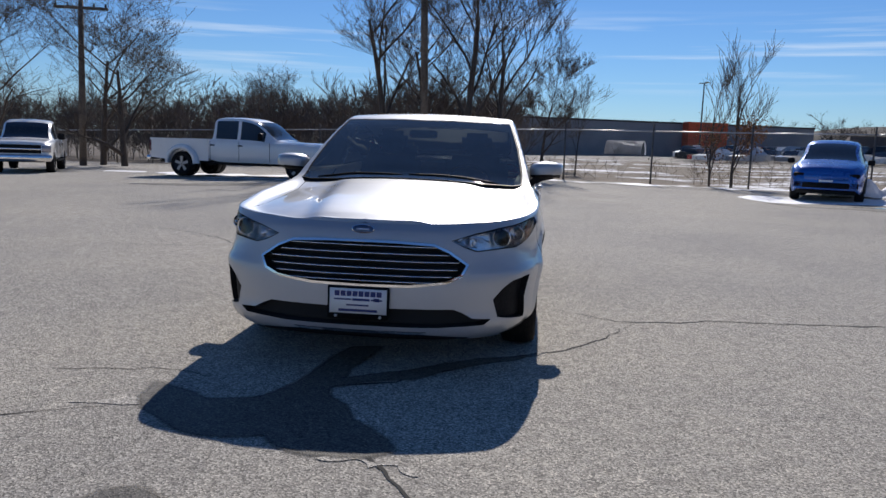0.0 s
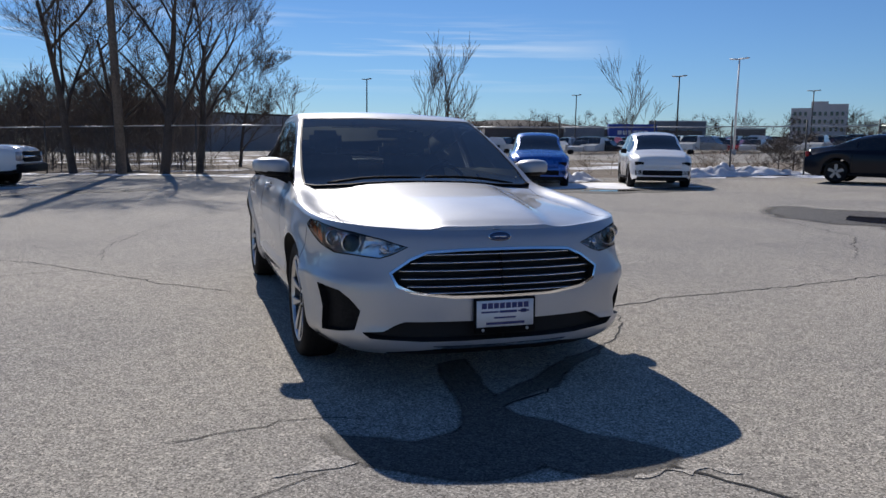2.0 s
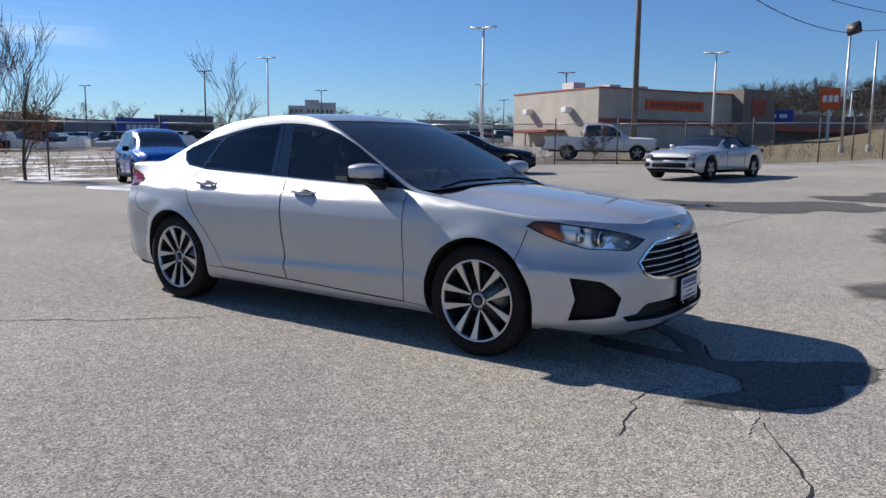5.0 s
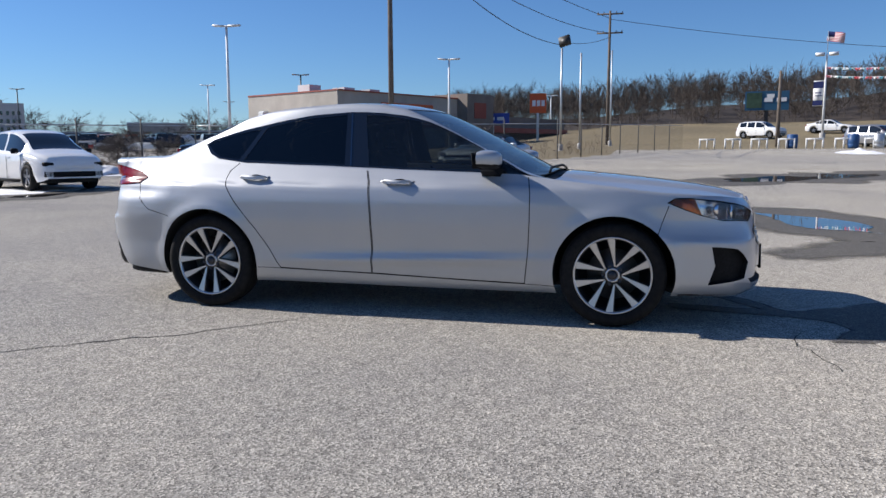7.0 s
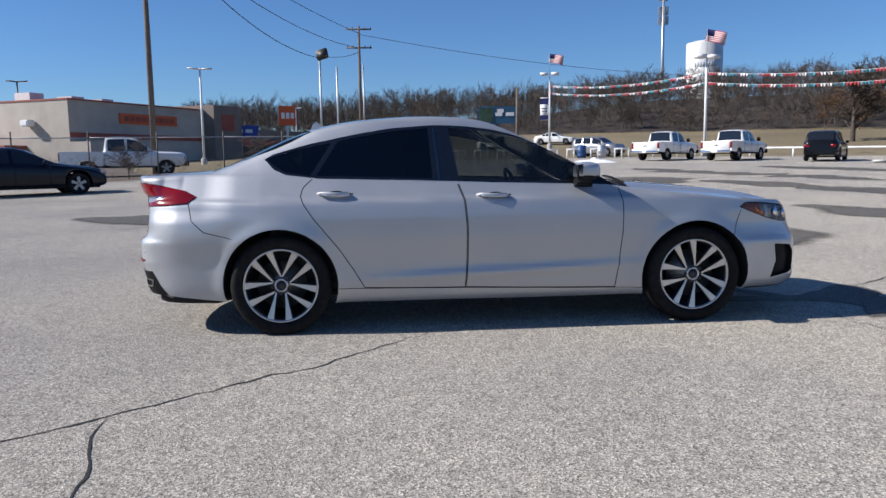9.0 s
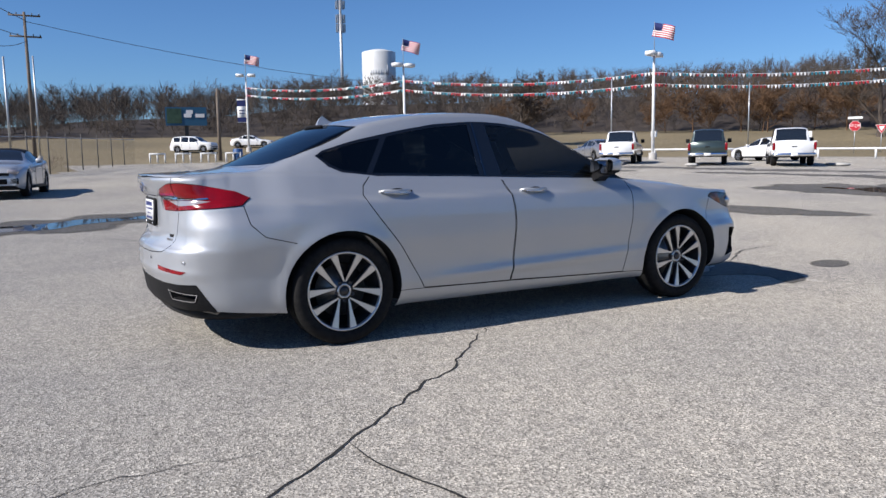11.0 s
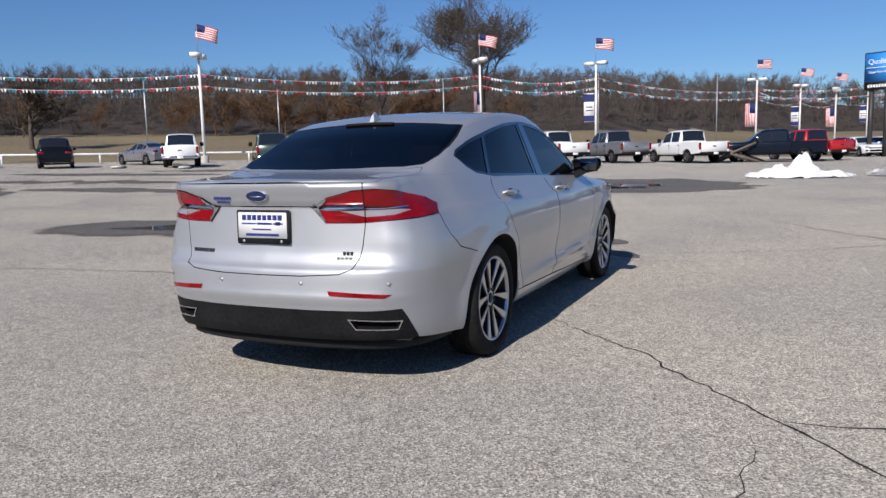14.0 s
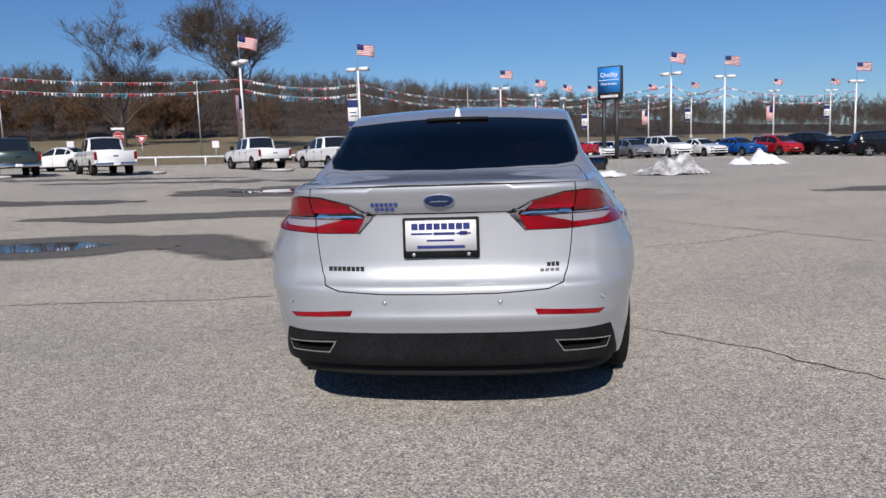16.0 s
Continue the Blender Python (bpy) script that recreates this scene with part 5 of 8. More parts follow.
# puddles: a damp fringe and water in it
PUDDLES = [([(9.9, 6.4), (10.4, 3.8), (11.4, 0.9), (12.6, -1.6), (11.6, -2.2), (10.2, 0.2), (8.6, 2.4), (8.7, 5.0)], [(9.6, 4.6), (10.0, 3.2), (11.0, 0.6), (10.6, 0.2), (9.0, 2.6), (8.9, 4.0)]),
           ([(7.2, -4.9), (5.8, -5.4), (4.3, -5.4), (3.4, -4.2), (2.9, -3.2), (3.5, -3.7), (4.3, -4.4), (5.5, -3.5), (6.8, -3.1), (8.2, -3.0), (8.4, -4.2)], [(6.9, -4.5), (6.0, -4.8), (5.0, -4.7), (5.6, -3.9), (6.8, -3.6), (7.8, -3.5)]),
           ([(10, -17.5), (7.0, -20.3), (4.0, -21.8), (0.5, -21.2), (-1.5, -17.5), (0.3, -14.8), (3.0, -14.6), (6.0, -15.0), (9.0, -15.2)], [(8.6, -17.0), (6.6, -18.6), (4.0, -19.2), (1.2, -18.4), (1.2, -16.2), (3.0, -15.6), (6.0, -15.9)]),
           ([(14.0, -1.0), (17.4, -3.4), (20.2, -5.2), (22.2, -9.4), (20.6, -10.6), (17.6, -8.6), (15.6, -5.0), (13.4, -2.6)], [(16.0, -3.4), (18.4, -5.0), (20.4, -8.8), (18.4, -8.0), (16.4, -5.0)]),
           ([(6.9, 12.9), (8.9, 11.4), (11.0, 11.6), (12.4, 12.6), (10.5, 12.9), (8.4, 13.6)], [(8.0, 12.6), (9.3, 11.9), (10.8, 12.1), (9.4, 12.8)])]
for i, (outer, inner) in enumerate(PUDDLES):
    blob("damp_fringe", outer, 0.005, M["damp"], "dark damp fringe of a shallow puddle on asphalt", "damp patch", 0.16, 20 + i, soft=0.5)
    blob("puddle", inner, 0.010, M["water"], "shallow puddle of meltwater mirroring the sky", "puddle", 0.14, 40 + i)
for i, (cx, cy, rx, ry) in enumerate(((14, -12, 5, 0.5), (24, -14, 7, 0.7), (12, -24, 6, 0.6), (-12, -14, 5, 0.35), (6, -9, 3, 0.35), (26, -20, 5, 0.8), (-6, 14, 4, 0.3), (20, -26, 8, 0.7))):
    blob("damp_patch", [(cx + rx * math.cos(a) - ry * 0.6 * math.sin(a), cy + ry * math.sin(a) + rx * 0.25 * math.cos(a)) for a in np.linspace(0, 2 * math.pi, 9)[:-1]], 0.005, M["damp"], "long dark damp streak on the asphalt", "damp patch", 0.2, 60 + i, soft=0.5)


def snow_bank(x, y, rx, ry, h, seed, label, turn=0.0, dirty=0.0):
    """A lumpy heap of old snow."""
    bm = bmesh.new()
    n = 40
    vs = {}
    for i in range(n + 1):
        for j in range(n + 1):
            u, v = -1 + 2 * i / n, -1 + 2 * j / n
            r = math.hypot(u, v)
            px, py = x + (u * rx) * math.cos(turn) - (v * ry) * math.sin(turn), y + (u * rx) * math.sin(turn) + (v * ry) * math.cos(turn)
            k = max(0.0, 1 - r * (1 + 0.25 * noise.noise(Vector((u * 2, v * 2, seed)))))
            z = h * (k ** 0.9) * (0.55 + 0.9 * noise.fractal(Vector((px * 1.6, py * 1.6, seed)), 1.0, 2.0, 4) + 0.35)
            if k > 0:
                vs[i, j] = bm.verts.new((px, py, ground_z(px, py) + 0.006 + max(0, z)))
    for i in range(n):
        for j in range(n):
            q = [vs.get(c) for c in ((i, j), (i + 1, j), (i + 1, j + 1), (i, j + 1))]
            if all(q):
                bm.faces.new(q)
    bmesh.ops.recalc_face_normals(bm, faces=bm.faces)
    tagged(obj("snow_mound", bm, M["snow_dirty"] if dirty else M["snow"]), label, "snow mound")


M["snow_dirty"] = grainy("dirty_snow", (0.10, 0.095, 0.09), (0.74, 0.74, 0.75), 3.2, 0.8, 0.5, 0.03, big=1.1)
snow_bank(-2.6, -23.0, 1.75, 0.8, 0.62, 1, "lumpy white pile of plowed snow on the asphalt", 0.1)
snow_bank(-6.15, -23.9, 1.5, 0.8, 0.85, 2, "gray-streaked dirty pile of plowed snow on the asphalt", 0.0, 1.0)
snow_bank(-12.0, -33.2, 1.45, 0.8, 0.72, 3, "white pile of plowed snow on the asphalt")
snow_bank(43.0, -14.0, 2.6, 1.2, 0.22, 4, "low heap of melting snow on the asphalt")
snow_bank(10.6, 17.2, 1.4, 0.6, 0.45, 5, "low heap of melting snow beside the fence")
snow_bank(18.0, 18.0, 3.6, 0.7, 0.5, 6, "low ridge of melting snow along the fence")
for i, pts in enumerate(([(-16.5, 22.5), (-12, 19.6), (-7, 16.4), (-5.0, 17.2), (-6, 19.4), (-11, 21.4)], [(6.4, 15.4), (6.9, 13.2), (9.2, 13.4), (12.6, 12.6), (13.4, 14.4), (10.0, 16.6)], [(0, 23.0), (5, 20.9), (8, 19.6), (8, 18.9), (4, 20.2), (0, 22.2)], [(-9, 29), (-4, 26.6), (0, 23.3), (0, 22.4), (-4.2, 25.6), (-9, 28)], [(16, 18.3), (23, 17.0), (23, 15.8), (16, 17.2)])):
    blob("snow_patch", pts, 0.012, M["snow"], "thin patch of melting snow on the asphalt", "snow", 0.2, 80 + i)


# ---- vehicles of the lot ----
def loft(bm, secs, close=False):
    rows = [[bm.verts.new(p) for p in s] for s in secs]
    for A, B in zip(rows, rows[1:]):
        for j in range(len(A) - (0 if close else 1)):
            k = (j + 1) % len(A)
            bm.faces.new((A[j], A[k], B[k], B[j]))
    return rows


def side_shell(bm, outline, half, tuck, arches=(), r=0.4):
    """A body side outline (y, z) run across the width, with rounded shoulders and real wheel arches."""
    pts = []
    low = min(z for _, z in outline)
    base = sorted(arches, reverse=True)
    for p in outline:
        pts.append(p)
    arc_pts = []
    for ya in base:
        h = 0.36 - low
        w = math.sqrt(max(0.01, r * r - (low - 0.36) ** 2))
        a0, a1 = math.atan2(low - 0.36, w), math.pi - math.atan2(low - 0.36, w)
        arc_pts += [(ya + r * math.cos(a0 + (a1 - a0) * k / 10), 0.36 + r * math.sin(a0 + (a1 - a0) * k / 10)) for k in range(11)]
    pts += arc_pts
    cy = sum(p[0] for p in outline) / len(outline)
    rows = []
    for fx, ins in ((-1.0, tuck), (-0.985, tuck * 0.35), (-0.93, 0.0), (0.93, 0.0), (0.985, tuck * 0.35), (1.0, tuck)):
        row = []
        for i, (y, z) in enumerate(pts):
            arch = i >= len(outline)
            zz = z if arch else (z - ins if z > low + 0.1 else z)
            yy = y if arch else y - math.copysign(min(ins, 0.12), y - cy)
            row.append((half * fx, yy, zz))
        rows.append(row)
    R = loft(bm, rows, close=True)
    for row in (R[0], R[-1]):
        bm.faces.new(row)
    bmesh.ops.recalc_face_normals(bm, faces=bm.faces)
    bmesh.ops.triangulate(bm, faces=[f for f in bm.faces if len(f.verts) > 4])


def lot_wheel(parent, x, y, r, w, rim, hubr=0.66):
    m = pose(x, y, r, 0, 90 if x > 0 else -90, 0)
    wh = new("wheel")
    wh.parent = parent
    wh.matrix_basis = m
    bm = bmesh.new()
    add_lathe(bm, [(r * hubr, w * 0.42), (r * 0.74, w * 0.5), (r * 0.94, w * 0.48), (r, w * 0.3), (r, -w * 0.3), (r * 0.94, -w * 0.5), (r * hubr, -w * 0.45)], Matrix(), 28)
    part("tyre", bm, M["tyre"], wh)
    bm = bmesh.new()
    add_lathe(bm, [(r * hubr, w * 0.42), (r * hubr * 0.93, w * 0.36), (r * hubr * 0.9, w * 0.05), (0.0, w * 0.05)], Matrix(), 24)
    part("rim", bm, M["alloy_dark"], wh)
    for k in range(5):
        bm = bmesh.new()
        a = 2 * math.pi * k / 5
        c, s = math.cos(a), math.sin(a)
        q = [(0.02, -0.035), (r * hubr * 0.95, -0.05), (r * hubr * 0.95, 0.05), (0.02, 0.035)]
        add_prism(bm, [(u * c - v * s, u * s + v * c) for u, v in q], w * 0.2, w * 0.36)
        part("spoke", bm, rim, wh, smooth=False)
    return wh


def car_shell(ob, y0, y1, W, top, belt, low, wheels, arch, rw, ws, rear, windows, paintm, taper=(0.18, 0.14), roofm=None):
    """A rounded car body lofted from sections: sides with wheel arches, shoulder, glasshouse, bonnet and roof.
    top and belt give heights along y; ws, rear and windows are the stretches that are glass."""
    top, belt = curve(top), curve(belt)
    ys = set(np.linspace(y0, y1, 34).round(4)) | {y0 + 0.03, y0 + 0.09, y1 - 0.03, y1 - 0.09}
    for ya in wheels:
        ys |= {round(float(ya + arch * math.cos(math.pi * k / 10)), 4) for k in range(11)}
    for st in [ws, rear] + list(windows):
        ys |= set(st)
    ys = sorted(y for y in ys if y0 <= y <= y1)
    ys = [y for i, y in enumerate(ys) if i == 0 or y - ys[i - 1] > 0.012]
    grid = []
    for y in ys:
        a = max(0.0, (y0 + 0.75 - y) / 0.75)
        b = max(0.0, (y - y1 + 0.75) / 0.75)
        w = W * (1 - taper[0] * a ** 2.4 - taper[1] * b ** 2.4)
        zt = top(y)
        zb = min(belt(y), zt - 0.01)
        lo = low + 0.10 * max(a, b) ** 4
        for ya in wheels:
            if abs(y - ya) < arch:
                lo = max(lo, 0.02 + WHEEL_Z + math.sqrt(arch * arch - (y - ya) ** 2))
        h = min(1.0, max(0.0, (zt - zb) / 0.34))
        rx = 0.80 * w + (rw - 0.80 * w) * h
        sec = [(w - t, lo + (zb - 0.03 - lo) * f) for f, t in ((0.0, 0.055), (0.12, 0.025), (0.35, 0.006), (0.62, 0.0), (0.85, 0.008), (1.0, 0.03))]
        sec.append((w - 0.06, zb))
        for g in (0.08, 0.5, 0.92):
            sec.append((w - 0.07 + (rx - w + 0.07) * (g + 0.10 * h * math.sin(math.pi * g)), zb + (zt - 0.05 * h - zb) * g))
        sec += [(rx - 0.05 * h - 0.02, zt - 0.022 * h - 0.002), (rx * 0.62, zt + 0.008), (rx * 0.3, zt + 0.018), (0.0, zt + 0.02)]
        grid.append([Vector((x, y, z)) for x, z in sec])
    n = len(grid[0])
    sets = {}
    for i in range(len(ys) - 1):
        ym = (ys[i] + ys[i + 1]) / 2
        for j in range(n - 1):
            key = ("body", 0)
            if j >= 10 and ws[0] < ym < ws[1]:
                key = ("windshield", 0)
            elif j >= 10 and rear[0] < ym < rear[1]:
                key = ("rear_glass", 0)
            elif 7 <= j <= 8:
                for q, st in enumerate(windows):
                    if st[0] < ym < st[1]:
                        key = ("side_window", q + 1)
            if roofm and j >= 7 and key[0] == "body" and ws[1] - 0.05 < ym < rear[1] + 0.1:
                key = ("soft_top", 0)
            sets.setdefault(key, []).append((i, j))
    for (nm, q), cells in sets.items():
        for sides in (((1, -1),) if q == 0 else ((1,), (-1,))):
            bm = bmesh.new()
            for sg in sides:
                made = {}
                def vert(i, j):
                    if (i, j) not in made:
                        p = grid[i][j]
                        made[i, j] = bm.verts.new((p.x * sg, p.y, p.z))
                    return made[i, j]
                for i, j in cells:
                    bm.faces.new([vert(*c) for c in ((i, j), (i + 1, j), (i + 1, j + 1), (i, j + 1))])
                if nm == "body":
                    for e in (0, len(ys) - 1):
                        bm.faces.new([vert(e, j) for j in range(n)] + [bm.verts.new((0, grid[e][0].y, grid[e][0].z))])
            bmesh.ops.remove_doubles(bm, verts=bm.verts, dist=0.0005)
            bmesh.ops.recalc_face_normals(bm, faces=bm.faces)
            part(nm, bm, {"body": paintm, "soft_top": roofm}.get(nm, M["glass_car"]), ob).data.set_sharp_from_angle(angle=radians(38))


M["glass_car"] = mat("dark_car_glass", (0.012, 0.014, 0.016), 0.04, 0.0, 0.0, 0.8)


def bars(parent, name, items, material, bevel=0.01, label=""):
    for x0, x1, y0, y1, z0, z1 in items:
        bm = bmesh.new()
        add_box(bm, x0, x1, y0, y1, z0, z1, bevel, seg=1)
        part(name, bm, material, parent, label)


def pickup(label, paintm, m, old=False, dual=False, dark_bumper=False):
    """Crew-cab pickup, front towards local -y."""
    ob = thing("pickup_truck", label, "pickup truck", m, "pickup trucks of the lot")
    L = 3.15 if dual else 2.92
    fa, ra, r = -L + 0.98, L - 1.25, 0.40
    car_shell(ob, -L, 0.94, 1.0, [(-L, 0.98), (-L + 0.05, 1.10), (-L + 0.3, 1.17), (-1.55, 1.23), (-1.42, 1.26), (-0.66, 1.82), (-0.35, 1.91), (0.1, 1.94), (0.6, 1.93), (0.80, 1.87), (0.90, 1.28), (0.94, 1.24)],
              [(-L, 0.96), (-L + 0.3, 1.10), (-1.4, 1.16), (0.94, 1.20)], 0.50, (fa,), 0.46, 0.78, (-1.42, -0.66), (0.80, 0.90), ((-1.02, -0.16), (-0.04, 0.72)), paintm, (0.10, 0.0))
    # the bed: two walls, front wall, floor, tailgate
    for sgn in (1, -1):
        bm = bmesh.new()
        side_shell(bm, [(0.95, 0.52), (0.95, 1.22), (L - 0.03, 1.22), (L - 0.03, 0.58)], 0.06, 0.012, (ra,), 0.47)
        for v in bm.verts:
            v.co.x += 0.94 * sgn
        part("bed_side", bm, paintm, ob, smooth=False)
        if dual:
            bm = bmesh.new()
            loft(bm, [[(x * sgn, ra + R * math.cos(math.pi * k / 16), 0.42 + R * math.sin(math.pi * k / 16)) for k in range(17)] for x, R in ((0.98, 0.62), (1.10, 0.61), (1.17, 0.56), (1.18, 0.48), (1.12, 0.46), (0.98, 0.46))])
            bmesh.ops.recalc_face_normals(bm, faces=bm.faces)
            part("wide_fender", bm, paintm, ob)
    bars(ob, "bed_wall", [(-0.9, 0.9, 0.96, 1.02, 0.55, 1.2)], paintm)
    bars(ob, "bed_floor", [(-0.9, 0.9, 1.0, L - 0.08, 0.68, 0.74)], M["black"])
    bars(ob, "tailgate", [(-0.86, 0.86, L - 0.07, L, 0.62, 1.2)], paintm, 0.015)
    bars(ob, "rear_bumper", [(-0.97, 0.97, L - 0.02, L + 0.16, 0.48, 0.64)], M["black"] if dark_bumper else M["chrome"], 0.03)
    bars(ob, "front_bumper", [(-0.99, 0.99, -L - 0.12, -L + 0.1, 0.46, 0.70)], M["black"] if not old else M["chrome"], 0.04)
    bars(ob, "grille", [(-0.66, 0.66, -L - 0.03, -L + 0.03, 0.74, 1.04)], M["black"], 0.02)
    bars(ob, "grille_bar", [(-0.66, 0.66, -L - 0.045, -L, 0.86, 0.92)], M["chrome"], 0.01)
    bars(ob, "headlight", [(-0.97, -0.68, -L - 0.02, -L + 0.1, 0.78, 1.02), (0.68, 0.97, -L - 0.02, -L + 0.1, 0.78, 1.02)], M["lens_white"], 0.02)
    bars(ob, "taillight", [(-1.0, -0.87, L - 0.09, L + 0.004, 0.78, 1.16), (0.87, 1.0, L - 0.09, L + 0.004, 0.78, 1.16)], M["lens_red"], 0.012)
    bars(ob, "plate", [(-0.16, 0.16, L + 0.155, L + 0.168, 0.49, 0.62)], M["plate_white"], 0.003)
    bars(ob, "badge_bar", [(-0.12, 0.12, L - 0.002, L + 0.008, 0.92, 0.98)], M["black"], 0.003)
    bars(ob, "door_handle", [(s * 1.0 - 0.015, s * 1.0 + 0.015, y, y + 0.16, 1.02, 1.06) for s in (1, -1) for y in (-0.28, 0.72)], M["black"], 0.005)
    bars(ob, "door_seam", [(s * 1.001 - 0.003, s * 1.001 + 0.003, y, y + 0.012, 0.56, 1.16) for s in (1, -1) for y in (-1.25, -0.16, 0.88)], M["gap"], 0)
    bars(ob, "running_board", [(s * 0.98 - 0.08, s * 0.98 + 0.08, -1.3, 0.85, 0.42, 0.48) for s in (1, -1)], M["black"], 0.01)
    bars(ob, "wing_mirror", [(s * 1.14 - 0.11, s * 1.14 + 0.11, -1.06, -0.94, 1.22, 1.46) for s in (1, -1)], M["black"], 0.03)
    bars(ob, "chassis", [(-0.7, 0.7, -L + 0.3, L - 0.2, 0.42, 0.60)], M["gap"], 0.02)
    for s in (1, -1):
        lot_wheel(ob, s * 0.86, fa, r, 0.27, M["alloy_lot"])
        lot_wheel(ob, s * (0.98 if dual else 0.86), ra, r, 0.27, M["alloy_lot"])
        if dual:
            lot_wheel(ob, s * 0.68, ra, r, 0.27, M["alloy_lot"])
    return ob


def small_car(name, label, category, paintm, m, kind="hatch", group=""):
    """Hatchback, saloon, coupe or SUV, front towards local -y."""
    ob = thing(name, label, category, m, group)
    spec = {"hatch": (2.08, 0.885, 0.34, 0.98, [(-2.08, 0.70), (-2.04, 0.82), (-1.85, 0.92), (-1.4, 1.02), (-1.22, 1.07), (-0.36, 1.50), (0.0, 1.58), (0.5, 1.60), (1.2, 1.56), (1.6, 1.47), (1.95, 1.10), (2.03, 1.0), (2.08, 0.8)],
                      [(-2.08, 0.66), (-1.8, 0.84), (-1.2, 0.95), (0, 0.98), (1.5, 1.06), (2.08, 0.76)], 0.64, (-1.22, -0.36), (1.6, 1.95), ((-0.78, 0.22), (0.32, 1.1), (1.16, 1.5))),
            "saloon": (2.45, 0.925, 0.34, 0.95, [(-2.45, 0.62), (-2.4, 0.74), (-2.2, 0.82), (-1.2, 0.96), (-1.05, 0.99), (-0.22, 1.37), (0.1, 1.45), (0.5, 1.46), (1.0, 1.38), (1.7, 1.13), (2.1, 1.07), (2.36, 1.03), (2.45, 0.82)],
                       [(-2.45, 0.58), (-2.1, 0.76), (-1.1, 0.90), (0, 0.95), (1.5, 1.0), (2.45, 0.8)], 0.62, (-1.05, -0.22), (1.0, 1.7), ((-0.72, 0.18), (0.28, 0.98), (1.04, 1.36))),
            "coupe": (2.39, 0.95, 0.345, 0.93, [(-2.39, 0.60), (-2.34, 0.74), (-2.1, 0.83), (-0.85, 0.96), (-0.72, 0.99), (-0.02, 1.28), (0.3, 1.34), (0.75, 1.33), (1.45, 1.08), (2.2, 1.04), (2.34, 1.0), (2.39, 0.8)],
                      [(-2.39, 0.56), (-2.1, 0.76), (-0.8, 0.88), (0.4, 0.93), (1.6, 1.0), (2.39, 0.78)], 0.62, (-0.72, -0.02), (0.85, 1.4), ((-0.4, 0.75),)),
            "suv": (2.38, 0.95, 0.37, 1.06, [(-2.38, 0.86), (-2.33, 1.0), (-2.1, 1.07), (-1.35, 1.13), (-1.22, 1.17), (-0.5, 1.63), (-0.1, 1.73), (0.6, 1.75), (1.6, 1.72), (2.05, 1.62), (2.26, 1.2), (2.33, 1.1), (2.38, 0.85)],
                    [(-2.38, 0.8), (-2.1, 0.98), (-1.2, 1.05), (0, 1.06), (2.0, 1.12), (2.38, 0.82)], 0.74, (-1.22, -0.5), (2.05, 2.26), ((-0.85, 0.1), (0.2, 1.05), (1.15, 1.9)))}[kind]
    L, W, r, zb, top, belt, rw, ws, rear, windows = spec
    fa, ra = -L + 0.86, L - 0.92
    base = (ws[0], rear[1])
    car_shell(ob, -L, L, W, top, belt, 0.22, (fa, ra), r + 0.05, rw, ws, rear, windows, paintm, roofm=M["black"] if kind == "coupe" else None)
    bars(ob, "grille", [(-0.55, 0.55, -L - 0.02, -L + 0.05, 0.36, 0.50)], M["black"], 0.02)
    if kind != "hatch":
        bars(ob, "upper_grille", [(-0.6, 0.6, -L - 0.015, -L + 0.05, 0.58, 0.66)], M["black"], 0.01)
    else:
        bars(ob, "nose_panel", [(-0.52, 0.52, -L - 0.012, -L + 0.05, 0.55, 0.72)], paintm, 0.02)
    bars(ob, "headlight", [(-W + 0.125, -W + 0.38, -L + 0.0, -L + 0.16, 0.64, 0.74), (W - 0.38, W - 0.125, -L + 0.0, -L + 0.16, 0.64, 0.74)], M["lens_white"] if kind != "hatch" else M["black"], 0.02)
    bars(ob, "fog_lamp", [(-W + 0.14, -W + 0.34, -L + 0.0, -L + 0.12, 0.36, 0.52), (W - 0.34, W - 0.14, -L + 0.0, -L + 0.12, 0.36, 0.52)], M["black"], 0.02)
    bars(ob, "taillight", [(-W + 0.12, -W + 0.40, L - 0.12, L + 0.005, 0.80, 0.94), (W - 0.40, W - 0.12, L - 0.12, L + 0.005, 0.80, 0.94)], M["lens_red"], 0.015)
    bars(ob, "plate", [(-0.16, 0.16, -L - 0.028, -L - 0.018, 0.52, 0.57)], M["plate_white"], 0.003)
    bars(ob, "sill", [(s * W - 0.03, s * W + 0.005, fa + r, ra - r, 0.22, 0.30) for s in (1, -1)], M["black"], 0.01)
    bars(ob, "door_seam", [(s * (W + 0.0005) - 0.003, s * (W + 0.0005) + 0.003, y, y + 0.012, 0.32, zb - 0.08) for s in (1, -1) for y in ((base[0] + 0.25, base[0] + 1.2, base[0] + 2.15) if kind != "coupe" else (base[0] + 0.15, base[0] + 1.4))], M["gap"], 0)
    bars(ob, "door_handle", [(s * W - 0.012, s * W + 0.02, y, y + 0.15, zb - 0.13, zb - 0.10) for s in (1, -1) for y in (base[0] + 1.0,)], paintm, 0.006)
    bars(ob, "wing_mirror", [(s * (W + 0.08) - 0.09, s * (W + 0.08) + 0.09, base[0] + 0.35, base[0] + 0.46, zb - 0.02, zb + 0.12) for s in (1, -1)], M["black"] if kind == "hatch" else paintm, 0.03)
    bars(ob, "underbody", [(-W + 0.2, W - 0.2, -L + 0.2, L - 0.2, 0.20, 0.30)], M["gap"], 0.01)
    for s in (1, -1):
        for y in (fa, ra):
            lot_wheel(ob, s * (W - 0.115), y, r, 0.22, M["alloy_lot"], 0.70)
    return ob


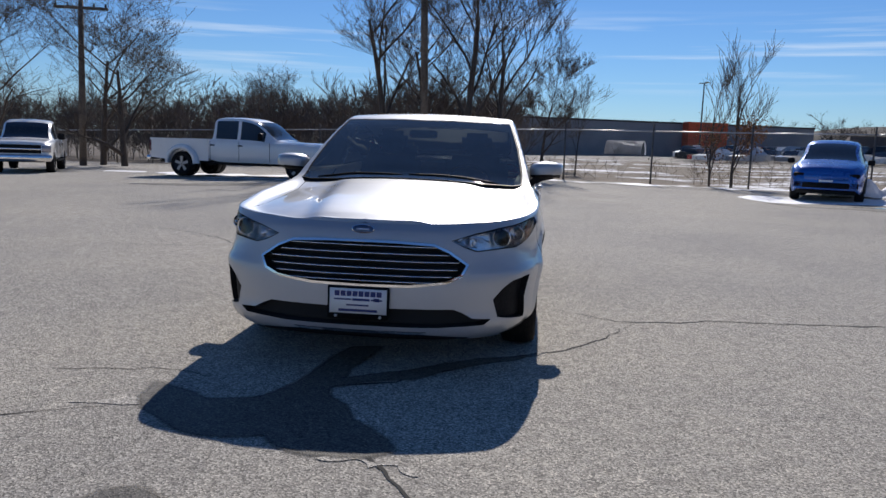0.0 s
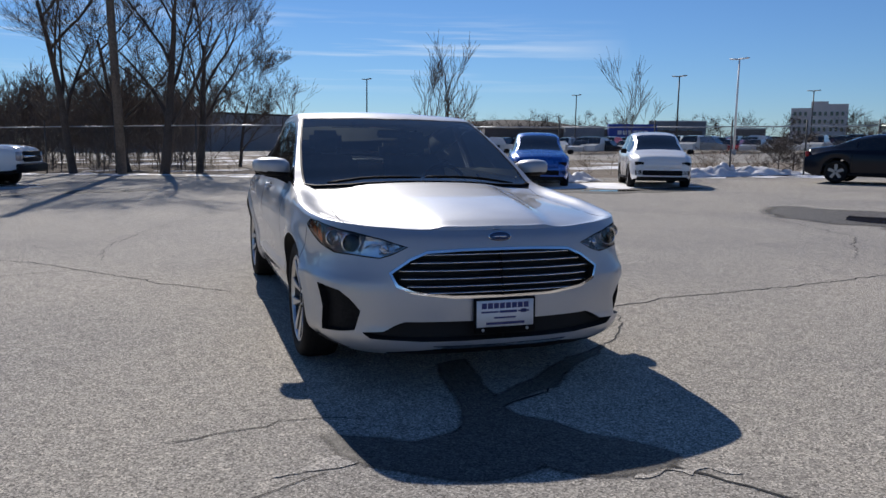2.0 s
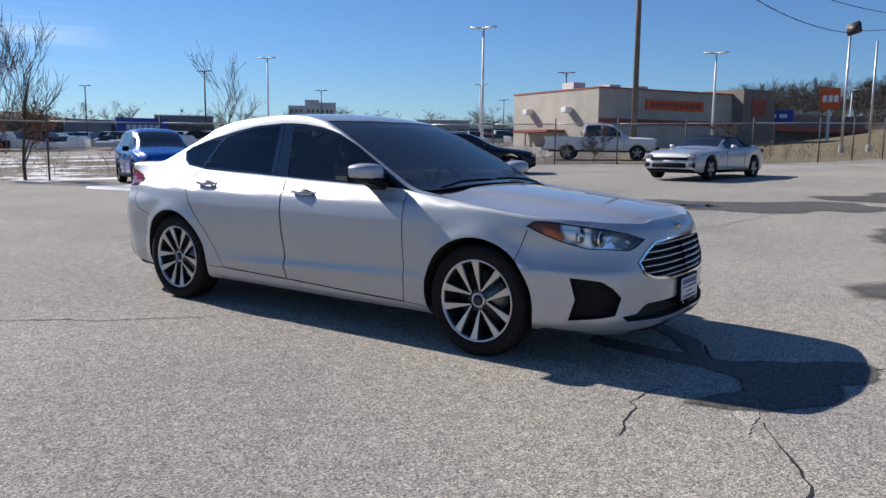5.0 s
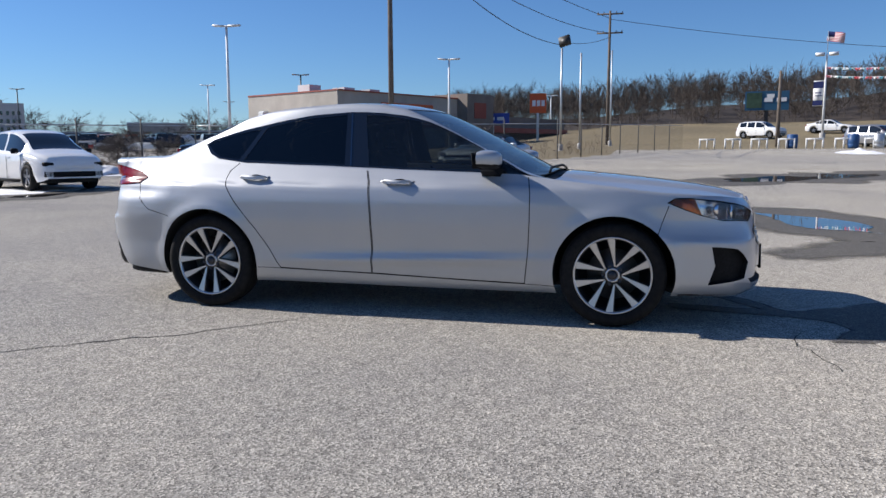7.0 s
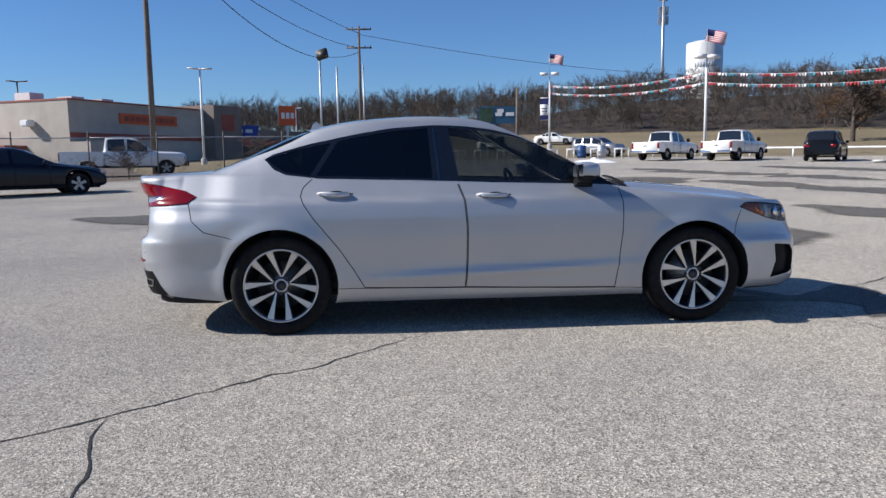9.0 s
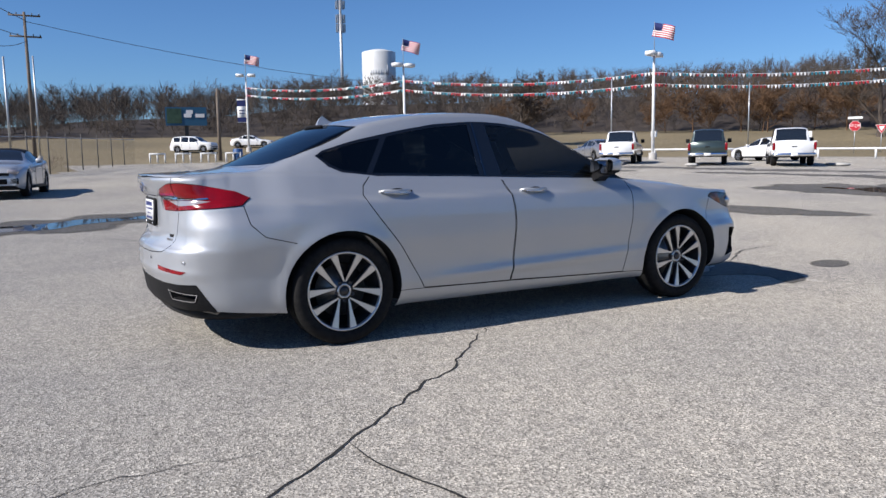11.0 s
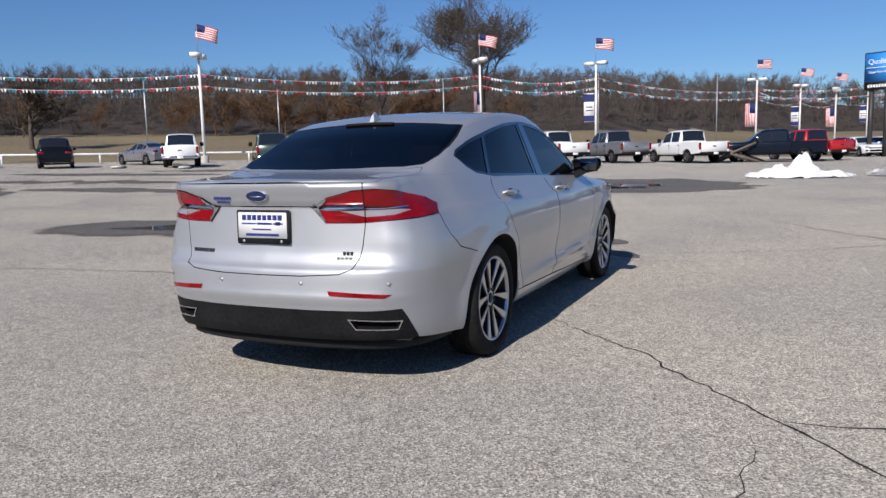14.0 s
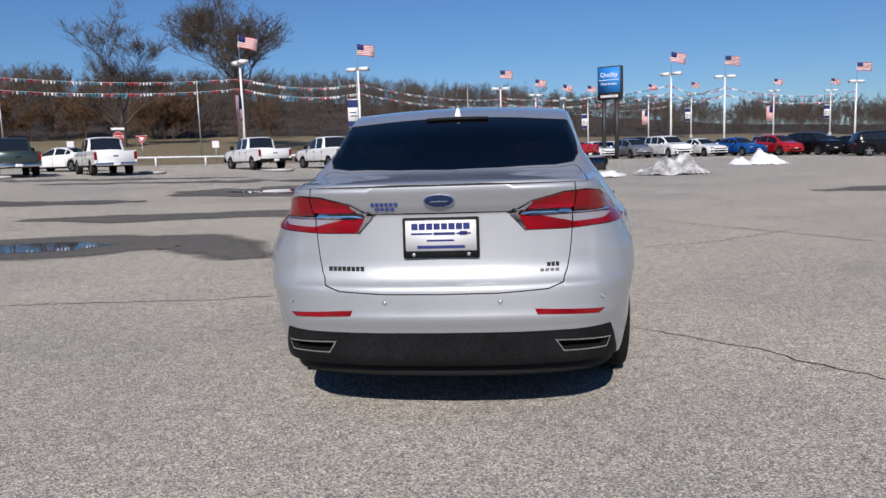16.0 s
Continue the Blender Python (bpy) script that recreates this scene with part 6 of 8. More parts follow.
def at(x, y, heading):
    """A pose on the ground whose local -y looks along heading (degrees from +x)."""
    return pose(x, y, ground_z(x, y), 0, 0, heading + 90)


pickup("white crew-cab dually pickup with wide rear fenders parked on snowy asphalt", M["white"], at(-8.6, 18.6, -8), dual=True)
pickup("older white pickup with a dark grille parked by the brush", M["white"], at(-18.3, 21.2, -62), old=True)
small_car("hatchback", "bright blue compact hatchback parked on wet asphalt by the fence", "car", M["blue"], at(9.1, 16.2, -113), "hatch")
small_car("hatchback", "white compact hatchback with dark headlights parked by the fence", "car", M["white"], at(12.2, 14.5, -116), "hatch")
small_car("sedan_car", "glossy black four-door sedan parked broadside on the lot", "car", M["navy"], at(18.85, 11.6, -57), "saloon")
small_car("convertible", "silver sports coupe with a black soft top", "car", M["gray_light"] if "gray_light" in M else M["silver"], at(20.3, 3.4, 170), "coupe")
ROW = -49
for x, y, pm, lb in ((31, -30, "white", "white crew-cab pickup backed toward the lot, beside a flagpole"), (25.4, -31.3, "green_paint", "dark green-gray pickup parked in the row"), (21.3, -32.8, "white", "white crew-cab pickup with chrome bumper in the row"),
                     (15.6, -40.2, "white", "white pickup with black bumper parked by the verge"), (11.2, -41, "white", "white pickup parked beside a gray one"), (7.9, -42.6, "gray_paint", "silver-gray crew-cab pickup parked in the row"),
                     (3.6, -43.2, "white", "white crew-cab pickup parked beside stacked ramps"), (-3.2, -49, "red_paint", "bright red pickup parked behind the snow pile"),
                     (45.5, -19.8, "white", "white pickup parked near the white rail"), (42.3, -23.2, "white", "white pickup parked near a flagpole")):
    pickup(lb, M[pm], at(x, y, ROW), dark_bumper=(pm != "green_paint" and y < -35))
pickup("dark navy pickup parked broadside behind the snow pile", M["navy"], at(-1.2, -45.0, 10))
small_car("suv", "dark sport utility vehicle parked between the pickups", "car", M["black_paint"], at(37.5, -26.5, -40), "suv")
small_car("sedan_car", "white sedan parked behind the row of pickups", "car", M["white"], at(27.5, -39, -10), "saloon")
small_car("sedan_car", "dark gray sedan parked beyond the pickups", "car", M["gray_paint"], at(37.0, -33.0, -15), "saloon")
small_car("suv", "black sport utility vehicle standing alone on the asphalt", "car", M["black_paint"], at(-26.1, -50.9, 175), "suv")
small_car("suv", "silver minivan parked on the verge beyond the white rail", "car", M["gray_paint"], at(62, -20, -140), "suv")
small_car("sedan_car", "white sedan passing on the road beyond the grass", "car", M["white"], at(86, -22, -120), "saloon")
small_car("suv", "white sport utility vehicle on the verge beyond the rail", "car", M["white"], at(80, -14, -130), "suv")
pickup("white work pickup beyond the chain-link fence", M["white"], at(34, 13.0, -70))
cols = ["white", "gray_paint", "white", "white", "blue", "red_paint", "black_paint", "navy", "red_paint", "gray_paint", "black_paint", "red_paint", "gray_paint", "blue", "white", "gray_paint", "black_paint", "white"]
rows = {}
for i, c in enumerate(cols):
    x, y = -7.0 - 2.75 * i, -60 + 0.42 * i + (i % 3) * 0.3
    kind = ("saloon", "suv", "hatch")[(i * 2 + i // 4) % 3]
    nm = {"white": "white", "gray_paint": "silver-gray", "blue": "bright blue", "red_paint": "red", "black_paint": "black", "navy": "navy"}[c]
    kn = {"saloon": "sedan", "suv": "sport utility vehicle", "hatch": "hatchback"}[kind]
    key = (c, kind)
    if key in rows:
        copy_thing(rows[key], at(x, y, 112))
    else:
        rows[key] = small_car("parked_car", nm + " " + kn + " parked in the far sales row", "car", M[c], at(x, y, 112), kind, "cars in the far sales row")
keys = list(rows)
for i in range(24):
    copy_thing(rows[keys[(i * 5 + 2) % len(keys)]], at(-3.5 - 2.6 * i, -67 + 0.35 * i, 70 if i % 3 else 112))


# ---- poles, lamps, flags, signs ----
def pole(name, label, category, x, y, h, r0, r1, material, heads=(), foot=True):
    ob = thing(name, label, category, pose(x, y, ground_z(x, y)))
    bm = bmesh.new()
    add_tube(bm, [(0, 0, -0.2), (0, 0, h * 0.5), (0, 0, h)], [r0, (r0 + r1) / 2, r1], 12)
    part("shaft", bm, material, ob)
    if foot:
        bm = bmesh.new()
        add_lathe(bm, [(r0 * 2.2, -0.1), (r0 * 2.2, 0.45), (r0 * 2.0, 0.5), (0, 0.5)], Matrix(), 16)
        part("footing", bm, M["concrete"], ob)
    return ob


M["concrete"] = grainy("concrete", (0.42, 0.41, 0.39), (0.55, 0.53, 0.5), 12, 0.9, 0.2, 0.006)
M["lamp_glass"] = mat("lamp_lens", (0.82, 0.82, 0.8), 0.25)
M["roof_white"] = mat("lamp_housing", (0.78, 0.78, 0.78), 0.4)


def lot_lamp(x, y, h, turn, material, dark=False):
    ob = pole("lot_lamp", ("dark bronze" if dark else "white steel") + " parking-lot lamp pole with two flat heads", "lamp", x, y, h, 0.11, 0.075, material)
    t = radians(turn)
    for s in (1, -1):
        bm = bmesh.new()
        add_box(bm, 0.12, 0.95, -0.16, 0.16, -0.05, 0.05, 0.02, Matrix.Translation((0, 0, h)) @ pose(0, 0, 0, 0, -4, turn + (0 if s > 0 else 180)))
        hd = part("lamp_head", bm, M["roof_white"] if not dark else material, ob)
        bm = bmesh.new()
        add_box(bm, 0.3, 0.9, -0.13, 0.13, -0.062, -0.05, 0.0, Matrix.Translation((0, 0, h)) @ pose(0, 0, 0, 0, -4, turn + (0 if s > 0 else 180)))
        part("lens", bm, M["lamp_glass"], hd)
    bm = bmesh.new()
    add_box(bm, -0.14, 0.14, -0.05, 0.05, -0.06, 0.06, 0.01, Matrix.Translation((0, 0, h)) @ pose(0, 0, 0, 0, 0, turn))
    part("bracket", bm, material, ob)


M["flag_red"] = mat("flag_red", (0.45, 0.02, 0.035), 0.8)
M["flag_white"] = mat("flag_white", (0.78, 0.77, 0.76), 0.8)
M["flag_blue"] = mat("flag_blue", (0.015, 0.025, 0.12), 0.8)


def flag_mesh(parent, w, h, m, hang=False):
    """Stripes and canton of a waving flag, each a part."""
    def wave(u, v):
        if hang:
            return m @ Vector((u * w, 0.03 * math.sin(5 * v + 3 * u), -v * h))
        return m @ Vector((u * w, 0.16 * w * math.sin(5.5 * u + 1.2 * v) * u, -v * h - 0.10 * w * u * u))
    def patch(u0, u1, v0, v1, lift=0.0):
        bm = bmesh.new()
        n = 12
        g = [[bm.verts.new(wave(u0 + (u1 - u0) * i / n, v0 + (v1 - v0) * j) + m.to_3x3() @ Vector((0, lift, 0))) for j in range(2)] for i in range(n + 1)]
        for A, B in zip(g, g[1:]):
            bm.faces.new((A[0], B[0], B[1], A[1]))
        bm.normal_update()
        bmesh.ops.solidify(bm, geom=bm.faces[:], thickness=0.012)
        return bm
    for k in range(13):
        if hang:
            part("stripe", patch(k / 13, (k + 1) / 13, 0.42 if k < 7 else 0.0, 1.0), M["flag_red"] if k % 2 == 0 else M["flag_white"], parent)
        else:
            part("stripe", patch(0.4 if k < 7 else 0.0, 1.0, k / 13, (k + 1) / 13), M["flag_red"] if k % 2 == 0 else M["flag_white"], parent)
    c = part("canton", patch(0, 7 / 13, 0, 0.42) if hang else patch(0, 0.4, 0, 7 / 13), M["flag_blue"], parent)


def flag_pole(x, y, h, seed, banner=None, flag=True, turn=None):
    """White light standard with a boxy lamp, a flag on top and sometimes a banner."""
    ob = pole("flag_lamp_pole", "white light pole with boxy lamps and a waving striped flag" if flag else "white light pole with boxy lamps", "lamp pole", x, y, h, 0.13, 0.085, M["pole_white"])
    face = math.degrees(math.atan2(y - 5, x + 3)) + 90
    for s in (-1, 1):
        bm = bmesh.new()
        add_box(bm, s * 0.62 - 0.42, s * 0.62 + 0.42, -0.32, 0.32, -0.14, 0.16, 0.02, Matrix.Translation((0, 0, h + 0.05)) @ pose(0, 0, 0, 0, 0, face + seed * 37))
        part("lamp_box", bm, M["roof_white"], ob)
    bm = bmesh.new()
    add_tube(bm, [(0, 0, h), (0, 0, h + 2.3)], 0.025, 6)
    part("staff", bm, M["steel"], ob)
    if flag:
        fl = new("flag")
        fl.parent = ob
        flag_mesh(fl, 1.55, 0.95, Matrix.Translation((0, 0, h + 2.25)) @ pose(0, 0, 0, 0, 6 + 5 * math.sin(seed), face + 180 + 12 * math.sin(seed * 2.3)))
    if banner == "flag":
        fl = new("hanging_flag")
        fl.parent = ob
        flag_mesh(fl, 1.1, 2.6, Matrix.Translation((0, 0, h - 2.6)) @ pose(0.0, 0, 0, 0, 0, face + (62 if seed == 3 else 0)) @ Matrix.Translation((0.12, 0, 0)), True)
    elif banner:
        bm = bmesh.new()
        mm = Matrix.Translation((0, 0, h - 2.5)) @ pose(0, 0, 0, 0, 0, face)
        add_box(bm, 0.15, 1.05, -0.012, 0.012, -2.5, 0, 0.0, mm)
        bn = part("banner", bm, M["flag_white"], ob, "white and navy vertical banner")
        for z0, z1, x0, x1 in ((-0.75, -0.08, 0.15, 1.05), (-2.45, -1.95, 0.15, 1.05), (-1.25, -1.15, 0.3, 0.9), (-1.55, -1.45, 0.25, 0.85)):
            bm = bmesh.new()
            add_box(bm, x0, x1, -0.016, 0.016, z0, z1, 0.0, mm)
            part("print_bar", bm, M["flag_blue"], bn, smooth=False)
    return ob


FLAGS = [(78.8, -19.6, 8.2, "sign"), (55.0, -26.9, 8.0, None), (35.8, -37.3, 7.4, None), (22.0, -56.0, 8.1, "flag"), (13.6, -62.5, 8.0, "sign")]
for k, (px, d, b) in enumerate(((877, 95, "flag"), (943, 109, "sign"), (995, 121, "flag"), (1040, 134, "sign"), (1190, 82, None), (1282, 89, None), (1490, 105, None), (1150, 150, "flag"), (1225, 152, "sign"), (1363, 150, "flag"), (1452, 158, "sign"))):
    a = radians(96.95 + (px - 1085) * 0.0388)
    FLAGS.append((-0.3 + d * math.cos(a), 5.5 - d * math.sin(a), 8.0, b))
for i, (x, y, h, b) in enumerate(FLAGS):
    flag_pole(x, y, h, i, b, True)


def pennants(a, b, sag, seed, dim=False):
    """A string of coloured pennants between two places."""
    rnd = random.Random(seed)
    ob = thing("pennant_string", "string of red, white and teal pennants between poles", "pennants", Matrix.Translation(a))
    A, B = Vector((0, 0, 0)), Vector(b) - Vector(a)
    n = 24
    pts = [A.lerp(B, k / n) - Vector((0, 0, 4 * sag * (k / n) * (1 - k / n))) for k in range(n + 1)]
    bm = bmesh.new()
    add_tube(bm, pts, 0.012, 3, False)
    part("cord", bm, M["flag_white"], ob)
    L = B.length
    d = B.normalized()
    cnt = int(L / 0.24)
    for ci, mt in enumerate(("flag_red", "flag_white", "penn_teal")):
        bm = bmesh.new()
        for k in range(cnt):
            if (k // 4 + (k // 13)) % 3 != ci and rnd.random() > 0.05:
                continue
            t = (k + 0.5) / cnt
            p = A.lerp(B, t) - Vector((0, 0, 4 * sag * t * (1 - t)))
            s = rnd.uniform(-0.25, 0.25)
            off = d.cross(Vector((0, 0, 1))) * s
            bm.faces.new([bm.verts.new(q) for q in (p - d * 0.085, p + d * 0.085, p + Vector((0, 0, -0.2)) + off * 0.7 + d * 0.04, p + Vector((0, 0, -0.2)) + off * 0.7 - d * 0.03)])
        tagged(part("bunting", bm, M[mt], ob, smooth=False), kind="stuff")


M["penn_teal"] = mat("pennant_teal", (0.02, 0.22, 0.30), 0.7)
chain = FLAGS[:8]
for i, ((ax, ay, ah, _), (bx, by, bh, _)) in enumerate(zip(chain, chain[1:])):
    for dz in (1.2, 2.0):
        pennants((ax, ay, ground_z(ax, ay) + ah - dz), (bx, by, ground_z(bx, by) + bh - dz), 0.55, i)
for i, (a, b) in enumerate(((9, 10), (10, 11), (5, 9), (8, 10))):
    for dz in (1.0, 1.8):
        pennants((FLAGS[a][0], FLAGS[a][1], ground_z(*FLAGS[a][:2]) + 8 - dz), (FLAGS[b][0], FLAGS[b][1], ground_z(*FLAGS[b][:2]) + 8 - dz), 0.8, 30 + i)

lot_lamp(41.7, 25.4, 8.7, 100, M["pole_white"])
lot_lamp(58.0, 14.0, 7.6, 100, M["pole_white"])
for az, d, dark in ((-76, 101, 1), (-60.8, 128, 1), (-53.4, 95, 1), (-49.3, 78, 0), (-45, 122, 1), (-33.4, 105, 0), (-27.3, 88, 1), (-31.4, 140, 1), (-8.0, 120, 0)):
    lx, ly = -3.07 + d * math.cos(radians(az)), -4.98 - d * math.sin(radians(az))
    lot_lamp(lx, ly, 9.5 - ground_z(lx, ly), 110, M["pole_dark"] if dark else M["pole_white"], bool(dark))


def wood_pole(x, y, h, arms, turn, lean=0.0):
    ob = thing("utility_pole", "weathered wooden utility pole" + (" with crossarms" if arms else ""), "utility pole", pose(x, y, ground_z(x, y), 0, lean, 0))
    bm = bmesh.new()
    add_tube(bm, [(0, 0, -0.3), (0, 0, h * 0.5), (0, 0, h)], [0.17, 0.145, 0.11], 12)
    part("shaft", bm, M["wood"], ob)
    for z in arms:
        bm = bmesh.new()
        add_box(bm, -1.25, 1.25, -0.06, 0.06, z - 0.07, z + 0.07, 0.01, pose(0, 0, 0, 0, 0, turn))
        arm = part("crossarm", bm, M["wood"], ob)
        for u in (-1.15, -0.6, 0.6, 1.15):
            bm = bmesh.new()
            add_lathe(bm, [(0.03, 0), (0.06, 0.05), (0.03, 0.1), (0.05, 0.15), (0, 0.18)], Matrix.Translation(pose(0, 0, 0, 0, 0, turn) @ Vector((u, 0, z + 0.07))), 8)
            part("insulator", bm, M["pole_dark"], arm)
    return ob


wood_pole(-20.8, 28.6, 8.2, (7.4,), 10, 1.0)
wood_pole(-3.7, 25.8, 13.0, (), 0, -1.6)
wood_pole(72.2, 1.35, 12.9, (12.6, 10.8), 90)
wood_pole(36.4, 12.1, 14.0, (), 0, -0.6)
wood_pole(64, -13.0, 6.3, (), 0)
for x, y, h in ((50, -46, 7), (30, -66, 7.5), (46, -60, 6.5), (17, -78, 8), (5, -80, 8)):
    pole("bare_pole", "thin bare steel pole beyond the lot", "pole", x, y, h, 0.07, 0.05, M["steel"], foot=False)
# overhead wires
for i, (a, b, sag) in enumerate((((36.4, 12.1, 14.2), (72.2, 1.35, 13.8), 0.4), ((36.4, 12.1, 13.7), (72.2, 1.35, 12.4), 1.2), ((72.2, 1.35, 13.7), (95, -60, 12), 1.5), ((72.2, 1.35, 12.0), (55.5, 4.3, 9.4), 0.3), ((36.4, 12.1, 14.0), (55.5, 4.3, 9.2), 1.4), ((36.4, 12.1, 14.2), (20, 60, 15), 1.5))):
    bm = bmesh.new()
    add_tube(bm, [Vector(a).lerp(Vector(b), k / 20) - Vector((0, 0, 4 * sag * (k / 20) * (1 - k / 20))) for k in range(21)], 0.028, 4, False)
    tagged(obj("overhead_wire", bm, M["pole_dark"]), "thin dark overhead wire strung between poles", "wire")
# floodlight pole
ob = pole("floodlight_pole", "steel pole with a tilted dark floodlight", "lamp", 55.2, 4.3, 7.9, 0.09, 0.07, M["steel"])
bm = bmesh.new()
add_box(bm, -0.45, 0.45, -0.16, 0.16, -0.4, 0.4, 0.05, pose(0, -0.2, 8.4, 20, 15, 80))
part("flood_head", bm, M["pole_dark"], ob)
pole("steel_pole", "plain galvanised steel pole by the fence", "pole", 60.5, 3.2, 8.0, 0.09, 0.07, M["steel"])
pole("steel_pole", "plain galvanised steel pole by the fence", "pole", 70.0, 1.0, 9.0, 0.08, 0.06, M["steel"])

# dealer sign
QX, QY = -7.9, -58.0
ob = thing("dealer_sign", "tall blue dealership sign on two dark posts", "sign", pose(QX, QY, ground_z(QX, QY), 0, 0, -30))
for x in (-0.55, 0.55):
    bm = bmesh.new()
    add_box(bm, x - 0.13, x + 0.13, -0.13, 0.13, 0, 4.9, 0.01)
    part("post", bm, M["pole_dark"], ob)
bm = bmesh.new()
add_box(bm, -1.0, 1.0, -0.25, 0.25, 4.75, 7.4, 0.03)
part("cabinet", bm, M["pole_dark"], ob)
M["sign_blue"] = mat("sign_blue", (0.02, 0.22, 0.62), 0.55)
for s in (1, -1):
    bm = bmesh.new()
    add_box(bm, -0.92, 0.92, -0.262 if s < 0 else 0.25, -0.25 if s < 0 else 0.262, 5.32, 7.3, 0)
    part("face", bm, M["sign_blue"], ob, "bright blue sign face")


def lettering(parent, text, size, m, material, depth=0.01):
    cu = bpy.data.curves.new("lettering", "FONT")
    cu.body, cu.size, cu.extrude, cu.align_x, cu.align_y = text, size, depth, "CENTER", "CENTER"
    tmp = bpy.data.objects.new("tmp", cu)
    me = bpy.data.meshes.new_from_object(tmp)
    bpy.data.objects.remove(tmp)
    me.materials.append(material)
    o = new("lettering", me)
    o.parent, o.matrix_basis = parent, m
    return o


lettering(ob, "Quality", 0.5, pose(0, 0.272, 6.72, 90, 0, 180), M["flag_white"])
lettering(ob, "Used Vehicles", 0.24, pose(0, 0.272, 6.0, 90, 0, 180), M["flag_white"])
for k in range(8):
    bm = bmesh.new()
    add_box(bm, 0.72 - 0.19 * k - 0.14, 0.72 - 0.19 * k, 0.26, 0.272, 4.93, 5.13, 0.01)
    part("letter_bar", bm, M["flag_white"], ob, smooth=False)
bm = bmesh.new()
add_box(bm, -0.85, 0.85, 0.26, 0.27, 6.3, 6.34, 0)
part("rule", bm, M["flag_white"], ob, smooth=False)


def road_sign(x, y, kind, h=2.3):
    ob = thing("road_sign", {"stop": "red octagonal stop sign on a thin post", "yield": "red and white triangular yield sign on a post", "small": "small white road sign on a thin post"}[kind], "sign", pose(x, y, ground_z(x, y), 0, 0, math.degrees(math.atan2(y - 5, x + 3)) - 90))
    bm = bmesh.new()
    add_tube(bm, [(0, 0, 0), (0, 0, h)], 0.035, 6)
    part("post", bm, M["steel"], ob)
    n, r, a0 = {"stop": (8, 0.46, math.pi / 8), "yield": (3, 0.55, -math.pi / 2), "small": (4, 0.42, math.pi / 4)}[kind]
    for nm, rr, y0, mt in (("rim", r, -0.06, "flag_white"), ("face", r * (0.94 if kind == "stop" else 0.9), -0.075, "flag_red" if kind != "small" else "flag_white")):
        bm = bmesh.new()
        add_prism(bm, [(rr * math.cos(a0 + 2 * math.pi * k / n), rr * math.sin(a0 + 2 * math.pi * k / n)) for k in range(n)], 0, 0.012, Matrix.Translation((0, y0, h)) @ pose(0, 0, 0, 90, 0, 0))
        part(nm, bm, M[mt], ob, smooth=False)
    if kind == "stop":
        lettering(ob, "STOP", 0.34, pose(0, -0.09, h, 90, 0, 0), M["flag_white"], 0.004)
        bm = bmesh.new()
        add_box(bm, -0.55, 0.55, -0.02, 0.0, h + 0.6, h + 0.8, 0.0)
        part("street_blade", bm, M["lamp_glass"], ob, smooth=False)
    if kind == "yield":
        bm = bmesh.new()
        add_prism(bm, [(0.26 * math.cos(-math.pi / 2 + 2 * math.pi * k / 3), 0.26 * math.sin(-math.pi / 2 + 2 * math.pi * k / 3)) for k in range(3)], 0, 0.012, Matrix.Translation((0, -0.088, h)) @ pose(0, 0, 0, 90, 0, 0))
        part("inner_face", bm, M["flag_white"], ob, smooth=False)


def by_az(az, d, ex=-4.0, ey=4.5):
    return ex + d * math.cos(radians(az)), ey - d * math.sin(radians(az))


road_sign(*by_az(58.8, 75), "stop")
road_sign(*by_az(60.3, 76), "yield", 2.1)
road_sign(*by_az(65.0, 72), "small", 1.6)
road_sign(*by_az(56.0, 80), "small", 1.5)
road_sign(*by_az(46.0, 78), "small", 1.8)

# white pipe rails at the edge of the lot
def pipe_rail(a, b, seed=0, h=0.75):
    L = math.hypot(b[0] - a[0], b[1] - a[1])
    ob = thing("pipe_rail", "low white pipe rail along the edge of the lot", "rail", pose(a[0], a[1], 0), "white pipe rails")
    n = max(2, int(L / 3))
    P = [(0 + (b[0] - a[0]) * k / n, (b[1] - a[1]) * k / n) for k in range(n + 1)]
    for x, y in P:
        bm = bmesh.new()
        z = ground_z(a[0] + x, a[1] + y)
        add_tube(bm, [(x, y, z - 0.1), (x, y, z + h)], 0.07, 8)
        part("post", bm, M["pole_white"], ob)
    bm = bmesh.new()
    add_tube(bm, [(x, y, ground_z(a[0] + x, a[1] + y) + h * 0.9) for x, y in P], 0.075, 8)
    part("rail", bm, M["pole_white"], ob)


for k in range(11):
    x, y = 60.0 - 0.5 * k, -6.5 - 1.9 * k
    pipe_rail((x, y), (x - 0.28, y - 1.1), k, 0.8)
pipe_rail((50.5, -28.5), (41, -37))
pipe_rail((40.5, -37.5), (33, -44))
pipe_rail((32, -44.5), (20, -52))
pipe_rail((19, -52.5), (8, -56))
# barrels
M["barrel_blue"] = grainy("barrel_blue", (0.02, 0.07, 0.2), (0.03, 0.1, 0.26), 10, 0.45, 0.05, 0.004)
for x, y, mt, lb in ((58.6, -13.2, "barrel_blue", "blue plastic barrel beside the white rail"), (57.4, -17.2, "barrel_blue", "blue plastic barrel beside the white rail"), (57.0, -18.8, "steel", "gray steel drum beside the white rail"), (54.4, -23.4, "barrel_blue", "blue plastic barrel at the edge of the lot")):
    bm = bmesh.new()
    add_lathe(bm, [(0, 0), (0.36, 0), (0.40, 0.3), (0.38, 0.33), (0.40, 0.36), (0.41, 0.7), (0.39, 0.73), (0.4, 1.0), (0.36, 1.08), (0, 1.08)], pose(x, y, ground_z(x, y)), 20)
    tagged(obj("barrel", bm, M[mt]), lb, "barrel", "barrels by the rail")
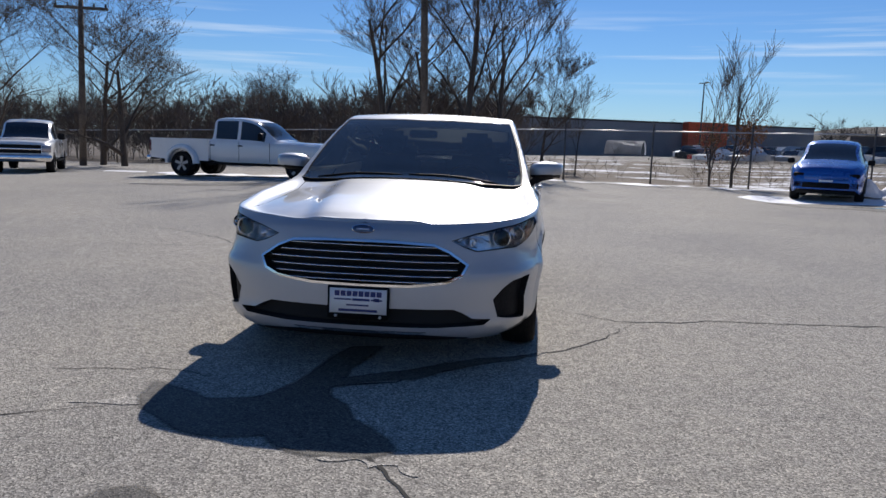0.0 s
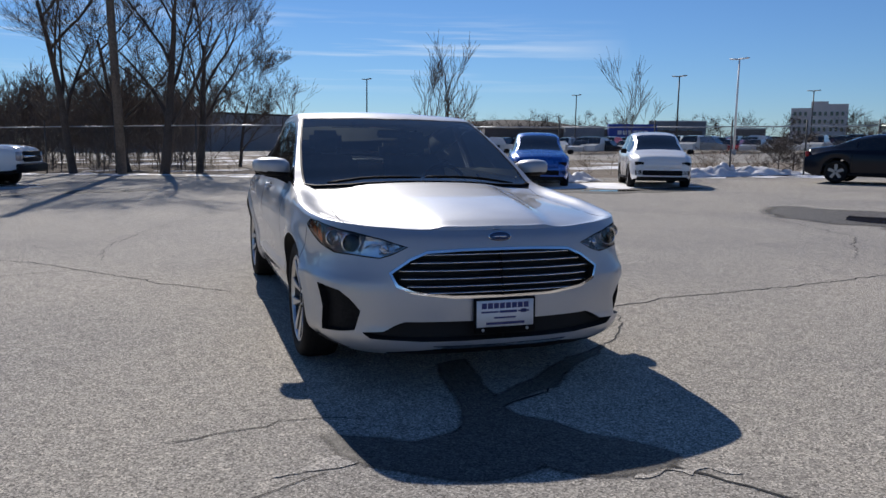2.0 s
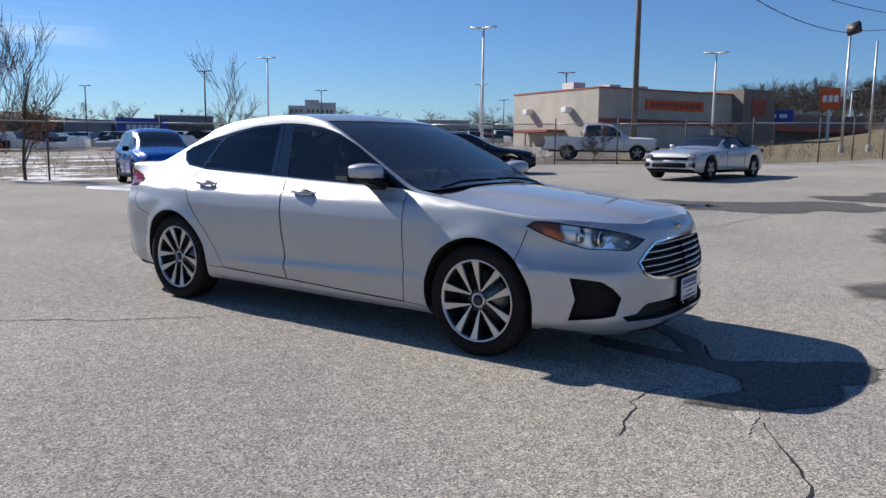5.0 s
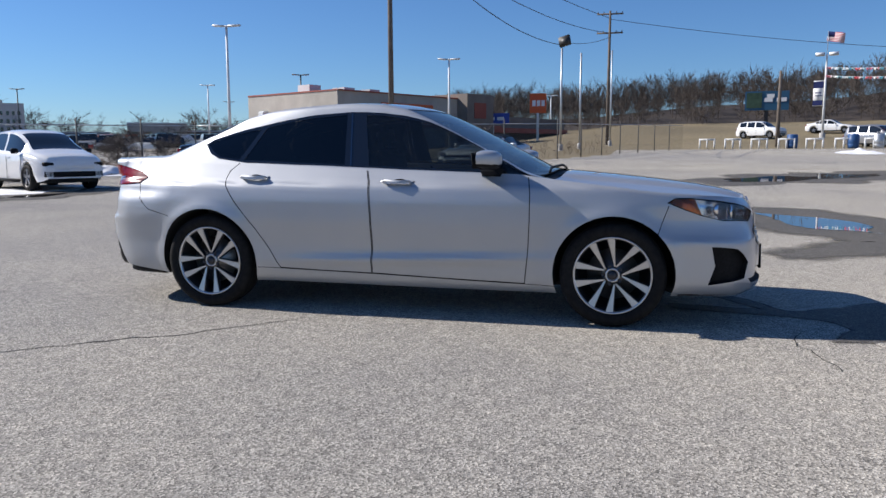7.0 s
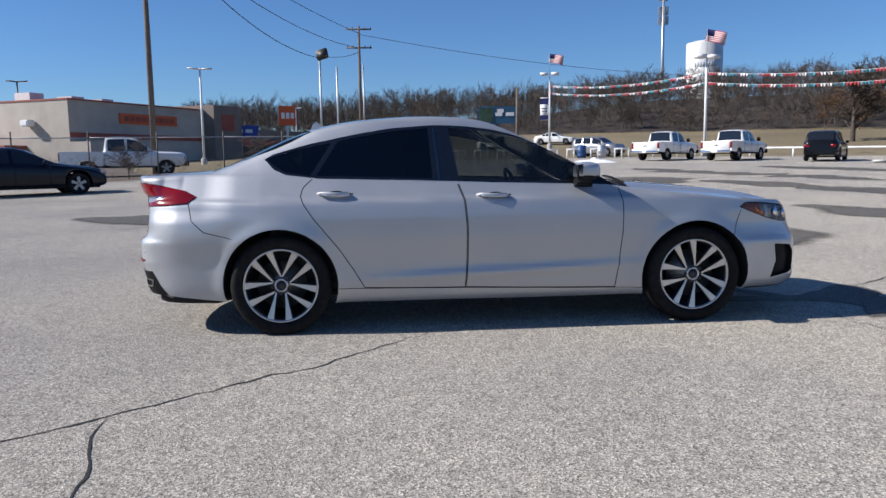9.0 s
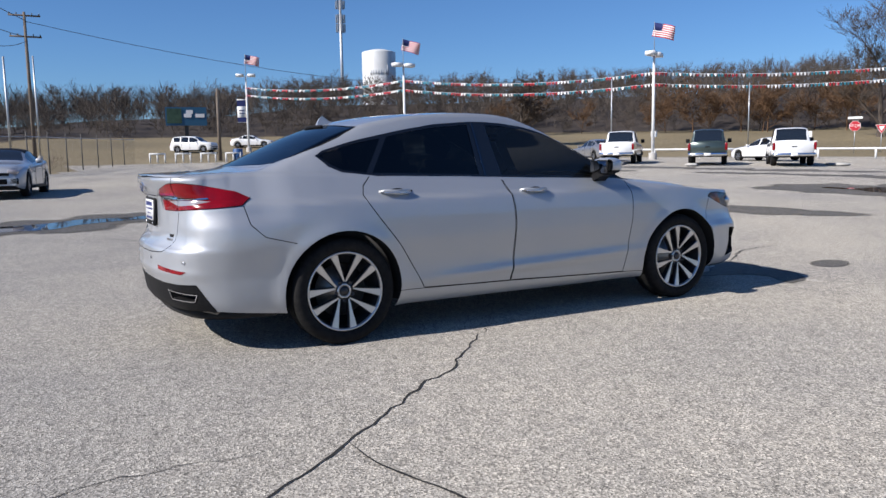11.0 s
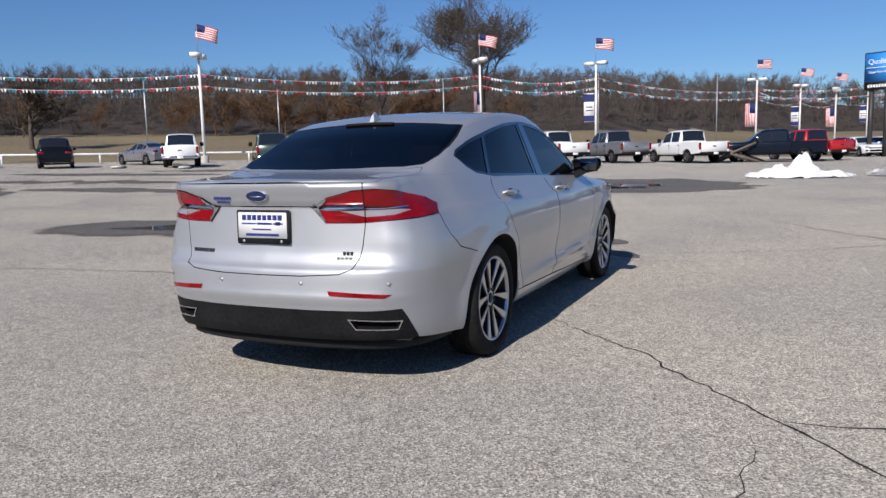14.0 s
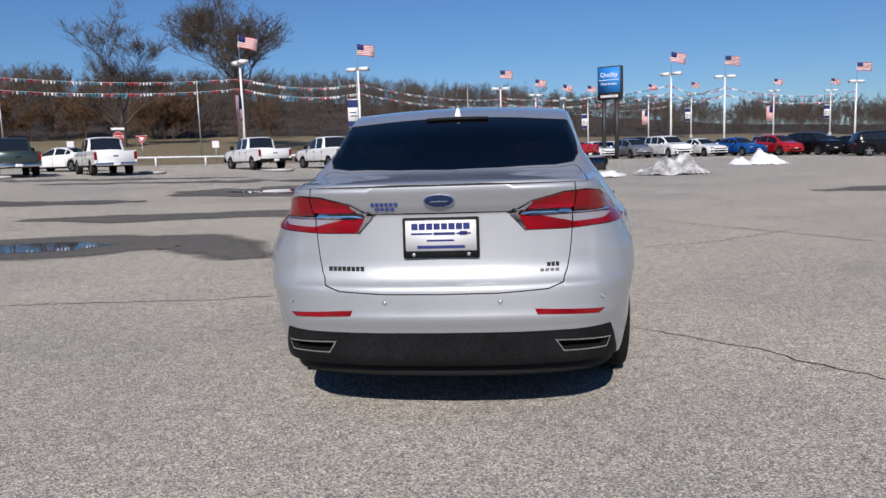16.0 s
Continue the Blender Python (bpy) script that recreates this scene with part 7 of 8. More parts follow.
# timber ramp stack
ob = thing("ramp_stack", "tangle of weathered timber ramps leaning on each other", "ramps", pose(0.6, -43.6, ground_z(0.6, -43.6), 0, 0, 15))
for k in range(9):
    bm = bmesh.new()
    add_box(bm, -1.6, 1.6, -0.06, 0.06, -0.06, 0.06, 0.01, pose(-0.2 + 0.1 * k, -0.5 + 0.14 * k, 0.55, 0, 22 if k % 2 else -20, 8 * (k % 3)))
    part("beam", bm, M["wood"], ob)
# kerbs of the parking bays
for x, y, a in ((33, -27, -50), (28.5, -27.5, -50), (24.0, -28.5, -48), (19.0, -33.5, -40), (13.0, -36, -30), (9.0, -38, -25)):
    bm = bmesh.new()
    add_box(bm, -1.1, 1.1, -0.3, 0.3, 0, 0.14, 0.04, pose(x, y, ground_z(x, y), 0, 0, a))
    tagged(obj("kerb", bm, M["concrete"]), "low pale concrete kerb in the lot", "kerb", "kerbs of the bays")

# ---- chain-link fence ----
def link_mat():
    m = bpy.data.materials.new("chain_link")
    m.use_nodes = True
    n, l = m.node_tree.nodes, m.node_tree.links
    b = n["Principled BSDF"]
    b.inputs["Base Color"].default_value = (0.12, 0.12, 0.12, 1)
    b.inputs["Metallic"].default_value, b.inputs["Roughness"].default_value = 0.6, 0.5
    tr, mx = n.new("ShaderNodeBsdfTransparent"), n.new("ShaderNodeMixShader")
    mx.inputs["Fac"].default_value = 0.14
    l.new(tr.outputs["BSDF"], mx.inputs[1])
    l.new(b.outputs["BSDF"], mx.inputs[2])
    l.new(mx.outputs["Shader"], n["Material Output"].inputs["Surface"])
    return m


M["links"] = link_mat()
M["fence_post"] = grainy("weathered_fence_steel", (0.07, 0.068, 0.066), (0.13, 0.125, 0.12), 20, 0.7, 0.05, 0.002, 0.4)
fence = thing("chain_link_fence", "tall gray chain-link fence with steel posts along the lot", "fence", Matrix())
H = 1.85
for (ax, ay), (bx, by) in zip(FENCE[1:], FENCE[2:]):
    L = math.hypot(bx - ax, by - ay)
    n = max(1, round(L / 3.0))
    for k in range(n):
        p = [(ax + (bx - ax) * (k + u) / n, ay + (by - ay) * (k + u) / n) for u in (0, 1)]
        z = [ground_z(*q) for q in p]
        bm = bmesh.new()
        add_tube(bm, [(*p[0], z[0] - 0.1), (*p[0], z[0] + H + 0.25)], 0.032, 8)
        part("post", bm, M["fence_post"], fence)
        bm = bmesh.new()
        add_tube(bm, [(*p[0], z[0] + H), (*p[1], z[1] + H)], 0.022, 6)
        part("top_rail", bm, M["steel"], fence)
        bm = bmesh.new()
        bm.faces.new([bm.verts.new(v) for v in ((*p[0], z[0] + 0.03), (*p[1], z[1] + 0.03), (*p[1], z[1] + H), (*p[0], z[0] + H))])
        part("mesh_panel", bm, M["links"], fence, smooth=False)


# ---- buildings ----
M["stucco"] = grainy("beige_block_wall", (0.40, 0.36, 0.31), (0.47, 0.43, 0.37), 0.8, 0.85, 0.05, 0.02)
# distant haze over the hotel is put into a paler pink wall
M["hotel_wall"] = grainy("hazed_pink_stucco", (0.66, 0.58, 0.53), (0.74, 0.66, 0.60), 0.3, 0.85, 0)
M["stucco_dark"] = grainy("taupe_block_wall", (0.17, 0.14, 0.12), (0.22, 0.19, 0.16), 0.8, 0.85, 0.05, 0.02)
M["metal_gray"] = grainy("gray_metal_wall", (0.16, 0.17, 0.19), (0.20, 0.21, 0.23), 0.5, 0.6, 0.05, 0.02)
M["brick_brown"] = grainy("brown_block_wall", (0.09, 0.07, 0.06), (0.13, 0.10, 0.09), 0.5, 0.85, 0.05, 0.02)
M["orange"] = mat("orange_panel", (0.62, 0.10, 0.02), 0.5)
# shade of the entrance block's face, put in as a deeper orange
M["orange_shaded"] = grainy("shaded_orange_panel", (0.42, 0.065, 0.02), (0.50, 0.08, 0.028), 0.6, 0.7, 0)
M["rust_red"] = grainy("red_brown_band", (0.28, 0.07, 0.045), (0.34, 0.09, 0.06), 1.0, 0.7, 0.03, 0.01)
M["store_blue"] = mat("blue_panel", (0.02, 0.06, 0.35), 0.5)
M["roofing"] = grainy("roof_membrane", (0.55, 0.55, 0.55), (0.65, 0.65, 0.64), 1.0, 0.8, 0.05, 0.02)


def frame_pose(ax, ay, bx, by, z):
    """Local x runs from a to b along a facade, local y goes back from it."""
    return pose(ax, ay, z, 0, 0, math.degrees(math.atan2(by - ay, bx - ax)))


def box_part(parent, name, box, material, label="", bevel=0.0):
    bm = bmesh.new()
    add_box(bm, *box, bevel)
    return part(name, bm, material, parent, label, smooth=False)


# the big home-supply store: corner at az -21, long front running away to the south-east
store = thing("warehouse_store", "large beige block store with an orange band and parapet", "building", frame_pose(66, 27.3, 82.9, 18.75, 1.0))
W = math.hypot(82.9 - 66, 27.3 - 18.75)
box_part(store, "front_wall", (0, W, 0, 15, -1, 4.6), M["stucco"])
box_part(store, "upper_wall", (0.0, W, 0.05, 15, 4.6, 6.0), M["stucco"])
box_part(store, "parapet_cap", (-0.08, W + 0.05, -0.08, 15, 6.0, 6.14), M["rust_red"])
box_part(store, "orange_band", (0.0, W + 8, -0.06, 0.0, 2.6, 3.1), M["rust_red"])
box_part(store, "sign_panel", (6.0, 14.0, -0.16, -0.004, 4.1, 5.1), M["orange"])
for k in range(9):
    box_part(store, "sign_bar", (6.5 + 0.8 * k, 7.1 + 0.8 * k, -0.2, -0.16, 4.35, 4.85), M["rust_red"])
box_part(store, "entry_tower", (W - 0.5, W + 4.5, -1.5, 14, -1, 6.6), M["stucco_dark"])
box_part(store, "entry_sign", (W + 0.8, W + 3.0, -1.56, -1.5, 3.8, 5.6), M["rust_red"])
box_part(store, "low_wing", (W + 4.5, W + 26, 2, 20, -1, 4.4), M["stucco_dark"])
box_part(store, "awning", (W + 4.5, W + 24, 0.2, 2, 2.3, 2.9), M["rust_red"])
box_part(store, "side_wall", (-0.02, 0.0, 0, 15, -1, 6.0), M["stucco"])
box_part(store, "base_shade_wall", (-1.2, 9.0, -3.6, -0.1, -1, 2.2), M["stucco"])
for x, y in ((-0.04, 4), (-0.04, 11)):
    vent = box_part(store, "roof_vent", (x - 0.9, x, y, y + 1.0, 3.7, 4.3), M["lamp_glass"], bevel=0.1)
for x in (3, 8, 12):
    box_part(store, "rooftop_unit", (x, x + 1.6, 8, 10, 6.1, 7.2), M["roofing"])

big = thing("far_warehouse", "long low gray warehouse with an orange entrance block", "building", frame_pose(*by_az(-96, 120, 0, 0), *by_az(-70, 150, 0, 0), -1.5))
WL = math.hypot(by_az(-96, 120, 0, 0)[0] - by_az(-70, 150, 0, 0)[0], by_az(-96, 120, 0, 0)[1] - by_az(-70, 150, 0, 0)[1])
box_part(big, "wall", (0, WL, 0, 40, 0, 7.2), M["metal_gray"])
box_part(big, "parapet", (-0.1, WL + 0.1, -0.1, 40, 7.2, 7.5), M["pole_dark"])
box_part(big, "orange_block", (WL * 0.70 - 6.0, WL * 0.70 + 1.5, -2, 0, 0, 7.6), M["orange_shaded"])
shop = thing("far_store", "low brown big-box store with a blue entrance panel", "building", frame_pose(*by_az(-68, 190, 0, 0), *by_az(-52, 200, 0, 0), -1.0))
box_part(shop, "wall", (0, 55, 0, 40, 0, 6.6), M["brick_brown"])
box_part(shop, "gray_wing", (20, 30, -1.5, 0, 0, 7.4), M["metal_gray"])
box_part(shop, "blue_panel", (31, 43, -2, 0, 0, 8.0), M["store_blue"])
for k in range(6):
    box_part(shop, "sign_bar", (33.2 + 1.3 * k, 34.2 + 1.3 * k, -2.1, -2.0, 5.4, 6.4), M["flag_white"])
shed = thing("quonset_shed", "small white-roofed arched shed in the field", "shed", pose(12.4, 93.6, 0.45, 0, 0, -18))
bm = bmesh.new()
loft(bm, [[(x, 1.75 * math.cos(math.pi * k / 14), 1.75 * math.sin(math.pi * k / 14)) for k in range(15)] for x in (-2.3, 2.3)])
bmesh.ops.solidify(bm, geom=bm.faces[:], thickness=0.06)
bmesh.ops.recalc_face_normals(bm, faces=bm.faces)
part("arched_roof", bm, M["snow"], shed)
for x in (-2.1, 2.1):
    bm = bmesh.new()
    add_prism(bm, [(1.6 * math.cos(math.pi * k / 14), 1.6 * math.sin(math.pi * k / 14)) for k in range(15)], -0.04, 0.04, Matrix(((0, 0, 1, x), (1, 0, 0, 0), (0, 1, 0, 0), (0, 0, 0, 1))))
    part("end_wall", bm, M["pole_dark"], shed, smooth=False)
hotel = thing("hotel", "tan multi-storey hotel block in the distance", "building", frame_pose(*by_az(-46.6, 330, 0, 0), *by_az(-43.0, 330, 0, 0), 4))
for k, (x0, x1, h) in enumerate(((0, 7, 13.5), (7, 13, 16), (13, 20, 15))):
    blk = box_part(hotel, "block", (x0, x1, 0, 14, -6, h), M["hotel_wall"])
    for f in range(4):
        for c in range(3):
            box_part(blk, "window", (x0 + 0.9 + 1.9 * c, x0 + 1.9 + 1.9 * c, -0.06, 0, 1.5 + 3 * f, 3.0 + 3 * f), M["glass_car"])
for i, (az0, az1, d, h, mt) in enumerate(((-37, -33, 240, 8.5, "stucco"), (-33, -29, 230, 6, "brick_brown"), (-41, -38, 300, 7, "metal_gray"), (-56, -52, 280, 10, "metal_gray"), (-50, -48, 260, 7, "stucco_dark"), (-95, -90, 210, 8.5, "roofing"))):
    p, q = by_az(az0, d, 0, 0), by_az(az1, d, 0, 0)
    b = thing("distant_building", "low flat-roofed commercial building in the distance", "building", frame_pose(*p, *q, 0.5), "distant buildings")
    L = math.hypot(p[0] - q[0], p[1] - q[1])
    wall = box_part(b, "wall", (0, L, 0, 15, -4, h), M[mt])
    box_part(b, "roof_edge", (-0.1, L + 0.1, -0.1, 15.1, h, h + 0.35), M["roofing"])
    for k in range(int(L / 4)):
        box_part(wall, "window", (1 + 4 * k, 3 + 4 * k, -0.05, 0, h * 0.45, h * 0.72), M["glass_car"])
# red and orange garden canopies
for i, (az, d, w) in enumerate(((-27, 78, 7), (-39, 95, 9))):
    x, y = by_az(az, d, 0, 0)
    c = thing("canopy", "low red-brown canopy over stacked goods", "canopy", pose(x, y, ground_z(x, y), 0, 0, 60))
    box_part(c, "roof", (-w / 2, w / 2, -1.5, 1.5, 1.5, 1.8), M["rust_red"], bevel=0.05)
    for u in (-w / 2 + 0.2, w / 2 - 0.2):
        box_part(c, "post", (u - 0.08, u + 0.08, -0.08, 0.08, 0, 1.5), M["steel"])

# ---- billboard, red sign, tower, mast ----
bx, by = by_az(9.1, 112, -5.9, -0.4)
bb = thing("billboard", "dark roadside billboard with a blue panel", "billboard", pose(bx, by, 0, 0, 0, -99))
M["bb_blue"] = mat("billboard_blue", (0.02, 0.09, 0.17), 0.5)
M["bb_green"] = grainy("billboard_green", (0.02, 0.05, 0.03), (0.05, 0.1, 0.06), 2, 0.6, 0)
box_part(bb, "panel", (-2.7, 2.7, -0.2, 0.2, 6.3, 8.8), M["bb_blue"])
box_part(bb, "picture", (-2.5, -0.6, -0.26, -0.2, 6.6, 8.6), M["bb_green"])
for x0, x1, z in ((0, 0.9, 7.9), (1.2, 2.4, 7.4), (-0.3, 0.7, 7.4)):
    box_part(bb, "print_bar", (x0, x1, -0.26, -0.2, z, z + 0.5), M["flag_white"])
box_part(bb, "post", (-0.25, 0.25, 0.2, 0.6, 1, 6.4), M["pole_dark"])
for n_, az, el0, el1, w, mt in (("shop_sign", -7.2, 2.7, 4.1, 2.0, "orange"), ("shop_sign", -10.5, 1.9, 2.7, 4.0, "store_blue")):
    x, y = by_az(az, 95, -5.7, -1.6)
    s = thing(n_, "red-orange roadside shop sign on a post" if mt == "orange" else "blue and white shop sign on a post", "sign", pose(x, y, 0, 0, 0, -90 - az))
    z0, z1 = 1.1 + 95 * math.tan(radians(el0)), 1.1 + 95 * math.tan(radians(el1))
    box_part(s, "panel", (-w / 2, w / 2, -0.15, 0.15, z0, z1), M[mt])
    for k in range(3):
        box_part(s, "print_bar", (-w / 2 + 0.3 + k * w / 3.6, -w / 2 + 0.3 + k * w / 3.6 + w / 5, -0.2, -0.15, z0 + 0.35 * (z1 - z0), z0 + 0.65 * (z1 - z0)), M["flag_white"])
    box_part(s, "post", (-0.15, 0.15, -0.1, 0.1, 0, z0), M["steel"])
tx, ty = by_az(25.0, 330, -4.0, 4.5)
tower = thing("water_tower", "white cylindrical water tank with faded script on the wooded hill", "water tower", pose(tx, ty, 0))
M["tank"] = grainy("tank_paint", (0.68, 0.69, 0.68), (0.76, 0.77, 0.76), 0.3, 0.5, 0.02, 0.02)
bm = bmesh.new()
add_lathe(bm, [(7.0, 6), (7.1, 46), (6.9, 46.3), (3.5, 47.2), (0, 47.6)], Matrix(), 40)
tk = part("tank", bm, M["tank"], tower)
M["tank_ink"] = mat("tank_lettering", (0.46, 0.48, 0.5), 0.6)
for k in range(8):
    bm = bmesh.new()
    a = radians(-25 + 180 + 32 - 8.5 * k)
    add_box(bm, -0.35, 0.35, -0.06, 0.06, 36.4, 38.4 if k else 40.5, 0.1, pose(7.12 * math.cos(a), 7.12 * math.sin(a), 0, 0, 0, math.degrees(a) + 90))
    part("script_bar", bm, M["tank_ink"], tk)
cx, cy = by_az(22.0, 260, -5.2, 3.1)
mast = thing("cell_tower", "tall steel cell mast with antenna clusters", "mast", pose(cx, cy, 0))
bm = bmesh.new()
add_tube(bm, [(0, 0, 10), (0, 0, 54)], [0.7, 0.35], 10)
part("mast_tube", bm, M["steel"], mast)
for z in (44.5, 47.5, 52):
    for k in range(6):
        a = 2 * math.pi * k / 6
        box_part(mast, "antenna", (1.3 * math.cos(a) - 0.25, 1.3 * math.cos(a) + 0.25, 1.3 * math.sin(a) - 0.25, 1.3 * math.sin(a) + 0.25, z - 1.3, z + 1.3), M["steel"])


# ---- trees ----
def tree_lines(rnd, h, spread, depth, r0, lean=(0, 0), first=0.25, fork=3):
    """Branch lines of a bare tree: lists of (points, radii)."""
    res = []

    def grow(p, d, L, r, lv):
        pts, rad = [p], [r]
        n = 5 if lv < 2 else 3
        for k in range(n):
            d = (d + Vector((rnd.uniform(-1, 1), rnd.uniform(-1, 1), rnd.uniform(-0.5, 0.6))) * (0.06 if lv == 0 else 0.13 + 0.05 * lv)).normalized()
            p = p + d * (L / n)
            pts.append(p)
            rad.append(r * (1 - 0.62 * (k + 1) / n))
        res.append((pts, rad, lv))
        if lv >= depth:
            return
        kids = fork + (2 if lv == 0 else 1) + (rnd.random() < 0.5)
        for c in range(kids):
            t = first + (1 - first) * (c + rnd.uniform(0.2, 0.9)) / kids if lv == 0 else rnd.uniform(0.3, 1.0)
            i = min(n - 1, int(t * n))
            q = pts[i].lerp(pts[i + 1], t * n - i)
            a = rnd.uniform(0, 2 * math.pi)
            side = Vector((math.cos(a), math.sin(a), 0))
            nd = (d * (0.7 if lv else 0.5) + side * spread * rnd.uniform(0.6, 1.2) + Vector((0, 0, 0.28))).normalized()
            grow(q, nd, L * rnd.uniform(0.5, 0.74), rad[i] * rnd.uniform(0.45, 0.65), lv + 1)

    grow(Vector((0, 0, -0.2)), Vector((lean[0], lean[1], 1)).normalized(), h * 0.62, r0, 0)
    return res


def add_lines(bm, lines, lo=0, hi=9, rmin=0.006):
    for pts, rad, lv in lines:
        if lo <= lv <= hi:
            add_tube(bm, pts, [max(rmin, r) for r in rad], 7 if lv == 0 else (5 if lv == 1 else 3), False)


M["dry_leaf"] = grainy("dry_leaves", (0.20, 0.085, 0.03), (0.34, 0.16, 0.06), 5, 0.9, 0)
M["twig"] = grainy("gray_twigs", (0.075, 0.06, 0.05), (0.13, 0.105, 0.09), 9, 0.95, 0)


def tree(x, y, h, seed, label, spread=0.75, r0=0.16, depth=4, lean=(0, 0), first=0.25, fork=3, leaves=0, leaf_h=2.0, rmin=0.006):
    rnd = random.Random(seed)
    ob = thing("bare_tree", label, "tree", pose(x, y, ground_z(x, y)))
    ln = tree_lines(rnd, h, spread, depth, r0, lean, first, fork)
    bm = bmesh.new()
    add_lines(bm, ln, 0, 0)
    part("trunk", bm, M["bark"], ob)
    bm = bmesh.new()
    add_lines(bm, ln, 1, 2, rmin)
    part("limb", bm, M["bark"], ob)
    bm = bmesh.new()
    add_lines(bm, ln, 3, 9, rmin)
    part("crown", bm, M["twig"] if rmin < 0.01 else M["bark"], ob)
    if leaves:
        bm = bmesh.new()
        tips = [p for pts, _, lv in ln if lv >= 2 for p in pts if p.z < leaf_h]
        for k in range(leaves):
            p = rnd.choice(tips) + Vector((rnd.gauss(0, 0.2), rnd.gauss(0, 0.2), rnd.gauss(0, 0.2)))
            a, b = Vector((rnd.gauss(0, 1), rnd.gauss(0, 1), rnd.gauss(0, 1))).normalized() * 0.05, Vector((rnd.gauss(0, 1), rnd.gauss(0, 1), rnd.gauss(0, 1))).normalized() * 0.035
            bm.faces.new([bm.verts.new(q) for q in (p - a, p + b, p + a, p - b)])
        part("dry_leaves", bm, M["dry_leaf"], ob, "clinging rust-brown dry leaves", smooth=False)
    return ob


tree(-2.2, 25.6, 10.5, 11, "tall bare tree with dark forked limbs behind the fence", 0.6, 0.20, 5, (0.12, 0), 0.15)
tree(-0.9, 26.8, 8.5, 12, "tall bare tree with dark forked limbs behind the fence", 0.6, 0.17, 5, (0.12, 0), 0.15)
tree(-5.6, 27.6, 11, 13, "tall bare tree with drooping twigs behind the fence", 0.6, 0.18, 5, (-0.1, 0), 0.2)
tree(-3.6, 28.6, 9, 14, "bare tree with tangled branches behind the fence", 0.8, 0.14, 5, (-0.2, 0), 0.12)
tree(1.2, 34.0, 5.4, 15, "bare tree with a rounded crown beyond the fence", 0.7, 0.10, 5, (0.05, 0), 0.2)
tree(-20.0, 50.0, 6.2, 16, "small rounded bare tree rising out of the thicket", 0.9, 0.10, 5, (0, 0), 0.35)
for i, (x, y, h) in enumerate(((-24.5, 27.5, 9.0), (-20.6, 30.0, 8.6), (-18.6, 28.5, 7.6), (-28.5, 30.0, 9.5))):
    tree(x, y, h, 30 + i, "wide bare tree with long arching branches", 1.0, 0.17, 5, (0.15 * (i % 2), 0), 0.12)
tree(7.65, 21.0, 4.7, 51, "slender young tree with rust leaves near its base", 0.35, 0.06, 3, (0, 0), 0.12, 4, 700, 2.1)
tree(7.0, 21.4, 4.2, 52, "slender young tree with rust leaves near its base", 0.4, 0.045, 3, (-0.1, 0), 0.1, 4, 400, 1.9)
tree(14.4, 19.6, 4.2, 53, "thin pale bare sapling by the fence", 0.4, 0.04, 3, (0.15, 0), 0.3)
tree(2.6, 26.5, 3.6, 54, "thin bare sapling by the fence", 0.3, 0.04, 3, (0, 0), 0.4)
for i, (x, y) in enumerate(((20.5, 18.3), (21.5, 18.6), (30.0, 11.6), (33.4, 6.6), (24.6, 18.6))):
    tree(x, y, 1.9, 60 + i, "low spreading bare shrub by the fence", 1.2, 0.03, 4, (0, 0), 0.05, 4)
bx, by = by_az(68.9, 88, -1.9, 5.6)
tree(bx, by, 16.5, 75, "very large bare tree rising above the woods", 0.85, 0.42, 5, (0, 0), 0.3, 4, rmin=0.016)
bx, by = by_az(61, 100, -2, 5)
tree(bx, by, 12.0, 172, "large rounded bare tree before the woods", 0.7, 0.35, 5, (0, 0), 0.15, 4, rmin=0.012)
bx, by = by_az(36, 92, -4, 4)
tree(bx, by, 7.5, 73, "dark low bare tree on the verge", 1.2, 0.3, 5, (0, 0), 0.12, rmin=0.025)


def forest(name, label, places, seed, material, h0, h1, variants=7, depth=3, r0=0.13, spread=0.55, first=0.2):
    """Many bare trees as one mesh, too many to count."""
    rnd = random.Random(seed)
    lib = []
    for k in range(variants):
        bm = bmesh.new()
        for pts, rad, lv in tree_lines(rnd, 10.0, spread, depth, r0 * 10 / 8, (rnd.uniform(-0.1, 0.1), 0), first, 4):
            if lv < 2:
                add_tube(bm, pts[::2] if len(pts) > 3 else pts, [max(0.035, r) for r in (rad[::2] if len(pts) > 3 else rad)], 4 if lv == 0 else 3, False)
            else:
                # fine twigs are slim blades at far range
                for p, q, r in ((pts[0], pts[len(pts) // 2], 0.045), (pts[len(pts) // 2], pts[-1], 0.03)):
                    w = (q - p).cross(Vector((rnd.gauss(0, 1), rnd.gauss(0, 1), rnd.gauss(0, 1)))).normalized() * r
                    bm.faces.new([bm.verts.new(c) for c in (p - w, p + w, q + w * 0.4, q - w * 0.4)])
        bm.verts.index_update()
        lib.append((np.array([v.co[:] for v in bm.verts]), np.array([[v.index for v in f.verts] for f in bm.faces], dtype=int)))
        bm.free()
    V, F, base = [], [], 0
    for x, y in places:
        co, fa = lib[rnd.randrange(variants)]
        s, a = rnd.uniform(h0, h1) / 10.0, rnd.uniform(0, 6.283)
        w = s * rnd.uniform(0.8, 1.2)
        c, sn = math.cos(a), math.sin(a)
        V.append(np.stack([x + w * (co[:, 0] * c - co[:, 1] * sn), y + w * (co[:, 0] * sn + co[:, 1] * c), ground_z(x, y) + s * co[:, 2]], 1))
        F.append(fa + base)
        base += len(co)
    me = bpy.data.meshes.new(name)
    me.from_pydata(np.concatenate(V).tolist(), [], np.concatenate(F).tolist())
    me.materials.append(material)
    return tagged(new(name, me), label, "woods", kind="stuff")


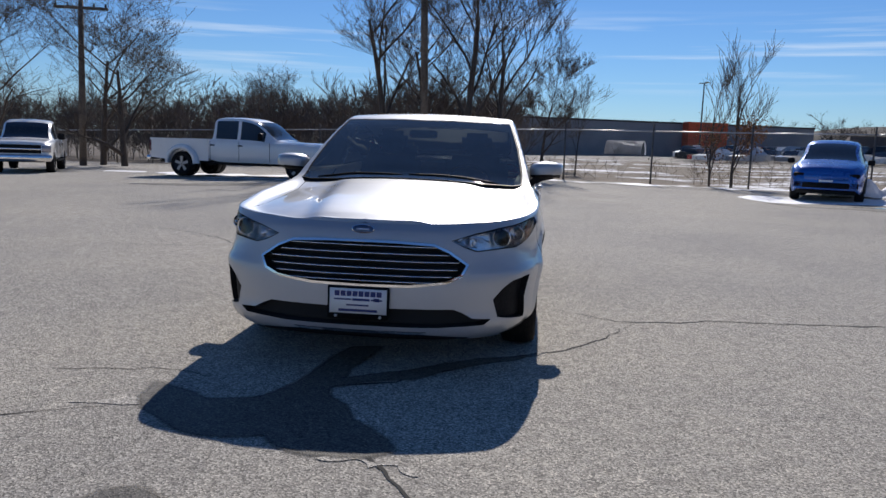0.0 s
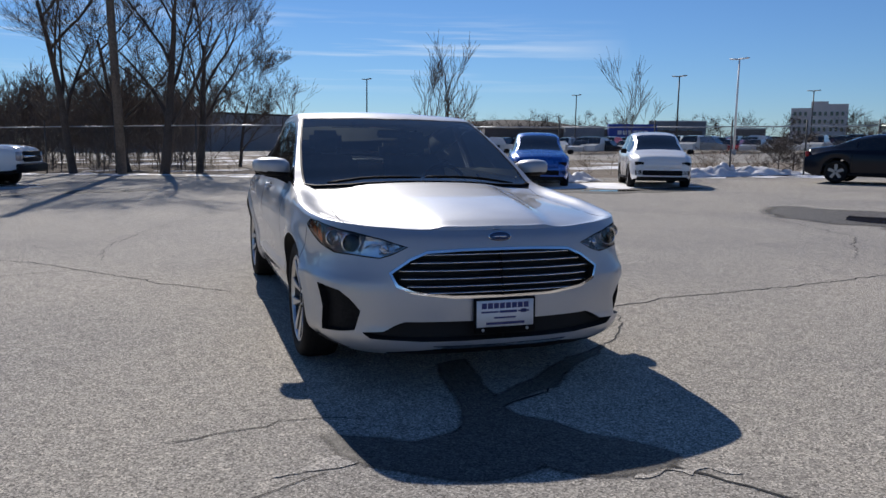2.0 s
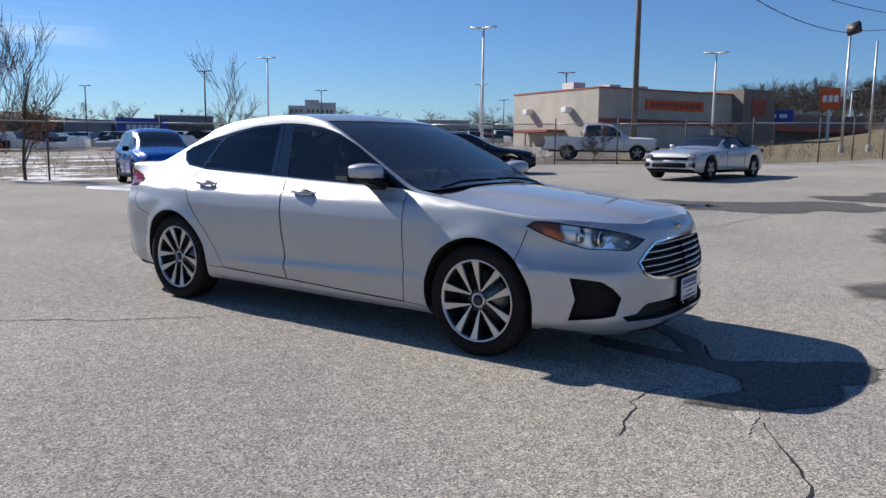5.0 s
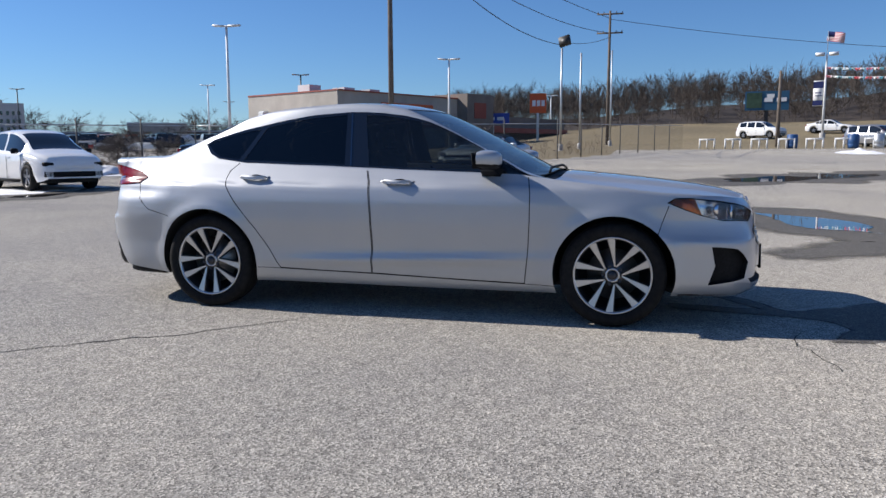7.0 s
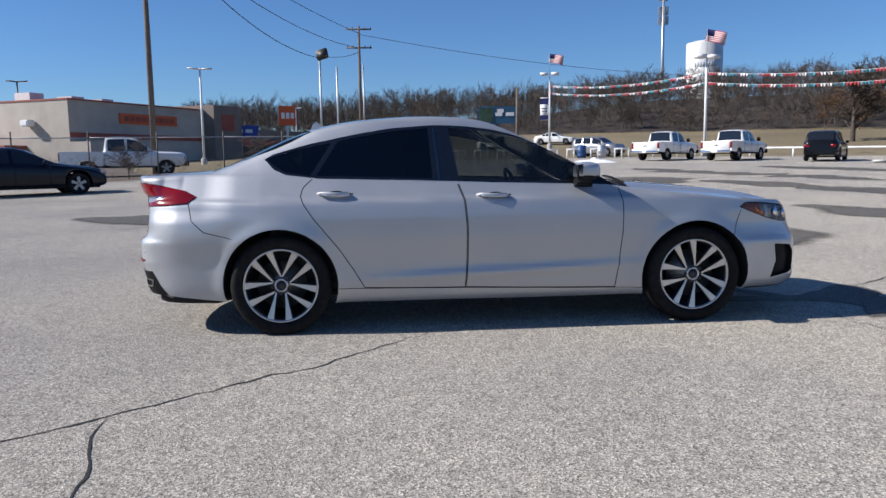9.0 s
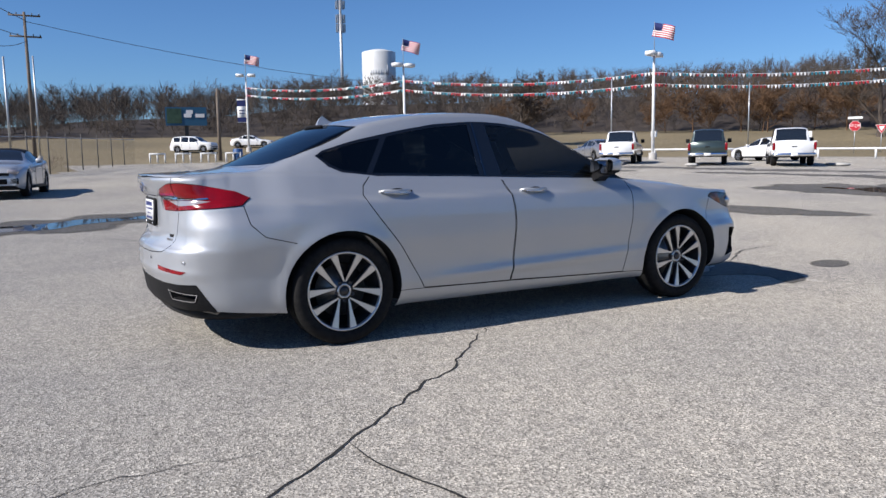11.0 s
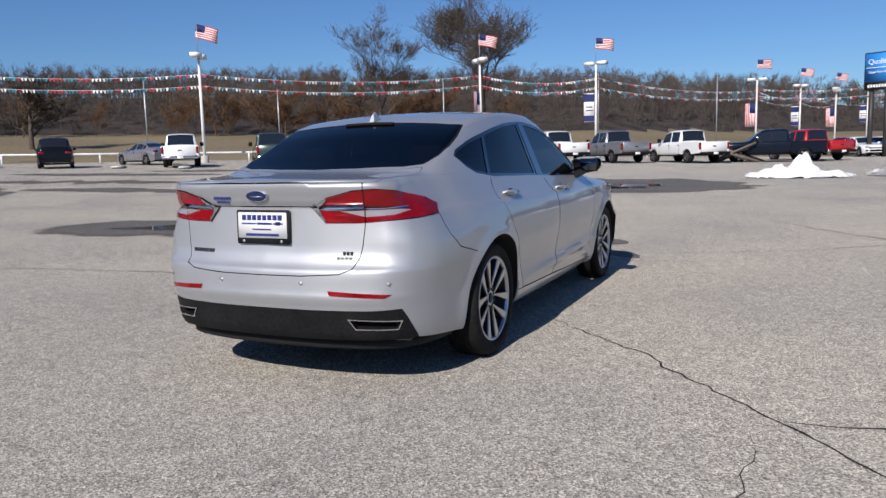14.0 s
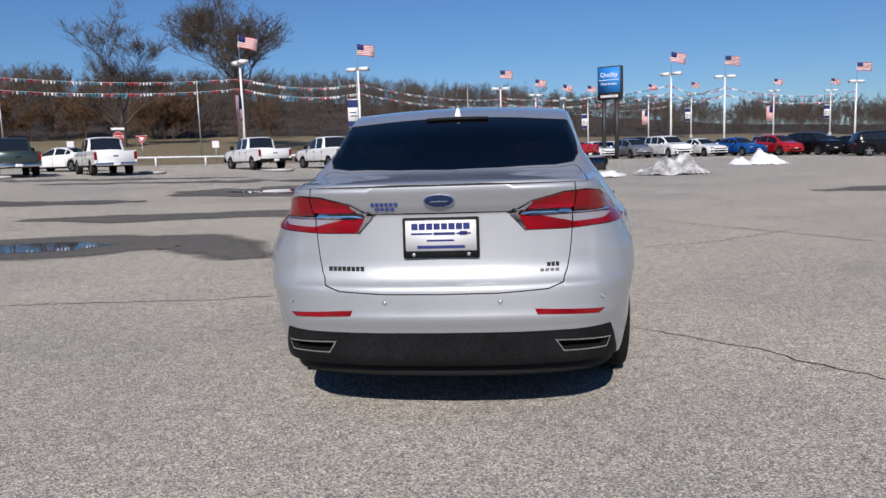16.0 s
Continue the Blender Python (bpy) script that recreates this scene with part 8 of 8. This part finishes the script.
M["woods"] = grainy("bare_woods_bark", (0.058, 0.046, 0.038), (0.115, 0.093, 0.077), 0.6, 0.95, 0, big=0.03)
rnd = random.Random(5)
pl = []
for k in range(1900):
    az = rnd.uniform(-26, 126)
    d = hill_foot(az) + 4 + 104 * rnd.random() ** 0.9
    pl.append((d * math.cos(radians(az)), -d * math.sin(radians(az))))
forest("woodland", "dense gray-brown bare winter woods on the hill", pl, 6, M["woods"], 4.4, 7.2, 9, 3, 0.08, 0.5, 0.04)
pl = []
for k in range(560):
    az = rnd.uniform(-24, 126)
    d = hill_foot(az) - 3 + 85 * rnd.random()
    pl.append((d * math.cos(radians(az)), -d * math.sin(radians(az))))
for k in range(900):
    az = rnd.uniform(-24, 126)
    d = hill_foot(az) - 2 + 62 * rnd.random() ** 1.3
    pl.append((d * math.cos(radians(az)), -d * math.sin(radians(az))))
forest("undergrowth", "tangled brown undergrowth at the edge of the woods", pl, 8, M["woods"], 2.5, 4.5, 5, 3, 0.08, 1.0, 0.05)
pl = []
for k in range(26):
    az = rnd.choice((rnd.uniform(44, 68), rnd.uniform(30, 75)))
    d = 112 + 6 * rnd.random()
    pl.append((d * math.cos(radians(az)), -d * math.sin(radians(az))))
# paler than the woods: the thicket's backlight is put into its colour
M["brush"] = grainy("backlit_thicket_bark", (0.11, 0.088, 0.072), (0.20, 0.165, 0.138), 0.6, 0.95, 0, big=0.03)
M["oak_brown"] = grainy("russet_leaf_mass", (0.085, 0.046, 0.022), (0.15, 0.083, 0.042), 0.8, 0.95, 0)
forest("russet_oaks", "scattered trees with clinging russet leaves", pl, 9, M["oak_brown"], 4.5, 7.5, 4, 4, 0.1, 0.9, 0.1)
pl = []
for k in range(560):
    az = rnd.uniform(-133, -90)
    d = 33 + 42 * rnd.random()
    x, y = d * math.cos(radians(az)), -d * math.sin(radians(az)) - 4
    if y > fence_y(x) + 2.0:
        pl.append((x, y))
forest("thicket", "dense gray-brown thicket of bare brush behind the fence", pl, 10, M["brush"], 2.6, 5.0, 7, 3, 0.05, 0.6, 0.03)
pl = []
for k in range(260):
    t = rnd.random() * (len(FENCE) - 3) + 1
    i = int(t)
    (ax, ay), (bx, by) = FENCE[i], FENCE[i + 1]
    off = rnd.uniform(0.4, 3.5)
    x, y = ax + (bx - ax) * (t - i), ay + (by - ay) * (t - i)
    pl.append((x + 0.5 * off, y + off))
M["dry_weed"] = grainy("dry_weeds", (0.16, 0.12, 0.085), (0.28, 0.215, 0.15), 4, 0.95, 0)
forest("dry_weeds", "dry tan weeds and brush along the fence line", pl, 12, M["dry_weed"], 0.5, 1.4, 5, 2, 0.05, 0.9, 0.02)
pl = []
for k in range(170):
    az = rnd.uniform(-92, -12)
    d = 300 + 120 * rnd.random()
    pl.append((d * math.cos(radians(az)), -d * math.sin(radians(az))))
forest("far_treeline", "distant gray line of bare trees on the horizon", pl, 13, M["woods"], 9, 15, 5, 3, 0.2, 0.9, 0.1)

# far hill on the horizon over the shopping lots
bm = bmesh.new()
hill = []
for k in range(61):
    az = radians(-92 + k * 1.4)
    t = k / 60
    h = 4 + 15 * math.exp(-(((math.degrees(az) + 66) / 9) ** 2)) + 3 * noise.noise(Vector((t * 8, 0, 3)))
    hill.append([bm.verts.new((r * math.cos(az), -r * math.sin(az), z)) for r, z in ((430, -3), (470, h * 0.6), (520, h), (620, h * 0.8))])
for A, B in zip(hill, hill[1:]):
    for j in range(3):
        bm.faces.new((A[j], A[j + 1], B[j + 1], B[j]))
bmesh.ops.recalc_face_normals(bm, faces=bm.faces)
M["hill_woods"] = grainy("far_hill_woods", (0.020, 0.017, 0.015), (0.044, 0.037, 0.032), 0.08, 0.95, 0, big=0.01)
tagged(obj("far_hill", bm, M["hill_woods"]), "low dark wooded hill on the horizon", "hill", kind="structure")

# far parked cars in the shopping lots, past counting
rnd = random.Random(21)
V, F, MI = [], [], []
prof = [(-2.2, 0.3), (-2.2, 0.75), (-1.2, 0.9), (-0.6, 1.4), (0.9, 1.45), (1.7, 1.0), (2.2, 0.95), (2.2, 0.3)]
carm = ["white", "silver", "gray_paint", "black_paint", "red_paint", "navy", "white"]
for k in range(620):
    az = rnd.uniform(-78, -20)
    d = rnd.choice((78, 86, 94, 102, 112, 122, 134, 148, 162, 178)) + rnd.uniform(-1.2, 1.2)
    x, y = d * math.cos(radians(az)), -d * math.sin(radians(az))
    if az > -30 and d > 64 and math.hypot(x - 72, y - 30) < 24:
        continue
    if y < fence_y(min(56, x)) + 6:
        continue
    a = radians(-55 + rnd.uniform(-4, 4) + (90 if rnd.random() < 0.2 else 0))
    b0 = len(V)
    mi = rnd.randrange(len(carm))
    tall = rnd.choice((1.0, 1.0, 1.2, 1.3))
    for fx, tz in ((-0.9, 0), (0.9, 0)):
        for u, z in prof:
            xx = fx * (0.82 if z > 1.2 else 1.0)
            V.append((x + xx * math.cos(a) - u * math.sin(a), y + xx * math.sin(a) + u * math.cos(a), ground_z(x, y) + z * tall))
    n = len(prof)
    for j in range(n):
        F.append((b0 + j, b0 + (j + 1) % n, b0 + n + (j + 1) % n, b0 + n + j))
        MI.append(len(carm) if j in (2, 4) else mi)
    F += [tuple(b0 + j for j in range(n))[::-1], tuple(b0 + n + j for j in range(n))]
    MI += [mi, mi]
me = bpy.data.meshes.new("distant_cars")
me.from_pydata(V, [], F)
for c in carm:
    me.materials.append(M[c])
me.materials.append(M["glass_car"])
me.polygons.foreach_set("material_index", MI)
tagged(new("distant_cars", me), "crowd of parked cars on the distant shopping lots", "cars", kind="stuff")
